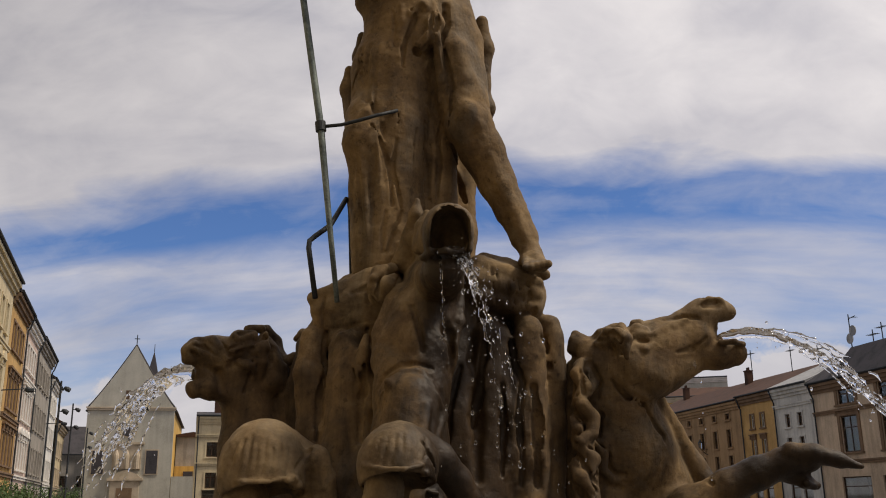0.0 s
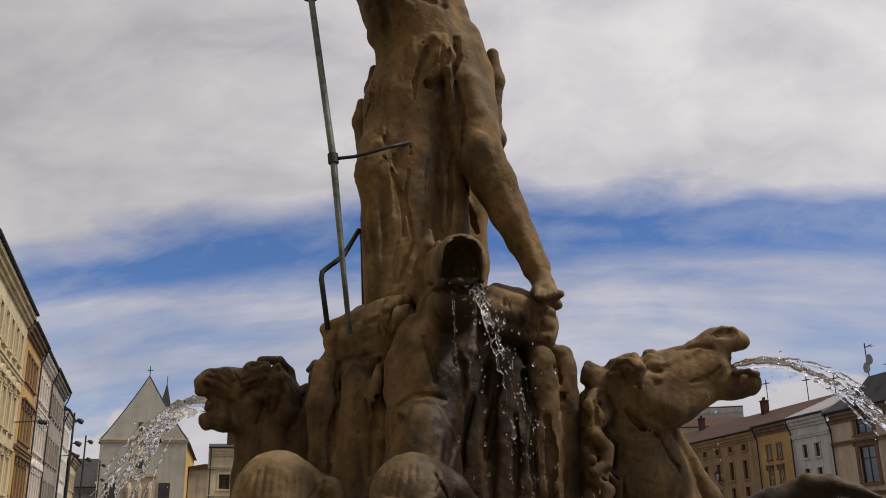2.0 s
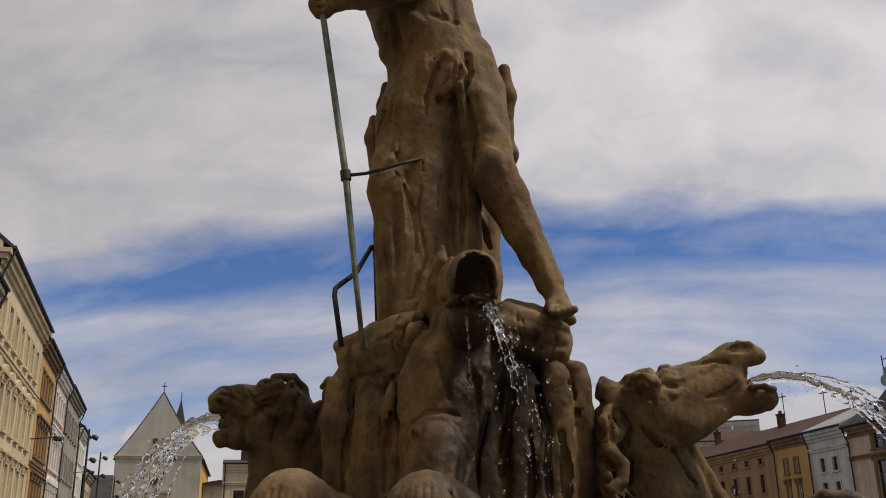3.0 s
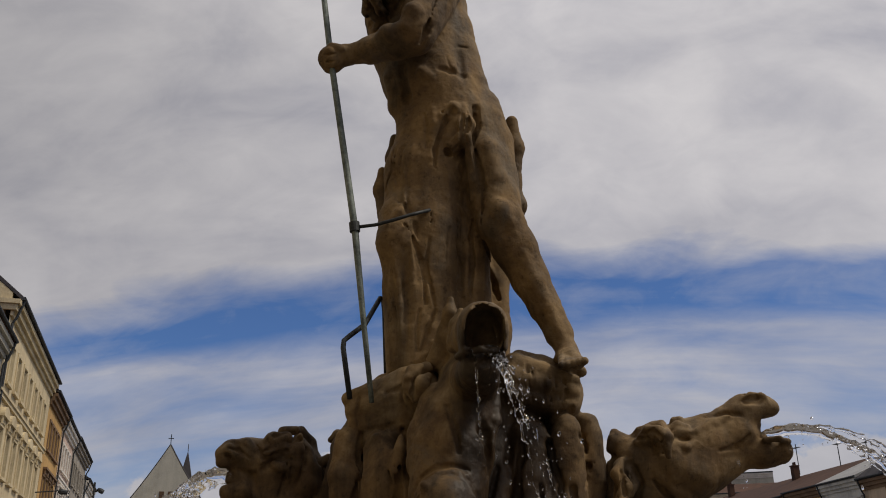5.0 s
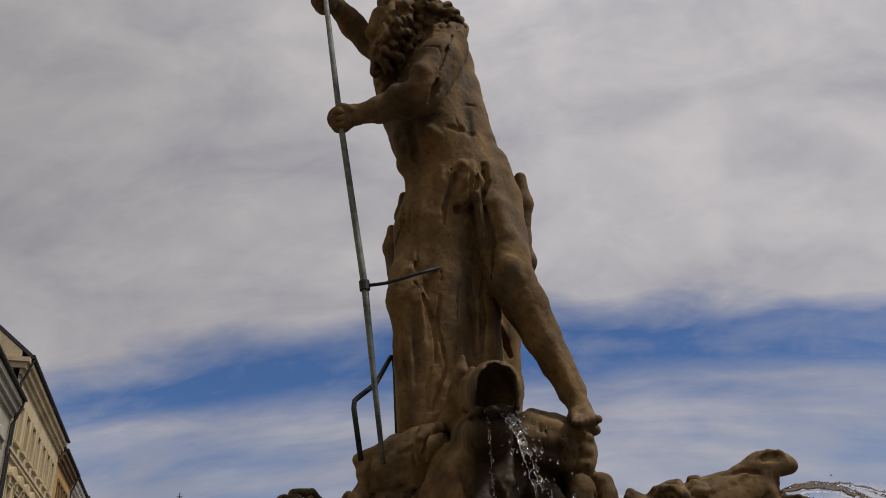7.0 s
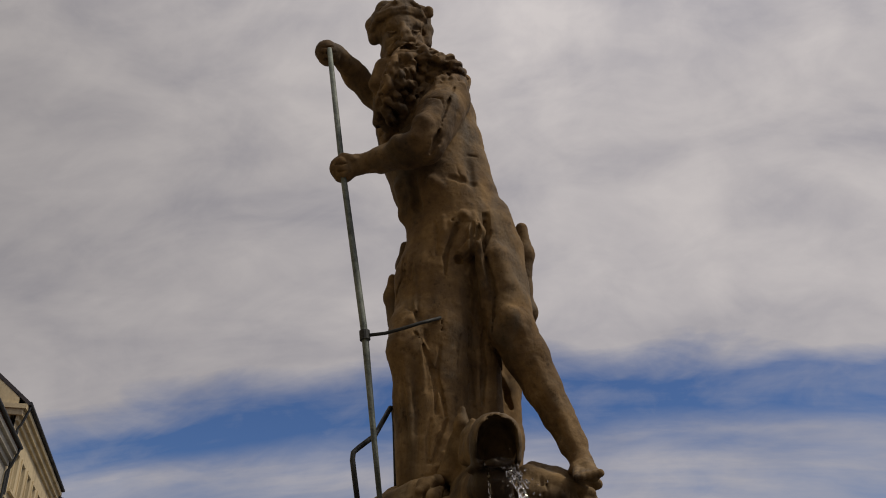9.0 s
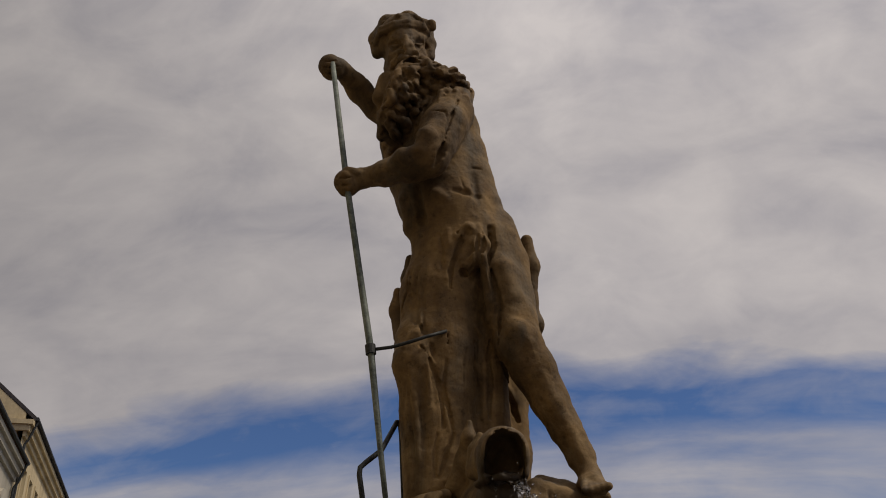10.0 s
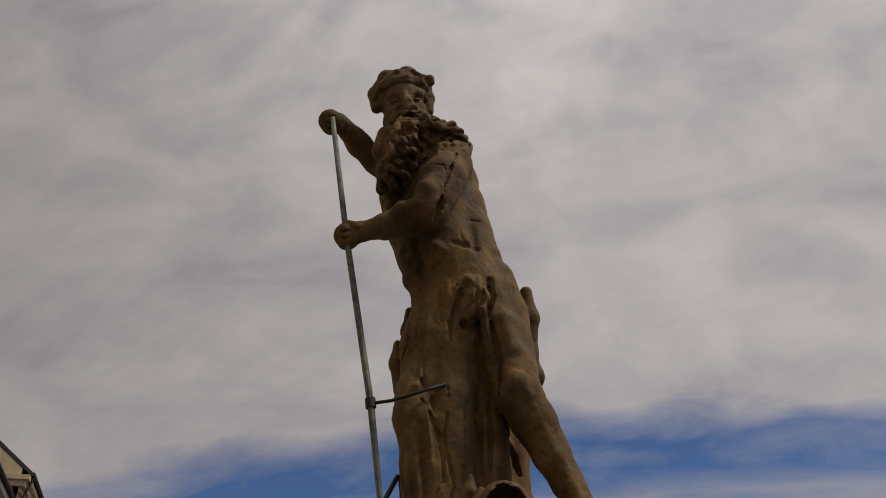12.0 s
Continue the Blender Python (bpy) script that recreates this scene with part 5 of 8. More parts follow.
    c.path([(-0.557, 4.207, 4.834, 0.013), (-0.538, 4.232, 4.832, 0.013), (-0.529, 4.224, 4.821, 0.013), (-0.536, 4.224, 4.817, 0.013), (-0.559, 4.239, 4.813, 0.013)], 0.006, True)
    c.path([(-0.532, 4.166, 4.837, 0.015), (-0.51, 4.199, 4.836, 0.03), (-0.495, 4.231, 4.824, 0.027), (-0.515, 4.262, 4.814, 0.024), (-0.543, 4.268, 4.798, 0.009)], 0.0035)
    c.path([(-0.474, 4.217, 4.845, 0.013), (-0.465, 4.253, 4.84, 0.013), (-0.431, 4.26, 4.787, 0.013), (-0.476, 4.291, 4.753, 0.013), (-0.508, 4.323, 4.754, 0.013)], 0.006, True)
    c.path([(-0.539, 4.242, 4.823, 0.013), (-0.52, 4.26, 4.792, 0.013), (-0.503, 4.263, 4.796, 0.013), (-0.513, 4.249, 4.796, 0.013), (-0.543, 4.267, 4.788, 0.013)], 0.006, True)
    c.path([(-0.502, 4.194, 4.807, 0.015), (-0.489, 4.231, 4.798, 0.031), (-0.47, 4.291, 4.813, 0.028), (-0.5, 4.315, 4.807, 0.025), (-0.53, 4.331, 4.797, 0.01)], 0.0035)
    c.path([(-0.501, 4.2, 4.791, 0.013), (-0.485, 4.217, 4.774, 0.013), (-0.456, 4.288, 4.773, 0.013)], 0.006, True)
    c.path([(-0.566, 4.277, 4.796, 0.013), (-0.552, 4.355, 4.814, 0.013), (-0.531, 4.323, 4.789, 0.013), (-0.543, 4.341, 4.804, 0.013), (-0.574, 4.4, 4.826, 0.013)], 0.006, True)
    c.path([(-0.536, 4.261, 4.81, 0.015), (-0.518, 4.291, 4.798, 0.031), (-0.493, 4.308, 4.783, 0.028), (-0.515, 4.333, 4.767, 0.025), (-0.547, 4.377, 4.773, 0.01)], 0.0035)
    c.path([(-0.476, 4.094, 5.029, 0.012), (-0.463, 4.101, 4.994, 0.012), (-0.458, 4.112, 4.94, 0.012), (-0.496, 4.136, 4.916, 0.012), (-0.527, 4.129, 4.894, 0.012)], 0.006, True)
    c.path([(-0.541, 4.147, 5.041, 0.012), (-0.526, 4.122, 4.991, 0.012), (-0.521, 4.129, 4.984, 0.012), (-0.532, 4.136, 4.986, 0.012)], 0.006, True)
    c.path([(-0.506, 4.096, 5.015, 0.014), (-0.494, 4.111, 4.992, 0.028), (-0.488, 4.104, 4.949, 0.025), (-0.512, 4.121, 4.939, 0.022), (-0.543, 4.148, 4.945, 0.009)], 0.0035)
    c.path([(-0.263, 4.196, 5.14, 0.013), (-0.226, 4.2, 5.13, 0.013), (-0.175, 4.189, 5.079, 0.013), (-0.175, 4.147, 4.971, 0.013), (-0.185, 4.112, 4.901, 0.013)], 0.006, True)
    c.path([(-0.281, 4.232, 5.079, 0.013), (-0.251, 4.224, 5.064, 0.013), (-0.24, 4.224, 5.067, 0.013), (-0.248, 4.224, 5.056, 0.013), (-0.257, 4.2, 5.001, 0.013)], 0.006, True)
    c.path([(-0.272, 4.219, 5.113, 0.016), (-0.24, 4.238, 5.118, 0.032), (-0.21, 4.256, 5.112, 0.029), (-0.209, 4.157, 4.991, 0.025), (-0.219, 4.12, 4.923, 0.01)], 0.0035)
    c.path([(-0.219, 4.207, 5.102, 0.01), (-0.192, 4.217, 5.11, 0.011), (-0.146, 4.242, 5.118, 0.011), (-0.132, 4.168, 4.998, 0.01), (-0.136, 4.147, 4.944, 0.01)], 0.006, True)
    c.path([(-0.215, 4.119, 4.961, 0.01), (-0.189, 4.147, 4.982, 0.01), (-0.183, 4.182, 5.018, 0.01), (-0.188, 4.147, 4.984, 0.01), (-0.191, 4.147, 4.955, 0.01)], 0.006, True)
    c.path([(-0.216, 4.148, 5.02, 0.012), (-0.19, 4.174, 5.039, 0.025), (-0.164, 4.184, 5.046, 0.022), (-0.161, 4.174, 5.004, 0.02), (-0.163, 4.137, 4.942, 0.008)], 0.0035)
    # moustache and open mouth
    c.path([(-0.39, 4.163, 5.307, 0.01), (-0.45, 4.254, 5.376, 0.028), (-0.499, 4.293, 5.373, 0.028), (-0.529, 4.339, 5.369, 0.009)], 0.0042)
    c.path([(-0.377, 4.17, 5.312, 0.01), (-0.339, 4.282, 5.396, 0.028), (-0.286, 4.166, 5.259, 0.027), (-0.259, 4.145, 5.196, 0.009)], 0.0042)
    c.path([(-0.431, 4.137, 5.249, 0.014), (-0.386, 4.158, 5.272, 0.036), (-0.342, 4.154, 5.261, 0.014)], 0.0042, True)
    c.path([(-0.433, 4.148, 5.258, 0.009), (-0.389, 4.187, 5.297, 0.022), (-0.343, 4.165, 5.271, 0.009)], 0.0029, True)
    c.path([(-0.431, 4.135, 5.201, 0.01), (-0.382, 4.109, 5.162, 0.027), (-0.339, 4.153, 5.213, 0.01)], 0.0042)
    # standing leg
    c.path([(-0.025, 4.45, 4.13, 0.19), (0.059, 4.42, 3.899, 0.148), (0.102, 4.4, 3.686, 0.129), (0.14, 4.38, 3.53, 0.121)], 0.05)
    c.path([(0.146, 4.38, 3.53, 0.121), (0.211, 4.4, 3.394, 0.113), (0.286, 4.42, 3.23, 0.095), (0.347, 4.42, 3.08, 0.079), (0.405, 4.4, 2.927, 0.058), (0.438, 4.38, 2.837, 0.049)], 0.03)
    c.path([(0.097, 4.282, 3.601, 0.018), (0.141, 4.281, 3.56, 0.043), (0.177, 4.269, 3.498, 0.015)], 0.049)
    c.path([(0.241, 4.313, 3.329, 0.015), (0.305, 4.346, 3.189, 0.032), (0.363, 4.353, 3.045, 0.026), (0.412, 4.345, 2.9, 0.008)], 0.035)
    c.path([(0.083, 4.288, 3.933, 0.042), (0.124, 4.299, 3.769, 0.041)], 0.056)
    c.path([(0.434, 4.4, 2.865, 0.047), (0.452, 4.32, 2.783, 0.045), (0.472, 4.24, 2.736, 0.037)], 0.03)
    c.path([(0.406, 4.28, 2.77, 0.021), (0.387, 4.12, 2.695, 0.018)], 0.008)
    c.path([(0.43, 4.28, 2.765, 0.021), (0.414, 4.12, 2.699, 0.018)], 0.008)
    c.path([(0.455, 4.28, 2.76, 0.021), (0.441, 4.12, 2.704, 0.018)], 0.008)
    c.path([(0.479, 4.28, 2.755, 0.021), (0.468, 4.12, 2.709, 0.018)], 0.008)
    c.path([(0.504, 4.28, 2.75, 0.021), (0.495, 4.12, 2.713, 0.018)], 0.008)
    c.path([(0.414, 4.3, 2.79, 0.024), (0.39, 4.42, 2.778, 0.03)], 0.03)
    c.path([(0.471, 4.36, 2.831, 0.022), (0.478, 4.36, 2.817, 0.022)], 0.02)
    # cloth round the hips, the far leg and the supporting trunk
    c.path([(-0.21, 4.46, 4.109, 0.203), (-0.264, 4.44, 3.857, 0.204), (-0.284, 4.46, 3.535, 0.21), (-0.282, 4.5, 3.146, 0.192), (-0.258, 4.5, 2.771, 0.207)], 0.06)
    c.path([(-0.375, 4.34, 3.553, 0.118), (-0.387, 4.3, 3.413, 0.109), (-0.369, 4.36, 3.193, 0.097), (-0.356, 4.4, 2.805, 0.099)], 0.05)
    c.path([(-0.436, 4.6, 4.174, 0.029), (-0.453, 4.6, 4.051, 0.039), (-0.417, 4.55, 3.848, 0.044)], 0.03)
    c.path([(-0.521, 4.72, 4.026, 0.03), (-0.527, 4.72, 3.914, 0.042), (-0.493, 4.68, 3.729, 0.051)], 0.04)
    c.path([(0.077, 4.7, 3.683, 0.101), (0.078, 4.72, 3.359, 0.105), (0.073, 4.72, 3.047, 0.107), (0.058, 4.72, 2.782, 0.11)], 0.05)
    c.path([(-0.017, 4.58, 3.807, 0.075), (-0.005, 4.6, 3.645, 0.087), (0.019, 4.62, 3.52, 0.086)], 0.04)
    c.path([(-0.018, 4.6, 3.646, 0.074), (-0.008, 4.6, 3.321, 0.084), (-0.019, 4.6, 2.842, 0.092)], 0.05)
    c.path([(0.243, 4.68, 4.301, 0.037), (0.249, 4.7, 4.138, 0.053), (0.226, 4.72, 3.93, 0.052), (0.251, 4.72, 3.78, 0.051), (0.263, 4.74, 3.712, 0.026)], 0.04)
    c.path([(0.201, 4.58, 4.188, 0.026), (0.209, 4.62, 3.99, 0.029), (0.24, 4.68, 3.77, 0.029)], 0.025)
    # knot and folds
    c.path([(-0.037, 4.244, 4.165, 0.014), (-0.086, 4.241, 4.145, 0.042), (-0.143, 4.248, 4.096, 0.042), (-0.181, 4.244, 4.027, 0.014)], 0.014)
    c.path([(0.034, 4.26, 4.161, 0.024), (0.034, 4.27, 4.055, 0.023), (-0.003, 4.27, 3.954, 0.023), (-0.056, 4.288, 3.899, 0.023), (-0.083, 4.295, 3.875, 0.023)], 0.006, True)
    c.path([(-0.095, 4.2, 4.124, 0.023), (-0.092, 4.246, 4.066, 0.023), (-0.11, 4.253, 4.023, 0.023), (-0.145, 4.253, 3.982, 0.023), (-0.168, 4.253, 3.959, 0.023)], 0.006, True)
    c.path([(-0.031, 4.24, 4.149, 0.016), (-0.029, 4.247, 4.055, 0.052), (-0.056, 4.254, 3.984, 0.055), (-0.1, 4.265, 3.938, 0.048), (-0.125, 4.258, 3.909, 0.014)], 0.014)
    c.path([(-0.082, 4.241, 4.103, 0.01), (-0.09, 4.214, 4.006, 0.025), (-0.116, 4.223, 3.957, 0.01)], 0.014, True)
    c.path([(-0.082, 4.249, 4.107, 0.006), (-0.09, 4.234, 4.016, 0.015), (-0.116, 4.231, 3.962, 0.006)], 0.0098, True)
    c.path([(-0.196, 4.237, 4.149, 0.011), (-0.186, 4.239, 4.059, 0.028), (-0.201, 4.246, 3.954, 0.028), (-0.214, 4.226, 3.85, 0.009)], 0.014)
    c.path([(0.024, 4.288, 4.135, 0.012), (0.012, 4.295, 4.011, 0.012), (0.024, 4.27, 3.865, 0.012), (0.035, 4.277, 3.732, 0.011), (0.024, 4.295, 3.624, 0.011)], 0.006, True)
    c.path([(-0.04, 4.207, 4.097, 0.012), (-0.051, 4.2, 3.96, 0.011), (-0.039, 4.295, 3.87, 0.012), (-0.027, 4.33, 3.757, 0.012), (-0.038, 4.379, 3.669, 0.012)], 0.006, True)
    c.path([(-0.008, 4.217, 4.099, 0.008), (-0.02, 4.215, 3.968, 0.021), (-0.008, 4.275, 3.864, 0.024), (0.004, 4.292, 3.739, 0.027), (-0.007, 4.322, 3.64, 0.011)], 0.0105)
    c.path([(-0.058, 4.411, 3.678, 0.012), (-0.021, 4.499, 3.641, 0.012), (-0.037, 4.524, 3.485, 0.012), (-0.03, 4.506, 3.29, 0.011), (-0.042, 4.517, 3.155, 0.011)], 0.006, True)
    c.path([(-0.11, 4.323, 3.604, 0.011), (-0.091, 4.436, 3.266, 0.011), (-0.101, 4.4, 3.123, 0.011)], 0.006, True)
    c.path([(-0.085, 4.364, 3.64, 0.011), (-0.053, 4.502, 3.639, 0.028), (-0.068, 4.502, 3.478, 0.024), (-0.061, 4.514, 3.293, 0.02), (-0.072, 4.498, 3.151, 0.007)], 0.0084)
    c.path([(-0.09, 4.346, 3.555, 0.01), (-0.105, 4.369, 3.396, 0.021), (-0.106, 4.398, 3.254, 0.021), (-0.1, 4.409, 3.124, 0.008)], 0.014, True)
    c.path([(-0.09, 4.354, 3.558, 0.006), (-0.106, 4.386, 3.403, 0.013), (-0.106, 4.414, 3.26, 0.012), (-0.1, 4.415, 3.126, 0.005)], 0.0098, True)
    c.path([(-0.125, 4.254, 3.893, 0.009), (-0.146, 4.291, 3.649, 0.024), (-0.183, 4.298, 3.403, 0.023), (-0.223, 4.307, 3.198, 0.01)], 0.0175)
    c.path([(-0.058, 4.251, 3.921, 0.008), (-0.072, 4.335, 3.797, 0.018), (-0.101, 4.339, 3.652, 0.008)], 0.014, True)
    c.path([(-0.058, 4.257, 3.925, 0.005), (-0.072, 4.35, 3.804, 0.011), (-0.101, 4.345, 3.655, 0.005)], 0.0098, True)
    c.path([(-0.184, 4.236, 3.921, 0.006), (-0.214, 4.259, 3.702, 0.021), (-0.201, 4.266, 3.514, 0.021), (-0.168, 4.312, 3.347, 0.021), (-0.152, 4.339, 3.177, 0.008)], 0.014, True)
    c.path([(-0.184, 4.241, 3.923, 0.004), (-0.215, 4.276, 3.71, 0.013), (-0.202, 4.283, 3.521, 0.013), (-0.169, 4.329, 3.353, 0.012), (-0.152, 4.345, 3.179, 0.005)], 0.0098, True)
    c.path([(-0.297, 4.224, 3.47, 0.011), (-0.267, 4.285, 3.311, 0.027), (-0.244, 4.303, 3.139, 0.027), (-0.25, 4.304, 2.969, 0.009)], 0.021, True)
    c.path([(-0.298, 4.233, 3.474, 0.006), (-0.269, 4.307, 3.319, 0.016), (-0.245, 4.325, 3.146, 0.016), (-0.251, 4.311, 2.971, 0.005)], 0.0147, True)
    c.path([(-0.103, 4.418, 3.121, 0.014), (-0.124, 4.365, 2.986, 0.013), (-0.18, 4.312, 2.845, 0.013), (-0.265, 4.295, 2.748, 0.013)], 0.006, True)
    c.path([(-0.173, 4.33, 3.108, 0.014), (-0.192, 4.323, 2.997, 0.013), (-0.239, 4.305, 2.883, 0.013), (-0.318, 4.295, 2.796, 0.013)], 0.006, True)
    c.path([(-0.138, 4.357, 3.109, 0.01), (-0.158, 4.338, 2.99, 0.029), (-0.209, 4.302, 2.862, 0.031), (-0.291, 4.293, 2.771, 0.014)], 0.0105)
    c.path([(-0.182, 4.342, 3.115, 0.01), (-0.229, 4.308, 2.942, 0.025), (-0.308, 4.314, 2.809, 0.013)], 0.014)
    c.path([(-0.167, 4.339, 3.061, 0.008), (-0.196, 4.293, 2.92, 0.016), (-0.257, 4.275, 2.825, 0.007)], 0.014, True)
    c.path([(-0.167, 4.345, 3.063, 0.005), (-0.197, 4.305, 2.923, 0.01), (-0.257, 4.281, 2.826, 0.004)], 0.0098, True)
    c.path([(-0.343, 4.244, 3.637, 0.009), (-0.377, 4.222, 3.541, 0.023), (-0.433, 4.209, 3.47, 0.01)], 0.0175)
    c.path([(-0.303, 4.237, 3.927, 0.009), (-0.336, 4.247, 3.768, 0.024), (-0.342, 4.226, 3.598, 0.01)], 0.0175)
    c.path([(-0.359, 4.258, 3.941, 0.007), (-0.385, 4.265, 3.779, 0.018), (-0.379, 4.258, 3.646, 0.018), (-0.336, 4.215, 3.53, 0.006)], 0.0175, True)
    c.path([(-0.261, 4.222, 3.897, 0.006), (-0.29, 4.247, 3.701, 0.018), (-0.28, 4.24, 3.538, 0.017), (-0.245, 4.268, 3.394, 0.006)], 0.014, True)
    c.path([(-0.41, 4.205, 3.347, 0.012), (-0.4, 4.27, 3.164, 0.026), (-0.382, 4.292, 2.943, 0.01)], 0.028)
    c.path([(-0.305, 4.3, 2.942, 0.016), (-0.324, 4.307, 2.808, 0.016)], 0.014, True)
    c.path([(-0.306, 4.312, 2.946, 0.01), (-0.325, 4.32, 2.811, 0.01)], 0.0098, True)
    c.path([(-0.321, 4.221, 3.886, 0.006), (-0.347, 4.226, 3.726, 0.018), (-0.33, 4.221, 3.548, 0.006)], 0.0084, True)
    c.path([(-0.402, 4.291, 3.961, 0.005), (-0.408, 4.289, 3.792, 0.014), (-0.387, 4.274, 3.653, 0.005)], 0.0084, True)
    c.path([(-0.235, 4.239, 3.504, 0.006), (-0.287, 4.297, 3.376, 0.017), (-0.264, 4.332, 3.208, 0.017), (-0.226, 4.309, 3.066, 0.006)], 0.0084, True)
    c.path([(-0.425, 4.186, 3.37, 0.005), (-0.419, 4.236, 3.211, 0.013), (-0.402, 4.279, 2.996, 0.013), (-0.4, 4.309, 2.811, 0.004)], 0.0084, True)
    c.path([(-0.348, 4.203, 3.343, 0.006), (-0.349, 4.261, 3.159, 0.017), (-0.337, 4.289, 2.968, 0.016), (-0.35, 4.291, 2.805, 0.006)], 0.0084, True)
    c.path([(-0.157, 4.249, 3.825, 0.005), (-0.175, 4.272, 3.642, 0.014), (-0.157, 4.274, 3.453, 0.005)], 0.0084, True)
    c.path([(-0.2, 4.274, 3.364, 0.005), (-0.189, 4.314, 3.228, 0.014), (-0.21, 4.309, 3.054, 0.004)], 0.0084, True)
    c.path([(-0.084, 4.271, 3.9, 0.011), (-0.11, 4.314, 3.722, 0.011)], 0.0084, True)
    c.path([(-0.018, 4.513, 3.609, 0.005), (-0.02, 4.525, 3.42, 0.014), (-0.018, 4.513, 3.199, 0.005)], 0.0084, True)
    c.path([(-0.281, 4.291, 3.023, 0.004), (-0.295, 4.296, 2.886, 0.013), (-0.279, 4.274, 2.771, 0.004)], 0.0084, True)
    c.path([(-0.285, 4.225, 3.87, 0.006), (-0.314, 4.255, 3.705, 0.017), (-0.303, 4.225, 3.502, 0.006)], 0.0084)
    c.path([(-0.32, 4.208, 3.374, 0.006), (-0.315, 4.262, 3.216, 0.016), (-0.298, 4.297, 3.025, 0.016), (-0.314, 4.324, 2.839, 0.006)], 0.0084)
    c.path([(-0.386, 4.236, 3.239, 0.006), (-0.379, 4.273, 3.049, 0.016), (-0.372, 4.296, 2.861, 0.006)], 0.0084)
    c.path([(-0.228, 4.278, 3.397, 0.006), (-0.221, 4.297, 3.254, 0.016), (-0.244, 4.342, 3.123, 0.006)], 0.0084)
    c.path([(-0.033, 4.525, 3.549, 0.006), (-0.041, 4.526, 3.359, 0.014), (-0.037, 4.524, 3.174, 0.005)], 0.0084)
    c.path([(0.025, 4.523, 3.481, 0.011), (0.03, 4.532, 3.234, 0.028), (0.018, 4.516, 2.991, 0.011)], 0.014, True)
    c.path([(0.025, 4.532, 3.485, 0.007), (0.03, 4.554, 3.242, 0.017), (0.018, 4.525, 2.994, 0.006)], 0.0098, True)
    c.egg((-0.439, 4.36, 5.554), (0.122, 0.135, 0.15), 0.02)
    c.path([(-0.15, 4.27, 4.95, 0.125), (-0.195, 4.2, 4.82, 0.128), (-0.25, 4.12, 4.62, 0.112)], 0.02)
    # fuller masses
    c.path([(-0.17, 4.44, 4.12, 0.205), (-0.235, 4.43, 3.86, 0.205), (-0.265, 4.44, 3.54, 0.212), (-0.275, 4.47, 3.15, 0.2), (-0.26, 4.48, 2.8, 0.2)], 0.02)
    c.path([(-0.05, 4.47, 3.8, 0.12), (-0.05, 4.51, 3.4, 0.13), (-0.05, 4.53, 2.95, 0.13)], 0.02)
    c.path([(-0.047, 4.27, 4.161, 0.042), (-0.081, 4.27, 4.068, 0.05), (-0.118, 4.27, 3.975, 0.045)], 0.012)
    c.path([(0.242, 4.41, 3.383, 0.076), (0.311, 4.41, 3.207, 0.072), (0.392, 4.41, 3.034, 0.054), (0.439, 4.41, 2.919, 0.05)], 0.015)
    c.path([(-0.09, 4.47, 4.80, 0.125), (-0.07, 4.46, 4.60, 0.125), (-0.03, 4.46, 4.42, 0.13)], 0.05)
    c.path([(-0.891, 4.26, 5.359, 0.07), (-0.878, 4.26, 5.334, 0.069)], 0.015)
    c.path([(-0.832, 4.28, 5.359, 0.046), (-0.751, 4.38, 5.328, 0.05), (-0.675, 4.48, 5.249, 0.057)], 0.03)
    c.path([(-0.76, 4.215, 4.48, 0.067), (-0.748, 4.215, 4.459, 0.066)], 0.015)
    c.path([(0.067, 4.45, 4.265, 0.105), (0.128, 4.45, 4.05, 0.095), (0.141, 4.45, 3.822, 0.096), (0.157, 4.45, 3.618, 0.098)], 0.05)
    # carved grooves and ridges
    c.path([(-0.147, 4.218, 4.122, 0.0089), (-0.128, 4.228, 4.074, 0.0147), (-0.175, 4.235, 3.971, 0.0146), (-0.195, 4.232, 3.896, 0.0145), (-0.195, 4.231, 3.798, 0.0086)], 0.006, True)
    c.path([(-0.011, 4.223, 4.112, 0.0077), (-0.011, 4.203, 4.027, 0.0127), (-0.036, 4.215, 3.944, 0.0126), (-0.09, 4.241, 3.901, 0.0076)], 0.006, True)
    c.path([(-0.125, 4.255, 3.898, 0.0222), (-0.126, 4.26, 3.885, 0.0222)], 0.006, True)
    c.path([(-0.246, 4.246, 4.13, 0.0054), (-0.236, 4.239, 4.051, 0.0089), (-0.239, 4.223, 3.913, 0.0052)], 0.006, True)
    c.path([(-0.009, 4.232, 3.898, 0.0066), (0.007, 4.265, 3.804, 0.0109), (0.025, 4.289, 3.718, 0.0109), (0.025, 4.314, 3.586, 0.0108), (0.007, 4.376, 3.533, 0.0065)], 0.008)
    c.path([(0.021, 4.263, 3.911, 0.0088), (0.051, 4.279, 3.792, 0.0145), (0.06, 4.278, 3.698, 0.0143), (0.057, 4.292, 3.583, 0.0142), (0.041, 4.314, 3.506, 0.0085)], 0.006, True)
    c.path([(-0.078, 4.328, 3.611, 0.0085), (-0.048, 4.368, 3.574, 0.0142), (-0.052, 4.378, 3.462, 0.0141), (-0.04, 4.386, 3.35, 0.014), (-0.049, 4.391, 3.238, 0.0139), (-0.058, 4.393, 3.137, 0.0083)], 0.008)
    c.path([(0.0, 4.379, 3.551, 0.0092), (-0.02, 4.389, 3.445, 0.0153), (-0.011, 4.4, 3.344, 0.0152), (-0.024, 4.401, 3.24, 0.0151), (-0.026, 4.398, 3.137, 0.009)], 0.006, True)
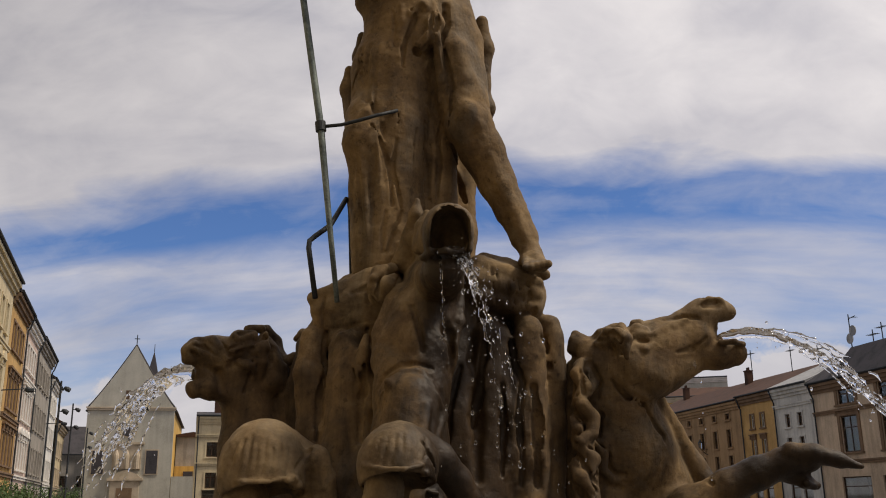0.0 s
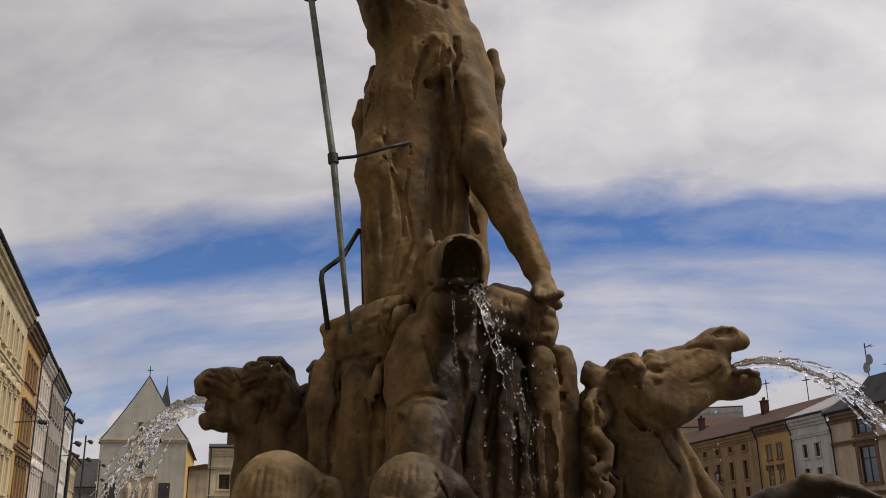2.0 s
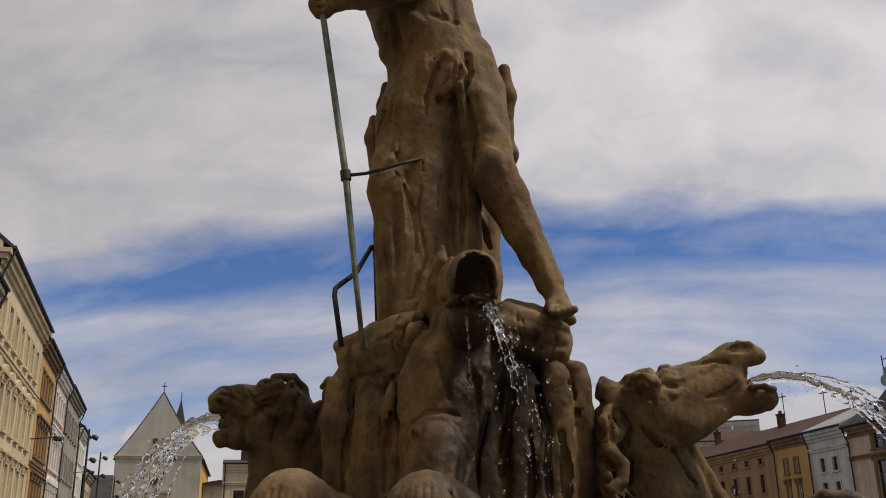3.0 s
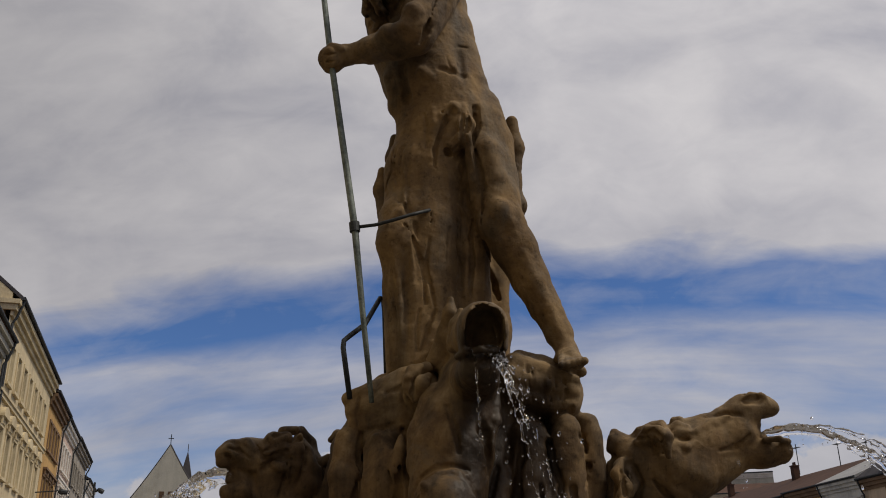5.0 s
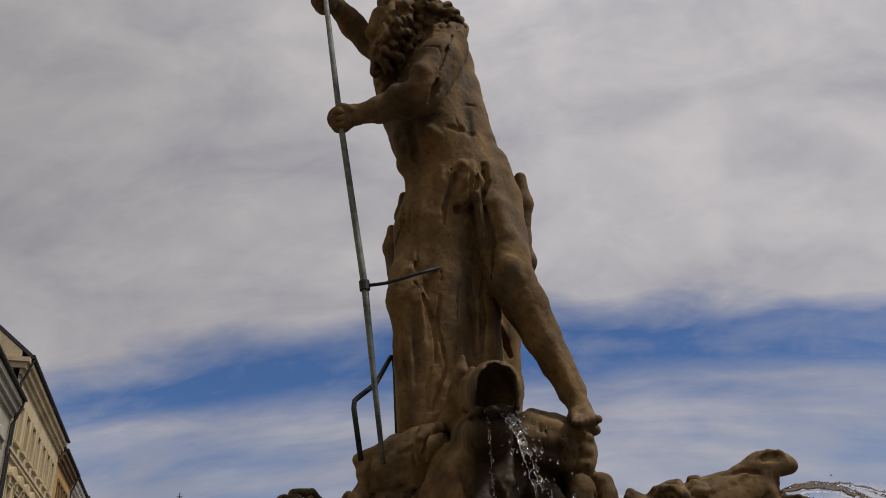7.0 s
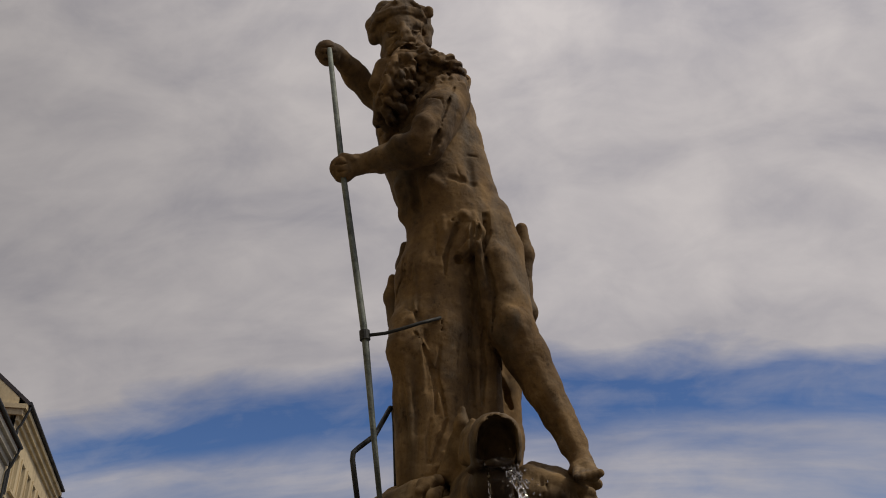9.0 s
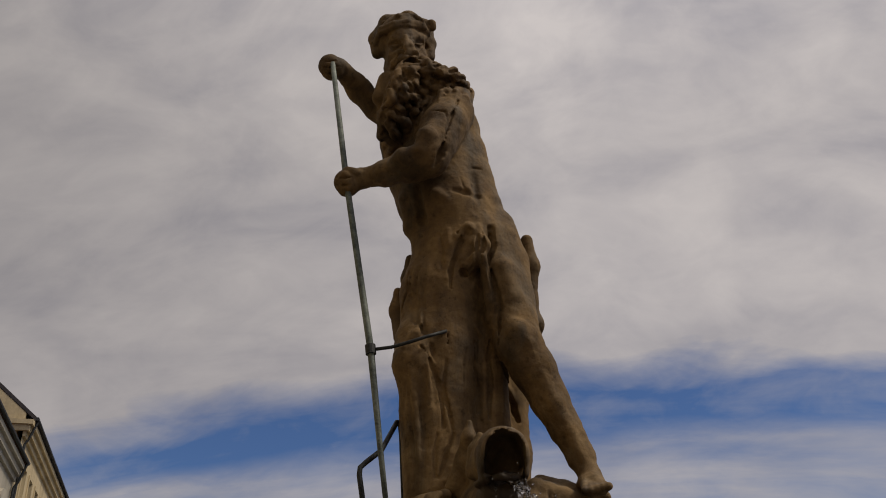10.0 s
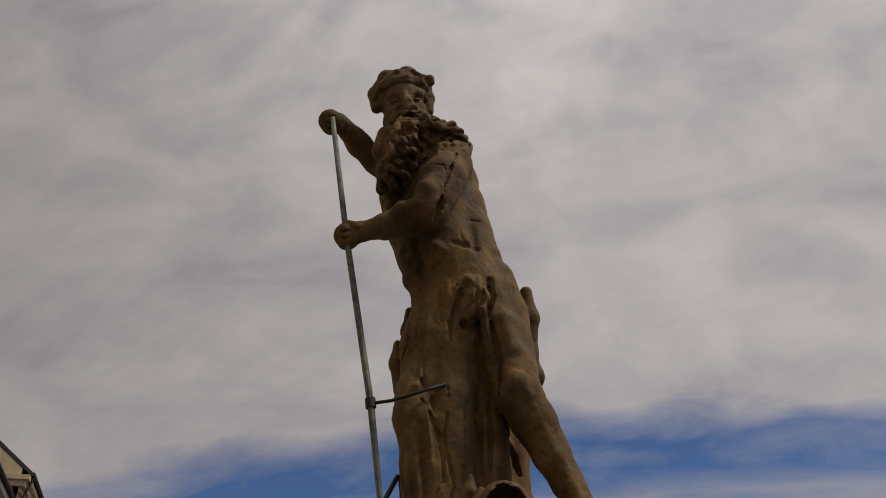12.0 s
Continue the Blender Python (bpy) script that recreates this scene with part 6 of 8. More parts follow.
    c.path([(-0.085, 4.326, 3.53, 0.0069), (-0.088, 4.358, 3.402, 0.0114), (-0.078, 4.386, 3.306, 0.0113), (-0.088, 4.388, 3.17, 0.0067)], 0.006, True)
    c.path([(0.079, 4.424, 3.448, 0.0313), (0.056, 4.513, 3.358, 0.0316), (0.084, 4.631, 3.285, 0.0321), (0.116, 4.642, 3.195, 0.0192)], 0.006, True)
    c.path([(-0.219, 4.238, 3.539, 0.0073), (-0.222, 4.244, 3.492, 0.0073)], 0.006, True)
    c.path([(-0.351, 4.201, 3.469, 0.0072), (-0.307, 4.222, 3.385, 0.012), (-0.274, 4.261, 3.297, 0.012), (-0.256, 4.272, 3.198, 0.0119), (-0.254, 4.279, 3.067, 0.0071)], 0.006, True)
    c.path([(-0.225, 4.248, 3.411, 0.0061), (-0.25, 4.266, 3.263, 0.0101), (-0.219, 4.28, 3.133, 0.0101), (-0.207, 4.288, 3.053, 0.006)], 0.006, True)
    c.path([(-0.281, 4.276, 3.034, 0.006), (-0.299, 4.281, 2.937, 0.0099), (-0.296, 4.283, 2.824, 0.0059)], 0.006, True)
    c.path([(-0.15, 4.319, 3.07, 0.0086), (-0.151, 4.313, 2.992, 0.0143), (-0.181, 4.285, 2.886, 0.0141), (-0.249, 4.276, 2.805, 0.0084)], 0.008)
    c.path([(-0.204, 4.29, 3.036, 0.0076), (-0.25, 4.285, 2.919, 0.0126), (-0.279, 4.283, 2.822, 0.0075)], 0.006, True)
    c.path([(-0.122, 4.288, 3.479, 0.0051), (-0.14, 4.291, 3.393, 0.0084), (-0.148, 4.299, 3.276, 0.005)], 0.006, True)
    c.path([(-0.417, 4.316, 3.957, 0.0059), (-0.423, 4.296, 3.827, 0.0097), (-0.472, 4.395, 3.729, 0.0059)], 0.006, True)
    c.path([(-0.115, 4.147, 4.953, 0.0062), (-0.15, 4.079, 4.803, 0.0101), (-0.183, 4.043, 4.671, 0.0099), (-0.211, 4.037, 4.571, 0.0098), (-0.245, 4.056, 4.501, 0.0058)], 0.006, True)
    c.path([(-0.261, 4.075, 4.829, 0.0046), (-0.189, 4.062, 4.814, 0.0076), (-0.173, 4.052, 4.735, 0.0045)], 0.006, True)
    c.path([(-0.33, 4.203, 4.987, 0.0063), (-0.373, 4.226, 4.898, 0.0105), (-0.405, 4.248, 4.807, 0.0104), (-0.455, 4.279, 4.737, 0.0104), (-0.534, 4.365, 4.75, 0.0063)], 0.006, True)
    c.path([(-0.103, 4.279, 4.556, 0.0036), (-0.047, 4.316, 4.595, 0.006), (-0.003, 4.34, 4.598, 0.0036)], 0.006, True)
    c.path([(-0.121, 4.257, 4.492, 0.0067), (-0.102, 4.252, 4.417, 0.0066)], 0.006, True)
    c.path([(-0.533, 4.274, 5.513, 0.0184), (-0.497, 4.243, 5.489, 0.0305), (-0.464, 4.241, 5.477, 0.0183)], 0.006, True)
    c.path([(-0.365, 4.241, 5.482, 0.0172), (-0.339, 4.272, 5.512, 0.0289), (-0.317, 4.325, 5.552, 0.0175)], 0.006, True)
    c.path([(-0.52, 4.267, 5.499, 0.0049), (-0.494, 4.26, 5.484, 0.0082), (-0.47, 4.249, 5.48, 0.0049)], 0.008)
    c.path([(-0.364, 4.255, 5.491, 0.0049), (-0.346, 4.287, 5.508, 0.0082), (-0.325, 4.319, 5.542, 0.005)], 0.008)
    c.path([(-0.422, 4.23, 5.53, 0.0127), (-0.413, 4.204, 5.418, 0.0209), (-0.399, 4.195, 5.357, 0.0124)], 0.008)
    c.path([(-0.566, 4.321, 5.585, 0.007), (-0.501, 4.249, 5.549, 0.0115), (-0.444, 4.228, 5.512, 0.0069)], 0.008)
    c.path([(-0.394, 4.234, 5.519, 0.0069), (-0.347, 4.272, 5.565, 0.0115), (-0.303, 4.391, 5.653, 0.0071)], 0.008)
    c.path([(-0.46, 4.243, 5.408, 0.0074), (-0.493, 4.26, 5.36, 0.0074)], 0.006, True)
    c.path([(-0.43, 4.176, 5.284, 0.0125), (-0.392, 4.215, 5.319, 0.021), (-0.353, 4.191, 5.301, 0.0125)], 0.006, True)
    c.path([(-0.659, 4.41, 5.652, 0.0092), (-0.589, 4.291, 5.625, 0.015), (-0.501, 4.241, 5.62, 0.0149), (-0.406, 4.243, 5.627, 0.0149), (-0.309, 4.308, 5.657, 0.0151)], 0.008)
    c.path([(-0.919, 4.211, 5.309, 0.005), (-0.873, 4.205, 5.298, 0.0083), (-0.829, 4.213, 5.315, 0.005)], 0.006, True)
    c.path([(-0.931, 4.247, 5.297, 0.005), (-0.879, 4.23, 5.277, 0.0083), (-0.844, 4.232, 5.281, 0.005)], 0.006, True)
    c.path([(-0.906, 4.196, 5.34, 0.005), (-0.866, 4.196, 5.338, 0.0083), (-0.826, 4.209, 5.355, 0.005)], 0.006, True)
    c.path([(-0.801, 4.163, 4.472, 0.0045), (-0.759, 4.147, 4.462, 0.0074), (-0.719, 4.154, 4.471, 0.0045)], 0.006, True)
    c.path([(-0.806, 4.184, 4.447, 0.0045), (-0.761, 4.163, 4.426, 0.0074), (-0.723, 4.163, 4.427, 0.0045)], 0.006, True)
    c.path([(-0.797, 4.198, 4.415, 0.0045), (-0.756, 4.187, 4.4, 0.0074), (-0.724, 4.189, 4.405, 0.0045)], 0.006, True)
    c.rough(0.08, 0.003, 1)
    c.rough(0.03, 0.0018, 2)
    c.rough(0.015, 0.0014, 3)
    ob = new("neptune_statue", c.mesh("neptune_statue"))
    ob.data.materials.append(STONE)
    return tagged(ob, "weathered ochre sandstone statue of a bearded sea god leaning forward", "statue")


def rock_pedestal():
    c = Clay((-1.0, 3.9, 0.0), (0.8, 5.5, 3.05), 0.009)
    # core, shoulders and ledge
    c.path([(-0.034, 4.78, 2.448, 0.497), (-0.031, 4.78, 2.003, 0.558), (-0.037, 4.78, 1.471, 0.598)], 0.1)
    c.path([(-0.062, 4.78, 1.337, 0.565), (-0.069, 4.78, 0.694, 0.653), (-0.075, 4.78, 0.098, 0.681)], 0.1)
    c.path([(-0.557, 4.52, 2.58, 0.092), (-0.481, 4.52, 2.538, 0.115), (-0.36, 4.5, 2.585, 0.132), (-0.073, 4.55, 2.644, 0.174), (0.245, 4.5, 2.664, 0.127), (0.399, 4.46, 2.647, 0.103)], 0.05)
    c.path([(-0.525, 4.46, 2.473, 0.096), (-0.412, 4.46, 2.428, 0.124), (-0.187, 4.46, 2.397, 0.169)], 0.06)
    c.path([(0.27, 4.48, 2.595, 0.097), (0.41, 4.45, 2.587, 0.079)], 0.05)
    c.path([(-0.653, 4.42, 2.627, 0.023), (-0.584, 4.45, 2.636, 0.04), (-0.485, 4.45, 2.699, 0.04), (-0.367, 4.4, 2.749, 0.034), (-0.265, 4.35, 2.764, 0.034)], 0.03)
    c.path([(0.206, 4.44, 2.822, 0.04), (0.315, 4.42, 2.774, 0.046), (0.429, 4.4, 2.738, 0.042), (0.505, 4.38, 2.726, 0.025)], 0.03)
    c.path([(-0.644, 4.36, 2.617, 0.031), (-0.515, 4.34, 2.656, 0.039), (-0.373, 4.3, 2.71, 0.036), (-0.259, 4.26, 2.718, 0.036)], 0.014)
    c.path([(-0.61, 4.36, 2.559, 0.036), (-0.486, 4.34, 2.576, 0.047), (-0.344, 4.3, 2.633, 0.05), (-0.232, 4.26, 2.634, 0.049)], 0.014)
    c.path([(-0.586, 4.36, 2.492, 0.041), (-0.458, 4.35, 2.51, 0.05), (-0.303, 4.3, 2.543, 0.055)], 0.014)
    c.path([(-0.571, 4.38, 2.428, 0.042), (-0.403, 4.36, 2.439, 0.055)], 0.014)
    c.path([(0.179, 4.36, 2.789, 0.037), (0.321, 4.33, 2.71, 0.039), (0.466, 4.34, 2.676, 0.031)], 0.014)
    c.path([(0.176, 4.34, 2.698, 0.047), (0.332, 4.32, 2.639, 0.047), (0.449, 4.34, 2.619, 0.036)], 0.014)
    c.path([(0.169, 4.34, 2.606, 0.05), (0.316, 4.33, 2.563, 0.047), (0.434, 4.35, 2.557, 0.036)], 0.014)
    # weathered runs down the slab face
    c.path([(-0.539, 4.313, 2.628, 0.004), (-0.526, 4.316, 2.544, 0.013), (-0.531, 4.323, 2.439, 0.004)], 0.0112, True)
    c.path([(-0.431, 4.286, 2.662, 0.004), (-0.425, 4.293, 2.565, 0.013), (-0.415, 4.313, 2.458, 0.004)], 0.0112, True)
    c.path([(-0.37, 4.27, 2.672, 0.01), (-0.375, 4.279, 2.562, 0.013)], 0.0112, True)
    c.path([(-0.497, 4.293, 2.594, 0.01), (-0.48, 4.302, 2.479, 0.01)], 0.0112, True)
    c.path([(0.242, 4.3, 2.715, 0.004), (0.25, 4.293, 2.612, 0.013), (0.238, 4.313, 2.538, 0.004)], 0.0112, True)
    c.path([(0.311, 4.279, 2.67, 0.01), (0.313, 4.279, 2.563, 0.013)], 0.0112, True)
    c.path([(0.379, 4.3, 2.668, 0.004), (0.387, 4.302, 2.584, 0.013), (0.374, 4.313, 2.525, 0.004)], 0.0112, True)
    c.path([(0.205, 4.316, 2.76, 0.01), (0.211, 4.293, 2.612, 0.013)], 0.0112, True)
    c.path([(0.429, 4.316, 2.657, 0.01), (0.419, 4.316, 2.544, 0.01)], 0.0112, True)
    c.path([(-0.245, 4.2, 2.72, 0.032), (-0.302, 4.16, 2.688, 0.035), (-0.328, 4.16, 2.623, 0.035), (-0.29, 4.16, 2.568, 0.029)], 0.015)
    c.path([(-0.233, 4.14, 2.666, 0.021), (-0.261, 4.12, 2.64, 0.021), (-0.257, 4.13, 2.609, 0.019)], 0.01)
    c.path([(-0.665, 4.5, 2.41, 0.051), (-0.661, 4.48, 2.154, 0.061), (-0.632, 4.45, 1.619, 0.064), (-0.608, 4.4, 1.126, 0.087)], 0.06)
    c.path([(-0.497, 4.38, 2.304, 0.066), (-0.51, 4.34, 2.083, 0.075), (-0.502, 4.3, 1.619, 0.088), (-0.476, 4.25, 1.028, 0.103)], 0.06)
    c.path([(-0.369, 4.3, 2.291, 0.07), (-0.367, 4.24, 2.071, 0.068), (-0.378, 4.18, 1.618, 0.075)], 0.06)
    c.path([(0.397, 4.42, 2.298, 0.089), (0.41, 4.4, 1.969, 0.092), (0.378, 4.35, 1.606, 0.099)], 0.06)
    c.path([(0.522, 4.5, 2.308, 0.056), (0.522, 4.48, 1.974, 0.061), (0.495, 4.44, 1.604, 0.069), (0.473, 4.4, 0.994, 0.091)], 0.05)
    c.path([(0.202, 4.4, 2.298, 0.083), (0.192, 4.36, 1.969, 0.091), (0.154, 4.3, 1.61, 0.103)], 0.08)
    c.path([(-0.729, 4.62, 2.314, 0.052), (-0.762, 4.62, 2.171, 0.052), (-0.746, 4.6, 1.944, 0.056), (-0.733, 4.58, 1.619, 0.066)], 0.05)
    c.path([(-0.803, 4.85, 2.501, 0.018), (-0.764, 4.85, 2.532, 0.021), (-0.722, 4.8, 2.479, 0.027), (-0.72, 4.75, 2.362, 0.036)], 0.02)
    c.path([(-0.787, 4.7, 2.374, 0.035), (-0.845, 4.7, 2.351, 0.035), (-0.827, 4.7, 2.239, 0.041)], 0.02)
    c.path([(-0.586, 4.6, 2.514, 0.099), (-0.641, 4.6, 2.397, 0.11), (-0.677, 4.62, 2.198, 0.115), (-0.684, 4.6, 1.834, 0.123)], 0.04)
    c.path([(-0.543, 4.6, 2.572, 0.117), (-0.426, 4.62, 2.456, 0.175)], 0.05)
    c.path([(0.334, 4.6, 2.56, 0.129), (0.446, 4.58, 2.466, 0.116)], 0.05)
    c.path([(0.47, 4.55, 2.431, 0.075), (0.496, 4.56, 2.203, 0.091), (0.489, 4.55, 1.87, 0.094)], 0.04)
    # hanging lobes
    c.egg((0.39, 4.32, 2.332), (0.081, 0.054, 0.174), 0.03, False, (0, 14, 0))
    c.egg((0.53, 4.46, 2.33), (0.067, 0.062, 0.196), 0.03, False, (0, 5, 0))
    c.egg((-0.661, 4.38, 2.279), (0.052, 0.044, 0.181), 0.05, False, (0, -3, 0))
    c.egg((-0.463, 4.24, 2.151), (0.053, 0.042, 0.206), 0.05, False, (0, 6, 0))
    c.egg((-0.386, 4.2, 2.25), (0.032, 0.037, 0.158), 0.02, False, (0, 8, 0))
    c.egg((-0.573, 4.34, 2.031), (0.04, 0.037, 0.214), 0.05, False, (0, 2, 0))
    c.egg((-0.508, 4.2, 1.742), (0.066, 0.046, 0.254), 0.03, False, (0, 0, 0))
    c.path([(-0.444, 4.24, 1.944, 0.062), (-0.442, 4.2, 1.766, 0.066), (-0.437, 4.18, 1.571, 0.075)], 0.03)
    c.path([(-0.572, 4.3, 1.949, 0.069), (-0.55, 4.28, 1.794, 0.078), (-0.527, 4.25, 1.619, 0.087)], 0.03)
    c.egg((0.439, 4.3, 1.936), (0.037, 0.037, 0.237), 0.05, False, (0, -3, 0))
    c.egg((0.326, 4.3, 1.963), (0.048, 0.037, 0.211), 0.05, False, (0, 4, 0))
    c.egg((0.213, 4.3, 2.069), (0.053, 0.043, 0.293), 0.05, False, (0, -2, 0))
    # cracks and hollows
    c.path([(-0.573, 4.364, 2.386, 0.01), (-0.549, 4.293, 2.185, 0.022), (-0.525, 4.175, 1.966, 0.011)], 0.0175, True)
    c.path([(-0.574, 4.372, 2.387, 0.006), (-0.551, 4.311, 2.187, 0.014), (-0.526, 4.184, 1.966, 0.007)], 0.0122, True)
    c.path([(-0.415, 4.313, 2.403, 0.007), (-0.415, 4.178, 2.169, 0.019), (-0.405, 4.161, 1.963, 0.01)], 0.014, True)
    c.path([(-0.415, 4.319, 2.404, 0.004), (-0.416, 4.193, 2.171, 0.011), (-0.406, 4.169, 1.963, 0.006)], 0.0098, True)
    c.path([(-0.615, 4.36, 2.303, 0.006), (-0.607, 4.304, 2.081, 0.016), (-0.584, 4.208, 1.868, 0.008)], 0.014, True)
    c.path([(-0.615, 4.365, 2.304, 0.004), (-0.609, 4.317, 2.082, 0.01), (-0.584, 4.215, 1.868, 0.005)], 0.0098, True)
    c.path([(0.466, 4.291, 2.414, 0.007), (0.487, 4.396, 2.266, 0.02), (0.479, 4.35, 2.071, 0.019), (0.469, 4.268, 1.806, 0.008)], 0.014, True)
    c.path([(0.467, 4.297, 2.415, 0.004), (0.489, 4.412, 2.268, 0.012), (0.481, 4.366, 2.072, 0.012), (0.47, 4.275, 1.806, 0.005)], 0.0098, True)
    c.path([(0.305, 4.405, 2.408, 0.012), (0.275, 4.292, 2.2, 0.032), (0.272, 4.255, 2.012, 0.031), (0.26, 4.253, 1.783, 0.014)], 0.021, True)
    c.path([(0.306, 4.415, 2.41, 0.007), (0.277, 4.318, 2.203, 0.019), (0.274, 4.281, 2.014, 0.019), (0.26, 4.264, 1.783, 0.008)], 0.0147, True)
    c.path([(0.166, 4.321, 2.507, 0.012), (0.148, 4.266, 2.279, 0.032), (0.145, 4.22, 2.011, 0.031), (0.143, 4.196, 1.733, 0.014)], 0.028, True)
    c.path([(0.166, 4.331, 2.509, 0.007), (0.149, 4.291, 2.282, 0.019), (0.146, 4.245, 2.013, 0.019), (0.143, 4.208, 1.733, 0.008)], 0.0196, True)
    # fuller masses
    c.path([(-0.639, 4.36, 2.418, 0.061), (-0.646, 4.36, 2.244, 0.08), (-0.626, 4.36, 1.994, 0.082), (-0.616, 4.36, 1.727, 0.086)], 0.015)
    c.path([(-0.465, 4.33, 2.373, 0.082), (-0.469, 4.28, 2.178, 0.087), (-0.474, 4.24, 1.915, 0.093), (-0.477, 4.22, 1.715, 0.095)], 0.015)
    c.path([(0.38, 4.36, 2.465, 0.053), (0.405, 4.36, 2.339, 0.084), (0.412, 4.36, 2.193, 0.083), (0.405, 4.36, 1.705, 0.07)], 0.015)
    c.path([(0.519, 4.48, 2.486, 0.057), (0.54, 4.48, 2.281, 0.062), (0.524, 4.48, 1.705, 0.052)], 0.015)
    c.path([(0.227, 4.36, 2.397, 0.11), (0.222, 4.36, 2.089, 0.115), (0.2, 4.36, 1.708, 0.121)], 0.02)
    c.path([(0.08, 4.32, 2.193, 0.072), (0.059, 4.32, 1.709, 0.095)], 0.02)
    c.path([(-0.575, 4.40, 2.56, 0.08), (-0.45, 4.385, 2.58, 0.11), (-0.30, 4.33, 2.63, 0.12)], 0.04)
    c.path([(-0.52, 4.43, 2.46, 0.10), (-0.36, 4.39, 2.49, 0.12)], 0.05)
    c.path([(0.18, 4.43, 2.705, 0.125), (0.31, 4.415, 2.665, 0.112), (0.425, 4.41, 2.635, 0.085)], 0.04)
    c.path([(0.20, 4.43, 2.59, 0.125), (0.40, 4.42, 2.575, 0.085)], 0.05)
    # carved grooves and ridges
    c.path([(-0.57, 4.339, 2.439, 0.0108), (-0.591, 4.342, 2.311, 0.018), (-0.595, 4.306, 2.145, 0.0178), (-0.599, 4.248, 1.913, 0.0105)], 0.006, True)
    c.path([(-0.367, 4.287, 2.449, 0.0132), (-0.379, 4.179, 2.247, 0.0213), (-0.379, 4.2, 2.114, 0.0213), (-0.39, 4.164, 1.908, 0.0126)], 0.006, True)
    c.path([(-0.538, 4.239, 2.224, 0.0108), (-0.539, 4.304, 2.36, 0.0183), (-0.492, 4.27, 2.409, 0.0182), (-0.407, 4.283, 2.42, 0.0109)], 0.008)
    c.path([(-0.538, 4.321, 2.456, 0.0064), (-0.462, 4.292, 2.456, 0.0105), (-0.37, 4.264, 2.479, 0.0063)], 0.006, True)
    c.path([(-0.518, 4.206, 2.186, 0.0064), (-0.483, 4.203, 2.228, 0.0107), (-0.465, 4.211, 2.29, 0.0064)], 0.008)
    c.path([(-0.272, 4.151, 2.713, 0.0215), (-0.327, 4.133, 2.658, 0.0213), (-0.349, 4.239, 2.585, 0.0218), (-0.323, 4.242, 2.542, 0.013)], 0.008)
    c.path([(-0.26, 4.116, 2.626, 0.0387), (-0.26, 4.132, 2.604, 0.0389)], 0.008)
    c.path([(-0.299, 4.136, 2.651, 0.0067), (-0.308, 4.141, 2.588, 0.0112), (-0.296, 4.156, 2.548, 0.0067)], 0.006, True)
    c.path([(0.323, 4.387, 2.487, 0.0109), (0.32, 4.31, 2.365, 0.0178), (0.341, 4.296, 2.257, 0.0177), (0.37, 4.292, 2.176, 0.0106)], 0.006, True)
    c.path([(0.432, 4.335, 2.528, 0.0096), (0.501, 4.433, 2.401, 0.0162), (0.516, 4.421, 2.273, 0.0161), (0.477, 4.327, 2.162, 0.0094)], 0.006, True)
    c.path([(0.362, 4.292, 2.157, 0.0119), (0.341, 4.275, 2.007, 0.0197), (0.351, 4.275, 1.839, 0.0196), (0.344, 4.282, 1.712, 0.0118)], 0.006, True)
    c.path([(0.27, 4.264, 2.164, 0.013), (0.268, 4.272, 1.974, 0.0216), (0.252, 4.248, 1.755, 0.0129)], 0.006, True)
    c.path([(0.192, 4.266, 2.36, 0.0166), (0.168, 4.271, 2.166, 0.0276), (0.123, 4.258, 1.974, 0.0164)], 0.006, True)
    c.path([(0.076, 4.258, 2.254, 0.0099), (0.022, 4.215, 2.075, 0.0162), (0.009, 4.205, 1.906, 0.0097)], 0.006, True)
    c.path([(0.235, 4.305, 2.761, 0.0058), (0.243, 4.285, 2.623, 0.0095), (0.22, 4.32, 2.515, 0.0057)], 0.006, True)
    c.path([(0.334, 4.286, 2.716, 0.0057), (0.348, 4.283, 2.602, 0.0095), (0.329, 4.308, 2.518, 0.0057)], 0.006, True)
    c.path([(0.407, 4.307, 2.672, 0.0077), (0.416, 4.307, 2.599, 0.0127), (0.389, 4.309, 2.534, 0.0076)], 0.006, True)
    c.path([(0.384, 4.324, 2.511, 0.0083), (0.442, 4.328, 2.541, 0.0138)], 0.006, True)
    c.path([(-0.443, 4.259, 2.617, 0.0063), (-0.368, 4.238, 2.638, 0.0105), (-0.354, 4.245, 2.567, 0.0063)], 0.006, True)
    c.path([(-0.577, 4.318, 2.613, 0.0058), (-0.59, 4.322, 2.53, 0.0096), (-0.585, 4.329, 2.458, 0.0057)], 0.006, True)
    c.path([(0.248, 4.387, 2.822, 0.0052), (0.261, 4.277, 2.678, 0.0084), (0.25, 4.287, 2.558, 0.005)], 0.006, True)
    c.path([(0.373, 4.293, 2.68, 0.0085), (0.36, 4.289, 2.557, 0.0051)], 0.006, True)
    c.path([(0.42, 4.291, 2.156, 0.0155), (0.432, 4.286, 2.006, 0.0256), (0.426, 4.281, 1.835, 0.0256), (0.418, 4.283, 1.712, 0.0153)], 0.006, True)
    c.rough(0.13, 0.006, 11)
    c.rough(0.045, 0.0032, 12)
    c.rough(0.024, 0.002, 13)
    ob = new("fountain_rock", c.mesh("fountain_rock"))
    ob.data.materials.append(STONE)
    return tagged(ob, "rugged brown wet sandstone rock pedestal with hanging folds", "rock")


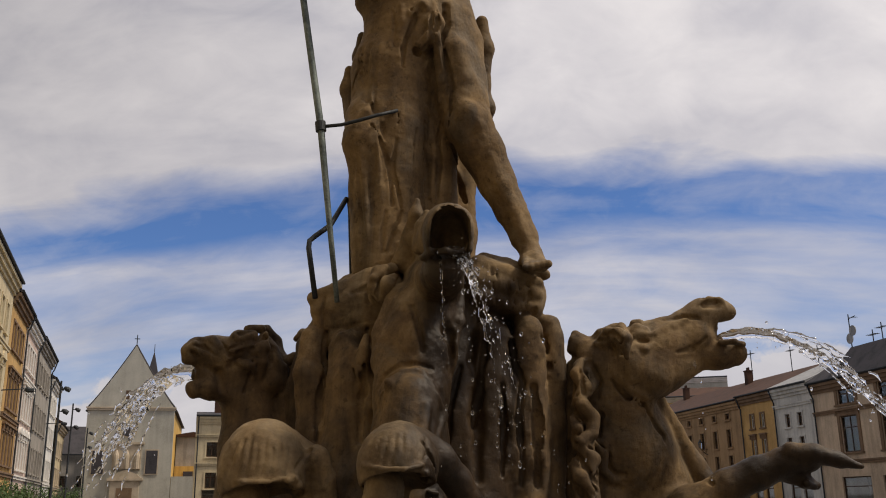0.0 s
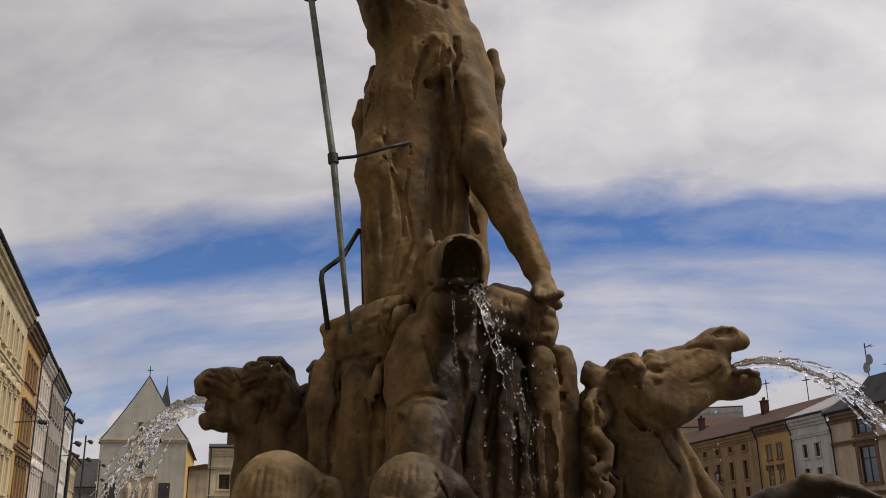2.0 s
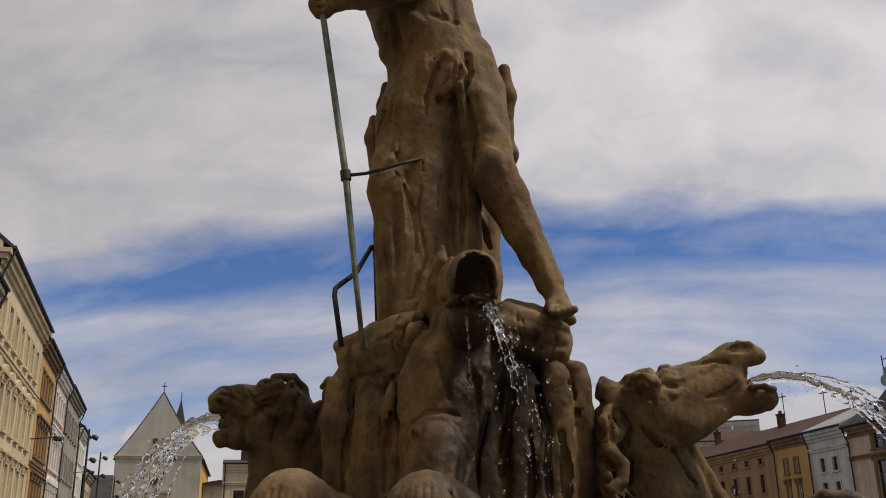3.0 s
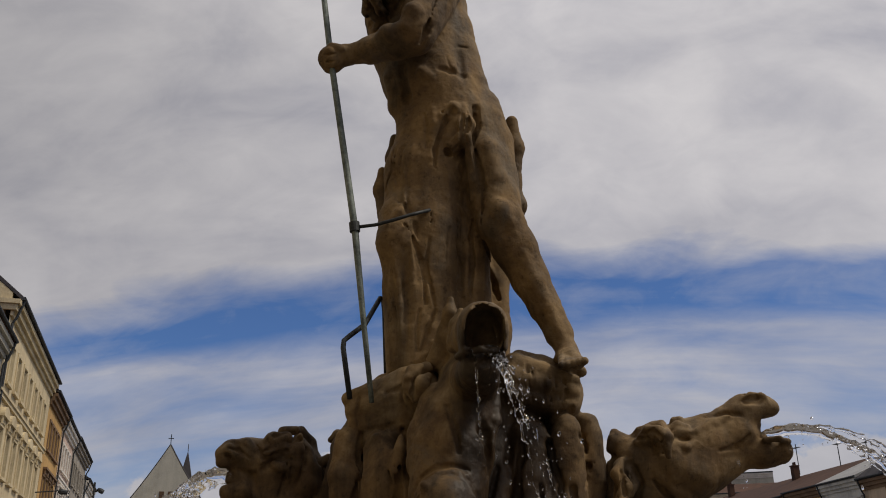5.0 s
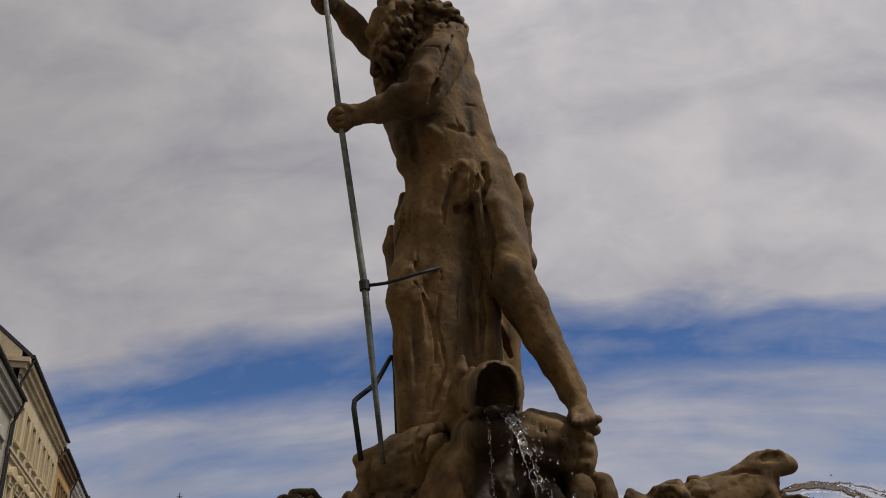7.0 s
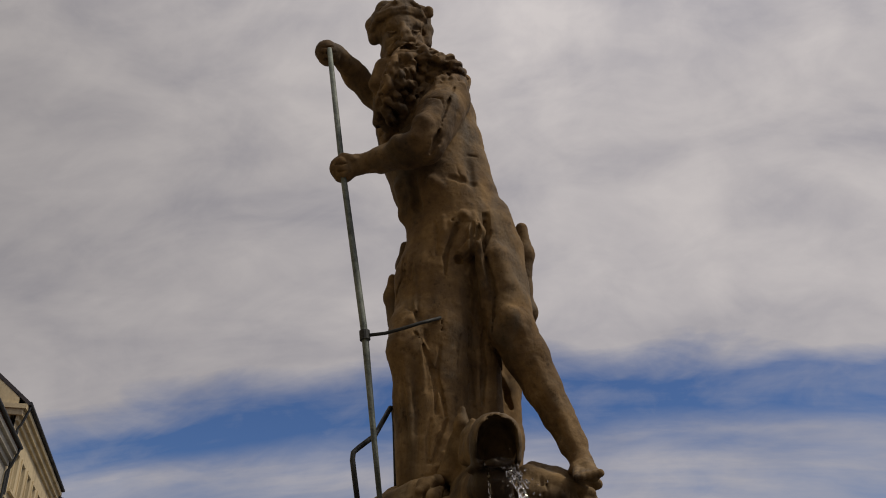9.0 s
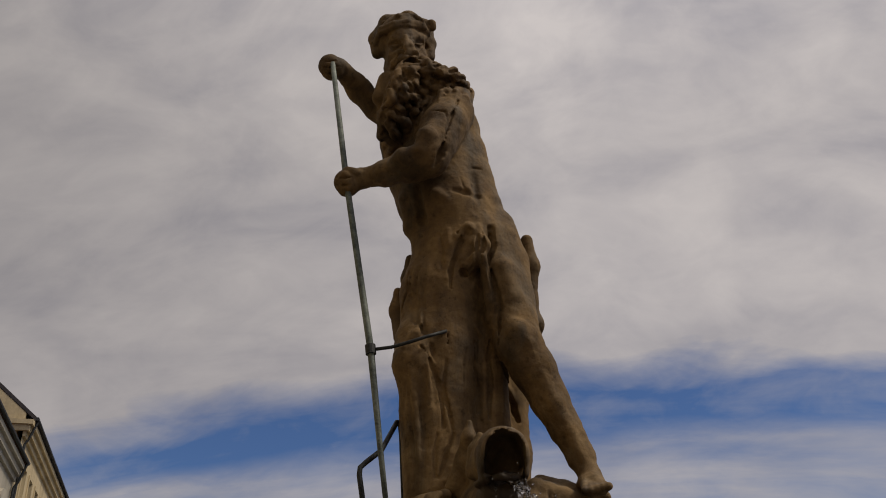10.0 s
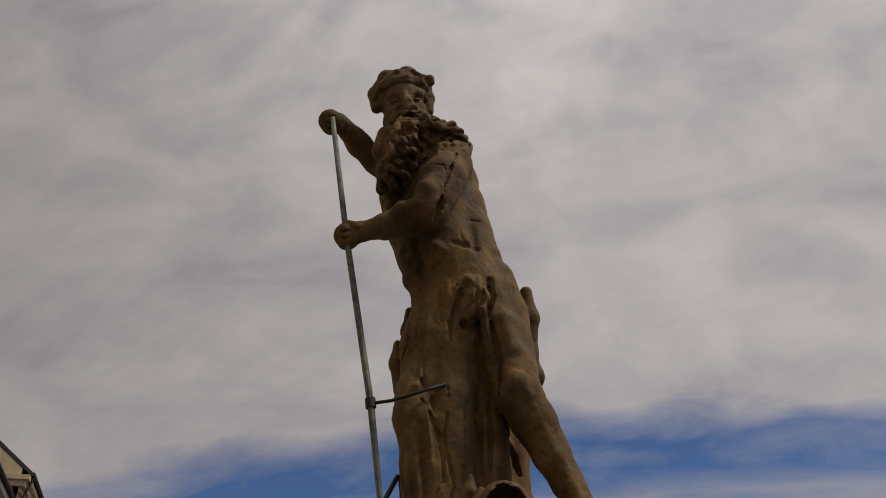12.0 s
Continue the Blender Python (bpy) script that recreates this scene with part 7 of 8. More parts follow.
def front_horse():
    c = Clay((-1.05, 3.25, 0.8), (0.3, 4.55, 3.1), 0.0072)
    # upper jaw and mouth
    c.path([(0.025, 3.66, 2.759, 0.105), (0.011, 3.95, 2.807, 0.121), (-0.017, 4.3, 2.846, 0.151)], 0.03)
    c.path([(0.022, 3.62, 2.744, 0.104), (0.022, 3.66, 2.687, 0.105)], 0.02)
    c.path([(0.026, 3.44, 2.697, 0.081), (0.024, 3.44, 2.592, 0.08)], 0.012, True)
    c.path([(0.027, 3.52, 2.721, 0.083), (0.025, 3.52, 2.614, 0.082)], 0.012, True)
    c.path([(0.027, 3.6, 2.746, 0.085), (0.025, 3.6, 2.636, 0.084)], 0.012, True)
    c.path([(0.028, 3.66, 2.764, 0.086), (0.026, 3.66, 2.652, 0.085)], 0.012, True)
    c.egg((0.03, 3.72, 2.744), (0.078, 0.17, 0.107), 0.02, True, (0, 0, 0))
    # lower jaw
    c.path([(0.006, 3.72, 2.587, 0.086), (-0.017, 3.95, 2.611, 0.102), (-0.054, 4.25, 2.648, 0.147)], 0.03)
    c.path([(-0.086, 3.68, 2.635, 0.014), (-0.045, 3.62, 2.64, 0.016), (0.014, 3.6, 2.641, 0.016), (0.073, 3.64, 2.641, 0.017), (0.105, 3.7, 2.632, 0.014)], 0.012)
    c.path([(-0.122, 4.15, 3.044, 0.014), (-0.128, 4.15, 2.975, 0.03), (-0.152, 4.2, 2.877, 0.041), (-0.199, 4.25, 2.763, 0.049)], 0.03)
    c.path([(-0.071, 4, 2.932, 0.021), (-0.103, 4, 2.872, 0.024), (-0.115, 4.02, 2.769, 0.029)], 0.02)
    # throat, neck and breast
    c.path([(-0.04, 4.16, 2.627, 0.123), (-0.089, 4.14, 2.474, 0.163), (-0.125, 4.1, 2.31, 0.175), (-0.15, 4.06, 2.126, 0.162), (-0.159, 4.02, 1.901, 0.163), (-0.169, 4, 1.571, 0.206)], 0.05)
    c.path([(-0.225, 4.14, 2.584, 0.042), (-0.271, 4.12, 2.394, 0.052), (-0.286, 4.08, 2.257, 0.051)], 0.04)
    c.path([(0.086, 4.105, 2.572, 0.01), (0.068, 4.071, 2.432, 0.024), (0.034, 4.021, 2.269, 0.01)], 0.021)
    c.path([(0.012, 3.909, 2.503, 0.012), (0.02, 3.996, 2.367, 0.03), (0.033, 4.034, 2.195, 0.012)], 0.028, True)
    c.path([(0.012, 3.919, 2.505, 0.007), (0.02, 4.02, 2.372, 0.018), (0.033, 4.044, 2.197, 0.007)], 0.0196, True)
    c.path([(-0.149, 3.9, 2.059, 0.121), (-0.158, 3.86, 1.868, 0.127)], 0.03)
    c.path([(-0.267, 3.852, 2.032, 0.007), (-0.232, 3.833, 2.124, 0.019), (-0.175, 3.881, 2.177, 0.02), (-0.102, 3.888, 2.177, 0.02), (-0.047, 3.871, 2.114, 0.007)], 0.0084)
    c.path([(-0.037, 3.866, 2.078, 0.01), (-0.015, 3.95, 2.002, 0.025), (-0.049, 3.811, 1.863, 0.011)], 0.021)
    c.path([(-0.077, 3.799, 2.024, 0.022), (-0.101, 3.763, 1.907, 0.024)], 0.028)
    # raised leg with hoof, near the middle
    c.path([(-0.222, 3.68, 1.771, 0.089), (-0.233, 3.68, 1.62, 0.097), (-0.243, 3.68, 1.309, 0.108)], 0.02)
    c.egg((-0.185, 3.56, 1.771), (0.156, 0.164, 0.177), 0.012, False, (0, 0, 0))
    c.egg((-0.178, 3.5, 1.621), (0.177, 0.231, 0.147), 0.008, True, (0, 0, 0))
    c.path([(-0.234, 3.52, 1.708, 0.072), (-0.243, 3.54, 1.622, 0.081), (-0.242, 3.6, 1.317, 0.097)], 0.008)
    c.path([(-0.113, 3.42, 1.697, 0.033), (-0.08, 3.45, 1.62, 0.029)], 0.012, True)
    c.path([(-0.31, 3.46, 1.777, 0.008), (-0.235, 3.38, 1.761, 0.008), (-0.152, 3.37, 1.76, 0.008), (-0.086, 3.42, 1.773, 0.008)], 0.01)
    c.path([(-0.104, 3.62, 1.853, 0.071), (-0.032, 3.66, 1.807, 0.067), (0.041, 3.74, 1.725, 0.059), (0.095, 3.8, 1.615, 0.068)], 0.025)
    c.path([(-0.103, 3.576, 1.749, 0.012), (-0.074, 3.447, 1.745, 0.014)], 0.0056)
    c.path([(-0.091, 3.613, 1.726, 0.013), (-0.064, 3.557, 1.723, 0.015)], 0.0056)
    c.path([(-0.069, 3.833, 1.681, 0.013), (-0.042, 3.852, 1.674, 0.016)], 0.0056)
    c.path([(-0.056, 3.844, 1.657, 0.013), (-0.028, 3.863, 1.647, 0.016)], 0.0056)
    c.path([(-0.268, 3.454, 1.871, 0.004), (-0.288, 3.446, 1.826, 0.006), (-0.295, 3.435, 1.784, 0.004)], 0.0084, True)
    c.path([(-0.24, 3.443, 1.879, 0.004), (-0.255, 3.42, 1.824, 0.006), (-0.265, 3.417, 1.783, 0.004)], 0.0084, True)
    c.path([(-0.212, 3.435, 1.885, 0.004), (-0.223, 3.409, 1.823, 0.006), (-0.235, 3.406, 1.782, 0.004)], 0.0084, True)
    c.path([(-0.185, 3.435, 1.889, 0.004), (-0.191, 3.402, 1.822, 0.006), (-0.205, 3.399, 1.782, 0.004)], 0.0084, True)
    c.path([(-0.158, 3.443, 1.889, 0.004), (-0.16, 3.402, 1.822, 0.006), (-0.176, 3.388, 1.781, 0.004)], 0.0084, True)
    c.path([(-0.13, 3.443, 1.885, 0.004), (-0.129, 3.409, 1.822, 0.006), (-0.147, 3.399, 1.781, 0.004)], 0.0084, True)
    c.path([(-0.103, 3.461, 1.879, 0.004), (-0.098, 3.428, 1.822, 0.006), (-0.119, 3.406, 1.781, 0.004)], 0.0084, True)
    c.path([(-0.076, 3.491, 1.872, 0.004), (-0.068, 3.468, 1.824, 0.006), (-0.09, 3.424, 1.781, 0.004)], 0.0084, True)
    # raised leg with hoof, outer
    c.path([(-0.848, 4, 1.742, 0.102), (-0.858, 3.98, 1.535, 0.114), (-0.844, 3.98, 1.224, 0.13)], 0.02)
    c.egg((-0.758, 3.86, 1.766), (0.188, 0.197, 0.225), 0.012, False, (0, 0, 0))
    c.egg((-0.73, 3.8, 1.565), (0.227, 0.296, 0.177), 0.008, True, (0, 0, 0))
    c.path([(-0.816, 3.82, 1.662, 0.092), (-0.828, 3.84, 1.539, 0.106), (-0.832, 3.9, 1.232, 0.119)], 0.008)
    c.path([(-0.637, 3.7, 1.707, 0.04), (-0.603, 3.74, 1.603, 0.036)], 0.012, True)
    c.path([(-0.539, 3.86, 1.815, 0.061), (-0.521, 3.88, 1.736, 0.061), (-0.516, 3.92, 1.488, 0.075)], 0.02)
    c.path([(-0.916, 3.76, 1.747, 0.009), (-0.798, 3.66, 1.728, 0.009), (-0.698, 3.66, 1.727, 0.009), (-0.608, 3.72, 1.747, 0.009)], 0.01)
    c.path([(-0.681, 3.92, 1.866, 0.086), (-0.592, 3.98, 1.8, 0.082), (-0.567, 4, 1.669, 0.077), (-0.545, 4, 1.439, 0.09)], 0.03)
    c.path([(-0.631, 3.697, 1.733, 0.013), (-0.609, 3.752, 1.739, 0.016)], 0.0056)
    c.path([(-0.654, 3.918, 1.715, 0.014), (-0.597, 3.771, 1.714, 0.016)], 0.0056)
    c.path([(-0.643, 3.944, 1.692, 0.014), (-0.606, 3.918, 1.692, 0.016)], 0.0056)
    c.path([(-0.627, 3.936, 1.669, 0.014), (-0.583, 3.863, 1.666, 0.016)], 0.0056)
    c.path([(-0.61, 3.925, 1.646, 0.014), (-0.566, 3.852, 1.641, 0.016)], 0.0056)
    c.path([(-0.839, 3.711, 1.884, 0.004), (-0.861, 3.703, 1.813, 0.007), (-0.871, 3.7, 1.758, 0.004)], 0.0084, True)
    c.path([(-0.81, 3.711, 1.897, 0.004), (-0.821, 3.677, 1.812, 0.007), (-0.831, 3.675, 1.757, 0.004)], 0.0084, True)
    c.path([(-0.781, 3.711, 1.908, 0.004), (-0.785, 3.666, 1.811, 0.007), (-0.795, 3.664, 1.756, 0.004)], 0.0084, True)
    c.path([(-0.749, 3.7, 1.913, 0.004), (-0.751, 3.666, 1.81, 0.007), (-0.76, 3.656, 1.756, 0.004)], 0.0084, True)
    c.path([(-0.721, 3.711, 1.913, 0.004), (-0.718, 3.666, 1.81, 0.007), (-0.728, 3.664, 1.756, 0.004)], 0.0084, True)
    c.path([(-0.693, 3.719, 1.908, 0.004), (-0.686, 3.677, 1.81, 0.007), (-0.697, 3.675, 1.755, 0.004)], 0.0084, True)
    c.path([(-0.665, 3.73, 1.897, 0.004), (-0.657, 3.699, 1.81, 0.007), (-0.665, 3.682, 1.755, 0.004)], 0.0084, True)
    c.path([(-0.638, 3.748, 1.885, 0.004), (-0.626, 3.722, 1.811, 0.007), (-0.637, 3.711, 1.756, 0.004)], 0.0084, True)
    c.path([(-0.545, 4, 1.439, 0.095), (-0.415, 4.1, 1.272, 0.12), (-0.252, 4.2, 1.192, 0.147)], 0.05)
    c.path([(-0.846, 3.98, 1.267, 0.126), (-0.651, 4.1, 1.119, 0.143), (-0.374, 4.2, 1.102, 0.146)], 0.05)
    c.path([(0.028, 3.87, 2.80, 0.07), (0.026, 3.86, 2.70, 0.075)], 0.02)
    # carved grooves and ridges
    c.path([(-0.291, 3.957, 2.119, 0.0058), (-0.263, 3.938, 2.175, 0.0097), (-0.194, 3.913, 2.215, 0.0096), (-0.122, 3.905, 2.221, 0.0096), (-0.051, 3.928, 2.197, 0.0058)], 0.006, True)
    c.path([(-0.278, 3.938, 2.088, 0.0055), (-0.244, 3.82, 2.133, 0.0088), (-0.187, 3.862, 2.18, 0.0089), (-0.124, 3.875, 2.19, 0.009), (-0.062, 3.916, 2.173, 0.0091), (-0.02, 3.943, 2.114, 0.0055)], 0.008)
    c.path([(-0.562, 3.83, 1.855, 0.0126), (-0.608, 3.754, 1.779, 0.0074)], 0.006, True)
    c.path([(-0.089, 3.467, 1.86, 0.0068), (-0.059, 3.478, 1.806, 0.0113), (-0.042, 3.518, 1.747, 0.0069)], 0.006, True)
    c.path([(-0.143, 3.975, 2.488, 0.0092), (-0.109, 3.93, 2.376, 0.0152), (-0.096, 3.918, 2.275, 0.009)], 0.006, True)
    c.path([(-0.034, 3.609, 2.64, 0.0101), (0.026, 3.656, 2.632, 0.0061)], 0.006, True)
    c.rough(0.09, 0.004, 21)
    c.rough(0.03, 0.002, 22)
    c.rough(0.016, 0.0016, 23)
    ob = new("horse_statue", c.mesh("horse_statue"))
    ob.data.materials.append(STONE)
    return tagged(ob, "ochre sandstone rearing horse statue spouting from its open mouth", "horse statue")


def left_horse():
    c = Clay((-1.4, 4.3, 0.5), (-0.5, 5.2, 2.65), 0.0075)
    c.path([(-1.228, 4.5, 2.384, 0.076), (-1.163, 4.55, 2.373, 0.094), (-1.073, 4.6, 2.345, 0.127), (-0.981, 4.65, 2.307, 0.146)], 0.03)
    c.path([(-1.27, 4.45, 2.376, 0.034), (-1.271, 4.45, 2.337, 0.028)], 0.03)
    c.path([(-1.237, 4.48, 2.195, 0.042), (-1.164, 4.5, 2.202, 0.056), (-1.097, 4.55, 2.196, 0.062), (-1.083, 4.6, 2.244, 0.121)], 0.03)
    c.path([(-1.249, 4.46, 2.204, 0.022), (-1.238, 4.47, 2.167, 0.022)], 0.02)
    c.path([(-1.176, 4.53, 2.285, 0.062), (-1.089, 4.56, 2.282, 0.086)], 0.03)
    c.path([(-1.224, 4.52, 2.27, 0.042), (-1.176, 4.53, 2.274, 0.057)], 0.03)
    c.egg((-1.325, 4.46, 2.266), (0.067, 0.251, 0.025), 0.012, True, (0, -10, 0))
    c.path([(-1.076, 4.62, 2.305, 0.133), (-0.99, 4.65, 2.12, 0.135), (-0.949, 4.65, 1.895, 0.188), (-0.908, 4.65, 1.567, 0.245), (-0.853, 4.7, 0.967, 0.326)], 0.05)
    c.path([(-1.084, 4.5, 2.393, 0.026), (-1.035, 4.5, 2.444, 0.037), (-0.972, 4.52, 2.458, 0.037)], 0.02)
    c.path([(-0.897, 4.5, 2.468, 0.017), (-0.917, 4.5, 2.399, 0.037), (-0.949, 4.52, 2.317, 0.048), (-0.967, 4.54, 2.255, 0.034)], 0.014)
    c.path([(-0.899, 4.464, 2.402, 0.006), (-0.92, 4.483, 2.343, 0.017), (-0.94, 4.484, 2.284, 0.006)], 0.0056, True)
    c.path([(-0.94, 4.7, 2.516, 0.036), (-0.91, 4.74, 2.466, 0.042), (-0.89, 4.75, 2.365, 0.048), (-0.878, 4.75, 2.187, 0.059)], 0.02)
    c.path([(-1.008, 4.6, 2.508, 0.026), (-0.938, 4.6, 2.513, 0.023)], 0.02)
    c.path([(-1.084, 4.466, 2.325, 0.012), (-1.047, 4.478, 2.383, 0.032), (-0.986, 4.517, 2.412, 0.036), (-0.923, 4.466, 2.374, 0.012)], 0.0105)
    c.path([(-1.068, 4.463, 2.297, 0.008), (-1.03, 4.472, 2.337, 0.02), (-0.958, 4.475, 2.348, 0.008)], 0.0105, True)
    c.path([(-1.069, 4.47, 2.298, 0.005), (-1.033, 4.488, 2.339, 0.012), (-0.959, 4.481, 2.349, 0.005)], 0.0073, True)
    c.path([(-1.021, 4.486, 2.322, 0.023), (-0.974, 4.478, 2.309, 0.023)], 0.007)
    c.path([(-1.077, 4.464, 2.421, 0.006), (-1.024, 4.469, 2.461, 0.014), (-0.968, 4.495, 2.482, 0.005)], 0.0056, True)
    c.path([(-0.906, 4.679, 2.503, 0.006), (-0.885, 4.704, 2.441, 0.014), (-0.851, 4.601, 2.342, 0.006)], 0.0056, True)
    c.path([(-1.091, 4.464, 2.376, 0.006), (-1.033, 4.449, 2.401, 0.013), (-0.978, 4.475, 2.416, 0.005)], 0.0056, True)
    c.path([(-1.22, 4.448, 2.437, 0.009), (-1.157, 4.469, 2.429, 0.023), (-1.116, 4.467, 2.394, 0.01)], 0.014)
    c.path([(-1.271, 4.419, 2.383, 0.007), (-1.232, 4.427, 2.406, 0.019), (-1.211, 4.427, 2.366, 0.007)], 0.0084)
    c.path([(-1.242, 4.421, 2.366, 0.017), (-1.227, 4.429, 2.355, 0.017)], 0.007, True)
    c.path([(-1.246, 4.435, 2.368, 0.01), (-1.231, 4.443, 2.358, 0.01)], 0.0049, True)
    c.path([(-1.18, 4.464, 2.298, 0.008), (-1.124, 4.47, 2.271, 0.02), (-1.1, 4.468, 2.186, 0.009)], 0.0175, True)
    c.path([(-1.182, 4.47, 2.299, 0.005), (-1.128, 4.486, 2.273, 0.012), (-1.101, 4.475, 2.187, 0.005)], 0.0122, True)
    c.path([(-0.938, 4.72, 2.361, 0.101), (-0.85, 4.74, 2.274, 0.083), (-0.801, 4.74, 2.126, 0.088), (-0.774, 4.72, 1.84, 0.098)], 0.03)
    c.path([(-0.863, 4.572, 2.338, 0.013), (-0.833, 4.639, 2.301, 0.033), (-0.844, 4.655, 2.205, 0.013)], 0.0084)
    c.path([(-0.818, 4.655, 2.204, 0.013), (-0.792, 4.643, 2.088, 0.033), (-0.794, 4.545, 1.969, 0.013)], 0.0084)
    c.path([(-0.841, 4.62, 2.301, 0.035), (-0.809, 4.62, 2.115, 0.04), (-0.788, 4.62, 1.891, 0.051), (-0.768, 4.6, 1.566, 0.066)], 0.03)
    # fuller masses
    c.path([(-0.927, 4.6, 2.438, 0.048), (-0.914, 4.6, 2.395, 0.06), (-0.899, 4.6, 2.328, 0.067), (-0.888, 4.6, 2.241, 0.076)], 0.02)
    # carved grooves and ridges
    c.path([(-0.949, 4.485, 2.418, 0.0068), (-0.902, 4.484, 2.448, 0.0113), (-0.875, 4.551, 2.408, 0.0114), (-0.875, 4.533, 2.308, 0.0068)], 0.006, True)
    c.path([(-1.112, 4.481, 2.421, 0.0084), (-1.068, 4.462, 2.359, 0.0138), (-0.956, 4.479, 2.391, 0.0083)], 0.006, True)
    c.path([(-0.998, 4.507, 2.174, 0.0075), (-0.967, 4.505, 2.26, 0.0126), (-0.953, 4.474, 2.333, 0.0075)], 0.006, True)
    c.path([(-0.808, 4.633, 2.316, 0.01), (-0.787, 4.684, 2.228, 0.0168), (-0.786, 4.584, 2.106, 0.0099)], 0.006, True)
    c.path([(-0.914, 4.472, 2.397, 0.0173), (-0.911, 4.5, 2.324, 0.029), (-0.924, 4.526, 2.252, 0.0174)], 0.008)
    c.path([(-1.232, 4.409, 2.397, 0.0075), (-1.186, 4.443, 2.391, 0.0126), (-1.131, 4.458, 2.353, 0.0076)], 0.006, True)
    c.rough(0.09, 0.005, 31)
    c.rough(0.03, 0.002, 32)
    c.rough(0.016, 0.0016, 33)
    ob = new("horse_statue", c.mesh("horse_statue"))
    ob.data.materials.append(STONE)
    return tagged(ob, "ochre sandstone horse statue with tossed head and gaping mouth", "horse statue")


def right_horse():
    c = Clay((0.45, 4.0, 0.5), (1.95, 5.5, 2.75), 0.0082)
    c.path([(0.925, 4.5, 2.302, 0.152), (1.084, 4.5, 2.351, 0.139), (1.245, 4.5, 2.417, 0.119)], 0.03)
    c.path([(1.221, 4.5, 2.464, 0.102), (1.309, 4.49, 2.524, 0.088), (1.385, 4.48, 2.541, 0.065), (1.432, 4.46, 2.537, 0.026)], 0.03)
    c.path([(1.08, 4.5, 2.3, 0.124), (1.253, 4.5, 2.343, 0.076), (1.402, 4.48, 2.335, 0.065), (1.444, 4.46, 2.337, 0.048)], 0.03)
    c.egg((1.489, 4.48, 2.445), (0.13, 0.283, 0.042), 0.01, True, (0, 18, 0))
    c.path([(1.354, 4.4, 2.373, 0.014), (1.417, 4.38, 2.375, 0.014), (1.468, 4.42, 2.367, 0.017)], 0.012)
    c.path([(1.274, 4.419, 2.573, 0.007), (1.327, 4.429, 2.595, 0.019), (1.386, 4.429, 2.586, 0.016), (1.402, 4.419, 2.552, 0.006)], 0.007)
    c.path([(1.301, 4.416, 2.564, 0.024), (1.357, 4.416, 2.566, 0.024)], 0.0056, True)
    c.path([(1.307, 4.435, 2.568, 0.014), (1.363, 4.435, 2.57, 0.014)], 0.00392, True)
    c.path([(0.924, 4.44, 2.252, 0.133), (1.014, 4.42, 2.212, 0.094)], 0.04)
    c.path([(0.889, 4.38, 2.396, 0.009), (0.954, 4.392, 2.419, 0.026), (1.02, 4.38, 2.416, 0.009)], 0.0105)
    c.path([(0.928, 4.353, 2.357, 0.007), (0.965, 4.341, 2.338, 0.019), (1.012, 4.36, 2.363, 0.007)], 0.0105)
    c.path([(0.945, 4.362, 2.381, 0.013), (0.991, 4.374, 2.377, 0.013)], 0.0084, True)
    c.path([(0.947, 4.372, 2.383, 0.008), (0.993, 4.384, 2.378, 0.008)], 0.0059, True)
    c.path([(1.033, 4.375, 2.421, 0.009), (1.127, 4.406, 2.459, 0.022), (1.213, 4.402, 2.502, 0.009)], 0.021)
    # ears and forelock
    c.path([(0.659, 4.5, 2.443, 0.023), (0.679, 4.5, 2.385, 0.054), (0.73, 4.5, 2.339, 0.076), (0.812, 4.5, 2.29, 0.107)], 0.03)
    c.path([(0.753, 4.4, 2.385, 0.019), (0.799, 4.36, 2.427, 0.025), (0.84, 4.32, 2.414, 0.025), (0.866, 4.3, 2.361, 0.024), (0.868, 4.28, 2.292, 0.016)], 0.015)
    c.path([(0.769, 4.399, 2.373, 0.009), (0.806, 4.35, 2.392, 0.022), (0.851, 4.39, 2.376, 0.022), (0.858, 4.34, 2.301, 0.007)], 0.007)
    c.path([(0.759, 4.419, 2.343, 0.007), (0.81, 4.413, 2.364, 0.019), (0.829, 4.356, 2.31, 0.007)], 0.007)
    c.path([(0.918, 4.4, 2.438, 0.019), (0.952, 4.4, 2.455, 0.022), (0.99, 4.4, 2.443, 0.019)], 0.015)
    c.path([(0.641, 4.48, 2.417, 0.017), (0.632, 4.48, 2.36, 0.02)], 0.015)
    # neck
    c.path([(0.801, 4.5, 2.262, 0.141), (0.85, 4.58, 2.088, 0.187), (0.906, 4.7, 1.872, 0.252), (0.984, 4.9, 1.593, 0.353), (1.029, 5.1, 1.021, 0.445)], 0.06)
    c.path([(1.067, 4.66, 2.107, 0.063), (1.158, 4.7, 1.967, 0.055), (1.258, 4.72, 1.798, 0.057), (1.355, 4.72, 1.617, 0.074)], 0.02)
    # mane
    c.path([(0.726, 4.52, 2.167, 0.079), (0.744, 4.56, 1.894, 0.106), (0.761, 4.6, 1.599, 0.138)], 0.04)
    c.path([(0.639, 4.5, 2.278, 0.037), (0.623, 4.5, 1.974, 0.039), (0.61, 4.5, 1.602, 0.059), (0.579, 4.5, 1.222, 0.09)], 0.03)
    c.path([(0.669, 4.4, 2.264, 0.044), (0.65, 4.36, 2.016, 0.048), (0.642, 4.32, 1.78, 0.058), (0.644, 4.3, 1.603, 0.067)], 0.03)
    c.path([(0.691, 4.371, 2.289, 0.007), (0.658, 4.36, 2.217, 0.018), (0.698, 4.36, 2.152, 0.018), (0.662, 4.328, 2.09, 0.016), (0.624, 4.328, 2.064, 0.006)], 0.0056, True)
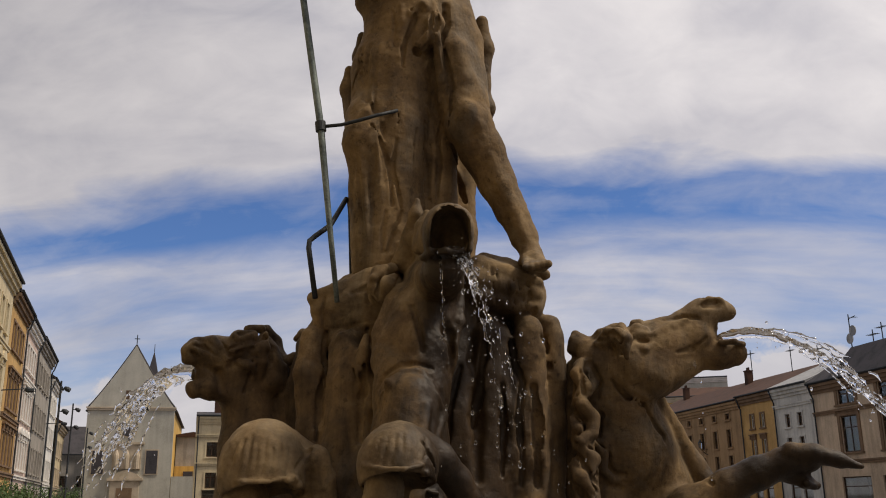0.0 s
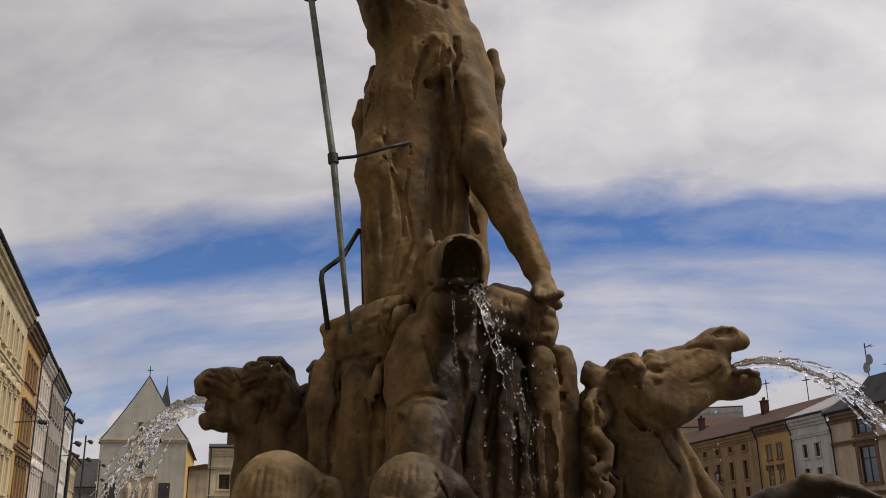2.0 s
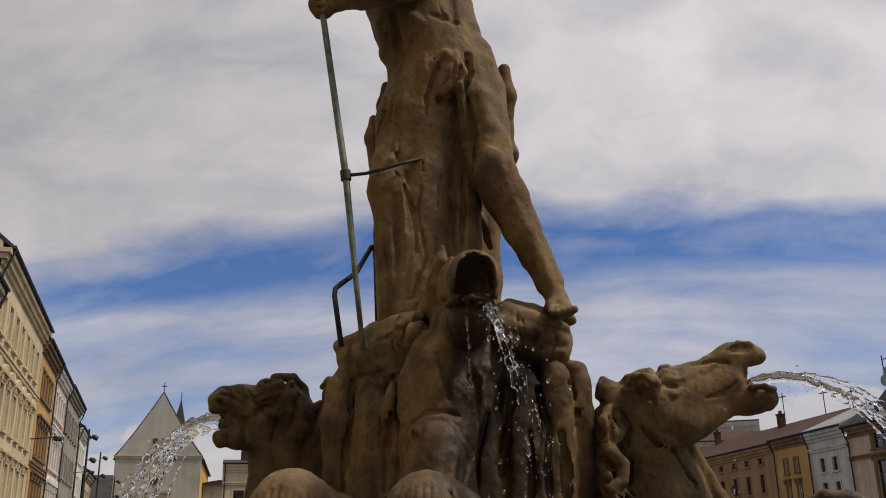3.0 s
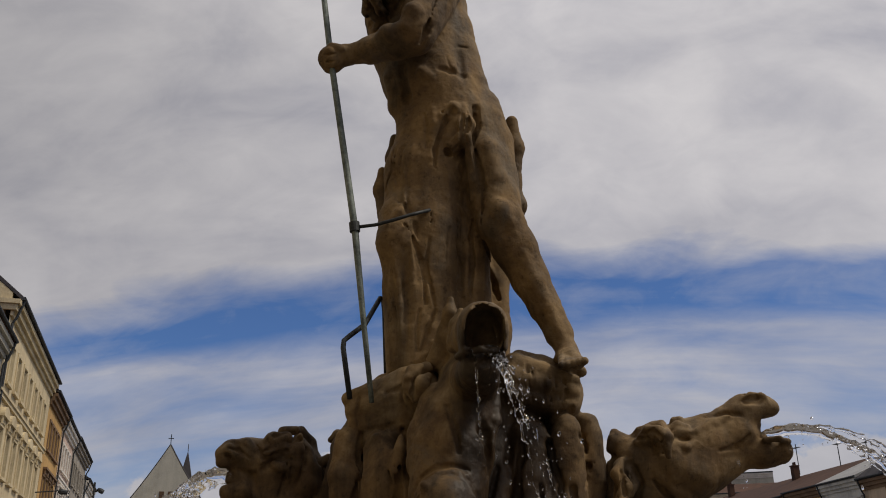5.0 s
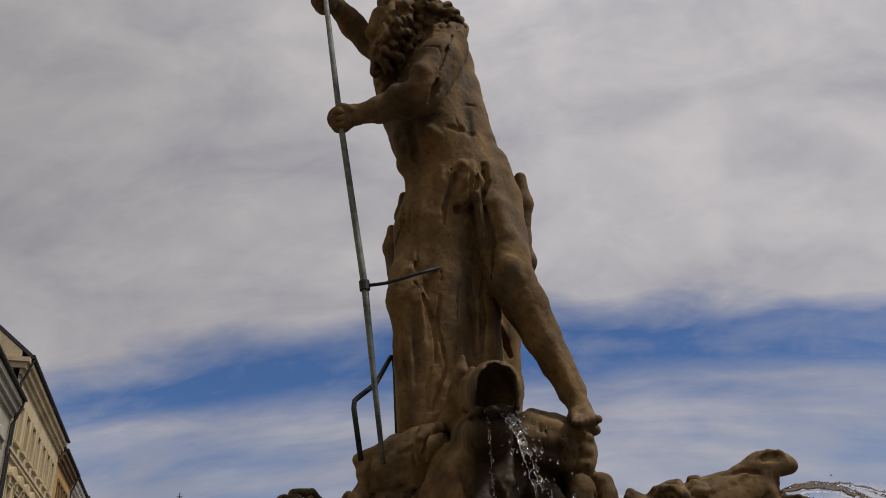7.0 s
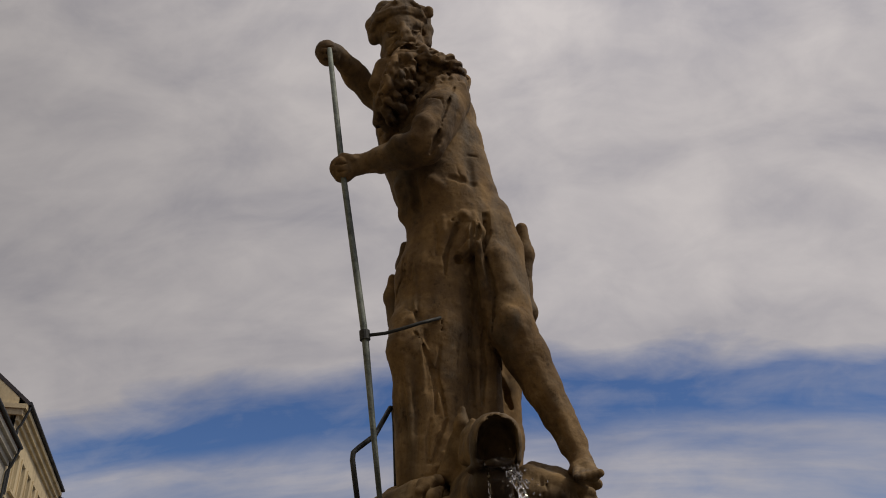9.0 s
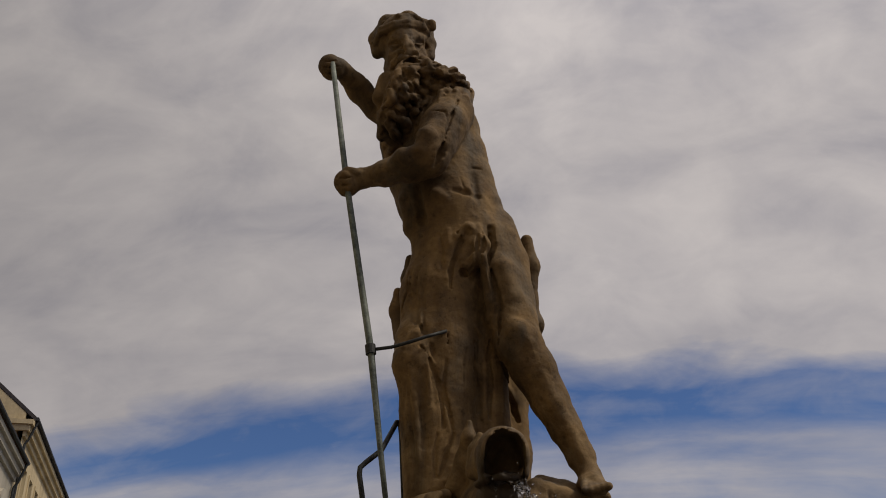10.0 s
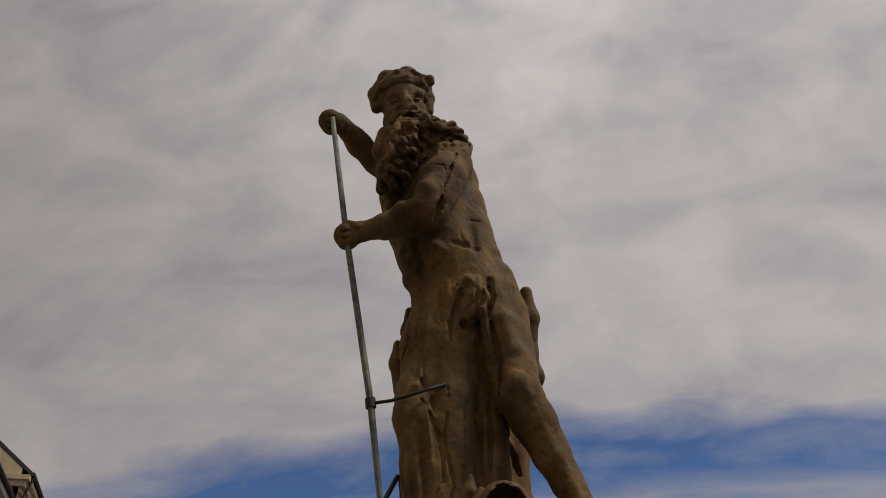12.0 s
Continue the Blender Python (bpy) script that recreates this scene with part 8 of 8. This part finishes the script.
    c.path([(0.692, 4.377, 2.29, 0.004), (0.66, 4.374, 2.219, 0.011), (0.7, 4.374, 2.153, 0.011), (0.664, 4.34, 2.091, 0.01), (0.624, 4.332, 2.064, 0.004)], 0.00392, True)
    c.path([(0.705, 4.38, 2.284, 0.015), (0.675, 4.372, 2.231, 0.015), (0.722, 4.411, 2.171, 0.015), (0.67, 4.333, 2.075, 0.014), (0.62, 4.321, 2.04, 0.014)], 0.006, True)
    c.path([(0.643, 4.462, 2.327, 0.015), (0.633, 4.353, 2.155, 0.014), (0.614, 4.364, 2.126, 0.014)], 0.006, True)
    c.path([(0.666, 4.37, 2.298, 0.013), (0.633, 4.354, 2.225, 0.034), (0.67, 4.334, 2.157, 0.034), (0.639, 4.327, 2.098, 0.031), (0.604, 4.354, 2.075, 0.011)], 0.0042)
    c.path([(0.624, 4.308, 2.115, 0.006), (0.68, 4.348, 2.065, 0.018), (0.74, 4.438, 2.013, 0.018), (0.733, 4.457, 1.94, 0.016), (0.623, 4.3, 1.925, 0.005)], 0.0056, True)
    c.path([(0.624, 4.313, 2.115, 0.004), (0.682, 4.362, 2.066, 0.011), (0.743, 4.453, 2.014, 0.011), (0.735, 4.47, 1.94, 0.01), (0.623, 4.304, 1.926, 0.004)], 0.00392, True)
    c.path([(0.691, 4.372, 2.101, 0.014), (0.751, 4.419, 2.032, 0.014), (0.627, 4.282, 1.864, 0.014)], 0.006, True)
    c.path([(0.594, 4.482, 2.114, 0.015), (0.625, 4.341, 2.047, 0.014), (0.657, 4.302, 1.999, 0.014), (0.652, 4.302, 1.955, 0.014), (0.629, 4.302, 1.94, 0.014), (0.628, 4.302, 1.96, 0.014)], 0.006, True)
    c.path([(0.622, 4.468, 2.14, 0.013), (0.65, 4.307, 2.069, 0.034), (0.698, 4.326, 2.012, 0.034), (0.685, 4.307, 1.938, 0.03), (0.628, 4.288, 1.901, 0.027), (0.604, 4.331, 1.935, 0.01)], 0.0042)
    c.path([(0.604, 4.289, 1.894, 0.007), (0.66, 4.29, 1.868, 0.019), (0.696, 4.293, 1.745, 0.008)], 0.0056, True)
    c.path([(0.605, 4.294, 1.894, 0.004), (0.663, 4.305, 1.868, 0.011), (0.697, 4.299, 1.745, 0.005)], 0.00392, True)
    c.path([(0.585, 4.47, 1.874, 0.016), (0.61, 4.294, 1.844, 0.015), (0.637, 4.262, 1.806, 0.015), (0.626, 4.255, 1.756, 0.015)], 0.006, True)
    c.path([(0.604, 4.46, 1.912, 0.014), (0.64, 4.306, 1.876, 0.036), (0.682, 4.294, 1.819, 0.036), (0.667, 4.259, 1.752, 0.015)], 0.0042)
    c.path([(0.602, 4.273, 1.791, 0.007), (0.638, 4.262, 1.73, 0.019), (0.686, 4.262, 1.675, 0.008)], 0.0056, True)
    c.path([(0.602, 4.279, 1.791, 0.004), (0.64, 4.277, 1.73, 0.011), (0.687, 4.268, 1.675, 0.005)], 0.00392, True)
    c.path([(0.617, 4.294, 1.822, 0.015), (0.648, 4.255, 1.762, 0.015), (0.699, 4.282, 1.709, 0.015)], 0.006, True)
    c.path([(0.584, 4.282, 1.714, 0.015), (0.629, 4.243, 1.656, 0.015)], 0.006, True)
    c.path([(0.584, 4.311, 1.8, 0.014), (0.616, 4.267, 1.738, 0.036), (0.662, 4.252, 1.682, 0.015)], 0.0042)
    c.path([(0.716, 4.378, 2.238, 0.006), (0.744, 4.402, 2.178, 0.015), (0.725, 4.41, 2.119, 0.006)], 0.0056, True)
    c.path([(0.717, 4.383, 2.239, 0.004), (0.746, 4.414, 2.179, 0.009), (0.726, 4.415, 2.119, 0.004)], 0.00392, True)
    c.path([(0.723, 4.38, 2.259, 0.012), (0.751, 4.396, 2.188, 0.012), (0.732, 4.411, 2.119, 0.012)], 0.006, True)
    c.path([(0.655, 4.333, 2.228, 0.012), (0.654, 4.302, 2.124, 0.012)], 0.006, True)
    c.path([(0.694, 4.39, 2.248, 0.011), (0.721, 4.41, 2.187, 0.028), (0.687, 4.323, 2.118, 0.011)], 0.0042)
    c.path([(0.74, 4.449, 1.896, 0.006), (0.776, 4.457, 1.838, 0.015), (0.773, 4.464, 1.769, 0.013), (0.816, 4.475, 1.727, 0.011), (0.877, 4.487, 1.716, 0.004)], 0.0056, True)
    c.path([(0.741, 4.454, 1.896, 0.004), (0.778, 4.469, 1.838, 0.009), (0.775, 4.474, 1.77, 0.008), (0.817, 4.483, 1.727, 0.007), (0.878, 4.491, 1.716, 0.004)], 0.00392, True)
    c.path([(0.783, 4.451, 1.854, 0.012), (0.781, 4.47, 1.788, 0.012), (0.808, 4.47, 1.762, 0.012), (0.858, 4.47, 1.754, 0.012)], 0.006, True)
    c.path([(0.661, 4.274, 1.878, 0.011), (0.772, 4.458, 1.708, 0.012), (0.846, 4.49, 1.693, 0.012)], 0.006, True)
    c.path([(0.697, 4.331, 1.898, 0.011), (0.752, 4.453, 1.846, 0.028), (0.748, 4.453, 1.777, 0.025), (0.79, 4.466, 1.735, 0.022), (0.855, 4.496, 1.724, 0.007)], 0.0042)
    c.path([(0.614, 4.316, 2.01, 0.006), (0.643, 4.319, 1.958, 0.014), (0.607, 4.272, 1.893, 0.005)], 0.0056, True)
    c.path([(0.614, 4.321, 2.01, 0.004), (0.645, 4.33, 1.958, 0.009), (0.607, 4.276, 1.893, 0.004)], 0.00392, True)
    c.path([(0.624, 4.353, 2.037, 0.012), (0.653, 4.329, 1.967, 0.012), (0.614, 4.286, 1.89, 0.011)], 0.006, True)
    c.path([(0.594, 4.343, 2.02, 0.011), (0.618, 4.308, 1.965, 0.027), (0.594, 4.347, 1.905, 0.01)], 0.0042)
    c.path([(0.594, 4.284, 1.716, 0.006), (0.62, 4.268, 1.661, 0.015), (0.655, 4.241, 1.631, 0.006)], 0.0056, True)
    c.path([(0.595, 4.289, 1.716, 0.004), (0.621, 4.28, 1.661, 0.009), (0.656, 4.246, 1.631, 0.004)], 0.00392, True)
    # raised leg with hoof
    c.path([(1.173, 4.45, 1.582, 0.107), (1.329, 4.4, 1.69, 0.08), (1.454, 4.36, 1.749, 0.074), (1.591, 4.32, 1.802, 0.068), (1.677, 4.3, 1.811, 0.063)], 0.03)
    c.path([(1.594, 4.28, 1.842, 0.047), (1.689, 4.26, 1.829, 0.047), (1.794, 4.24, 1.799, 0.031), (1.882, 4.22, 1.77, 0.013)], 0.015)
    c.egg((1.801, 4.25, 1.722), (0.116, 0.18, 0.033), 0.006, True, (0, 4, 0))
    c.path([(1.592, 4.34, 1.747, 0.045), (1.659, 4.32, 1.71, 0.031), (1.711, 4.32, 1.689, 0.021)], 0.02)
    c.path([(1.652, 4.284, 1.699, 0.018), (1.692, 4.3, 1.684, 0.018)], 0.007)
    c.path([(1.109, 4.6, 1.333, 0.217), (1.183, 4.5, 1.542, 0.162)], 0.05)
    # fuller masses
    c.path([(0.795, 4.48, 2.416, 0.052), (0.859, 4.48, 2.434, 0.054), (0.912, 4.48, 2.411, 0.05)], 0.02)
    c.path([(0.969, 4.48, 2.447, 0.052), (1.04, 4.48, 2.435, 0.065), (1.096, 4.48, 2.46, 0.056), (1.208, 4.48, 2.495, 0.054), (1.307, 4.48, 2.538, 0.06), (1.368, 4.48, 2.552, 0.058), (1.434, 4.48, 2.54, 0.031)], 0.02)
    c.path([(0.934, 4.5, 2.285, 0.126), (1.032, 4.5, 2.27, 0.155)], 0.03)
    c.path([(1.116, 4.48, 2.262, 0.107), (1.265, 4.48, 2.323, 0.066), (1.355, 4.48, 2.325, 0.07), (1.442, 4.48, 2.328, 0.059)], 0.02)
    # carved grooves and ridges
    c.path([(0.767, 4.454, 2.446, 0.0132), (0.881, 4.442, 2.466, 0.0221), (0.878, 4.287, 2.378, 0.0213), (0.868, 4.272, 2.313, 0.0127)], 0.008)
    c.path([(0.772, 4.361, 2.41, 0.0063), (0.818, 4.317, 2.418, 0.0104), (0.85, 4.292, 2.371, 0.0104), (0.855, 4.341, 2.312, 0.0063)], 0.006, True)
    c.path([(0.75, 4.386, 2.389, 0.0063), (0.792, 4.343, 2.391, 0.0104), (0.822, 4.374, 2.357, 0.0105), (0.826, 4.353, 2.307, 0.0063)], 0.006, True)
    c.path([(0.813, 4.372, 2.193, 0.0112), (0.873, 4.392, 2.118, 0.0186), (0.955, 4.424, 2.081, 0.0188)], 0.006, True)
    c.path([(0.831, 4.349, 2.214, 0.0118), (0.889, 4.371, 2.154, 0.0197), (0.97, 4.403, 2.121, 0.0199), (1.055, 4.428, 2.132, 0.0121)], 0.008)
    c.path([(0.966, 4.427, 2.066, 0.0113), (1.056, 4.511, 1.936, 0.0193), (1.245, 4.356, 1.696, 0.0113)], 0.006, True)
    c.path([(0.95, 4.466, 2.485, 0.0222), (0.977, 4.459, 2.486, 0.0222)], 0.008)
    c.path([(1.274, 4.418, 2.573, 0.0056), (1.319, 4.417, 2.601, 0.0094), (1.375, 4.424, 2.6, 0.0094), (1.397, 4.418, 2.582, 0.0057)], 0.008)
    c.path([(1.31, 4.442, 2.587, 0.0207), (1.355, 4.44, 2.587, 0.0207)], 0.006, True)
    c.path([(1.088, 4.43, 2.497, 0.0087), (1.185, 4.418, 2.51, 0.0145), (1.259, 4.399, 2.498, 0.0087)], 0.006, True)
    c.path([(1.128, 4.364, 2.324, 0.0085), (1.214, 4.393, 2.346, 0.0144), (1.282, 4.391, 2.398, 0.0087)], 0.006, True)
    c.rough(0.09, 0.004, 41)
    c.rough(0.03, 0.002, 42)
    c.rough(0.016, 0.0016, 43)
    ob = new("horse_statue", c.mesh("horse_statue"))
    ob.data.materials.append(STONE)
    return tagged(ob, "ochre sandstone horse statue stretching its open mouth over a raised hoof", "horse statue")


# ---- fountain ----
bearded_figure()
rock_pedestal()
front_horse()
left_horse()
right_horse()


def shaft():
    top = tagged(empty("trident_shaft", Matrix.Identity(4)), "long green-grey metal shaft with a bracket, held by the statue", "shaft")
    bm = bmesh.new()
    rod(bm, [(-0.863, 4.2, 5.33), (-0.754, 4.2, 4.465), (-0.604, 4.2, 3.459), (-0.55, 4.2, 2.948), (-0.506, 4.2, 2.56)], [0.015, 0.017, 0.018, 0.014, 0.012], 14)
    part("pole", bm, VERDIGRIS, top, smooth=True)
    bm = bmesh.new()
    rod(bm, [(-0.607, 4.2, 3.485), (-0.602, 4.2, 3.435)], 0.027, 14)
    part("collar", bm, IRON, top)
    bm = bmesh.new()
    rod(bm, [(-0.604, 4.2, 3.459), (-0.5, 4.19, 3.464), (-0.4, 4.165, 3.478), (-0.32, 4.165, 3.502), (-0.222, 4.23, 3.555)], 0.009, 8)
    part("brace", bm, IRON, top, smooth=True)
    bm = bmesh.new()
    rod(bm, [(-0.61, 4.2, 2.58), (-0.648, 4.2, 2.83), (-0.645, 4.2, 2.865), (-0.62, 4.22, 2.895), (-0.55, 4.24, 2.955), (-0.495, 4.42, 3.15), (-0.487, 4.48, 3.17), (-0.48, 4.49, 3.1), (-0.467, 4.48, 2.76)], 0.013, 10)
    part("stay", bm, IRON, top, smooth=True)


shaft()


# ---- water ----
def flight(p, v, s):
    """Where water thrown from p at speed v is after s seconds."""
    return (p[0] + v[0] * s, p[1] + v[1] * s, p[2] + v[2] * s - 4.905 * s * s)


def water_jet(p, v, time, strands, spread, size, low, high, seed, label):
    """A jet: strands that wander, thin out and break into beads."""
    rng = random.Random(seed)
    c = Clay(low, high, 0.0085)
    for n in range(strands):
        w = [x + rng.gauss(0, spread) for x in v]
        q = [x + rng.gauss(0, size * 0.7) for x in p]
        steps = int(time / 0.011)
        alive = True
        a = None
        for i in range(steps):
            s = time * i / steps
            if rng.random() < 0.15 + 0.4 * s:
                alive = rng.random() < 0.66 - 1.0 * s
            b = [x + rng.gauss(0, size * (0.15 + 1.1 * s)) for x in flight(q, w, s)]
            r = size * rng.uniform(0.35, 1.0) * (1 - 0.5 * s / time)
            if alive and a:
                c.limb(a[:3], b, a[3], r, 0.006)
            a = (*b, r)
    name = "water_jet"
    ob = new(name, c.mesh(name))
    ob.data.materials.append(WATER)
    return tagged(ob, label, "water jet", "jets of the fountain", "stuff")


def water_drops(jets, seed):
    """Loose drops that fly round the jets."""
    rng = random.Random(seed)
    bm = bmesh.new()
    for p, v, time, n, wide in jets:
        for _ in range(n):
            s = time * rng.uniform(0.12, 1.0)
            w = [x + rng.gauss(0, wide) for x in v]
            at_ = flight(p, w, s)
            r = 0.0022 + 0.006 * rng.random() ** 3
            bmesh.ops.create_icosphere(bm, subdivisions=1, radius=r, matrix=Matrix.Translation(at_) @ Matrix.Diagonal((1, 1, rng.uniform(0.9, 2.2), 1)))
    tagged(part("water_drops", bm, WATER, smooth=True), "clear flying drops of fountain water", "water drops", kind="stuff")


water_jet((1.36, 4.45, 2.395), (2.1, -0.25, 0.70), 0.5, 30, 0.075, 0.011, (1.25, 4.0, 0.6), (2.75, 4.7, 2.6), 3, "clear water jet arching from the horse's mouth")
water_jet((-1.24, 4.48, 2.262), (-1.2, -0.18, 0.4), 0.36, 64, 0.16, 0.0115, (-2.3, 4.1, 0.6), (-1.15, 4.75, 2.5), 4, "clear water jet arching from the horse's mouth")
water_jet((0.03, 3.66, 2.668), (0.66, -0.5, -0.2), 0.42, 7, 0.07, 0.011, (-0.2, 2.9, 0.7), (0.6, 3.85, 2.8), 5, "clear water falling from the horse's open mouth")
water_jet((-0.02, 3.64, 2.655), (0.05, -0.12, -0.3), 0.3, 2, 0.04, 0.007, (-0.2, 3.2, 1.2), (0.3, 3.85, 2.8), 6, "thin trickle from the horse's lower lip")
water_drops([((1.36, 4.45, 2.395), (2.1, -0.25, 0.6), 0.45, 70, 0.2), ((-1.24, 4.48, 2.262), (-1.3, -0.18, 0.35), 0.5, 70, 0.27), ((0.03, 3.66, 2.668), (0.66, -0.5, -0.1), 0.5, 130, 0.22), ((0.03, 3.66, 2.668), (0.4, -0.4, -0.1), 0.55, 60, 0.3), ((1.2, 4.35, 2.3), (0.1, -0.05, -0.1), 0.45, 24, 0.06), ((0.0, 3.8, 2.4), (-0.03, -0.2, -0.3), 0.4, 30, 0.1)], 9)
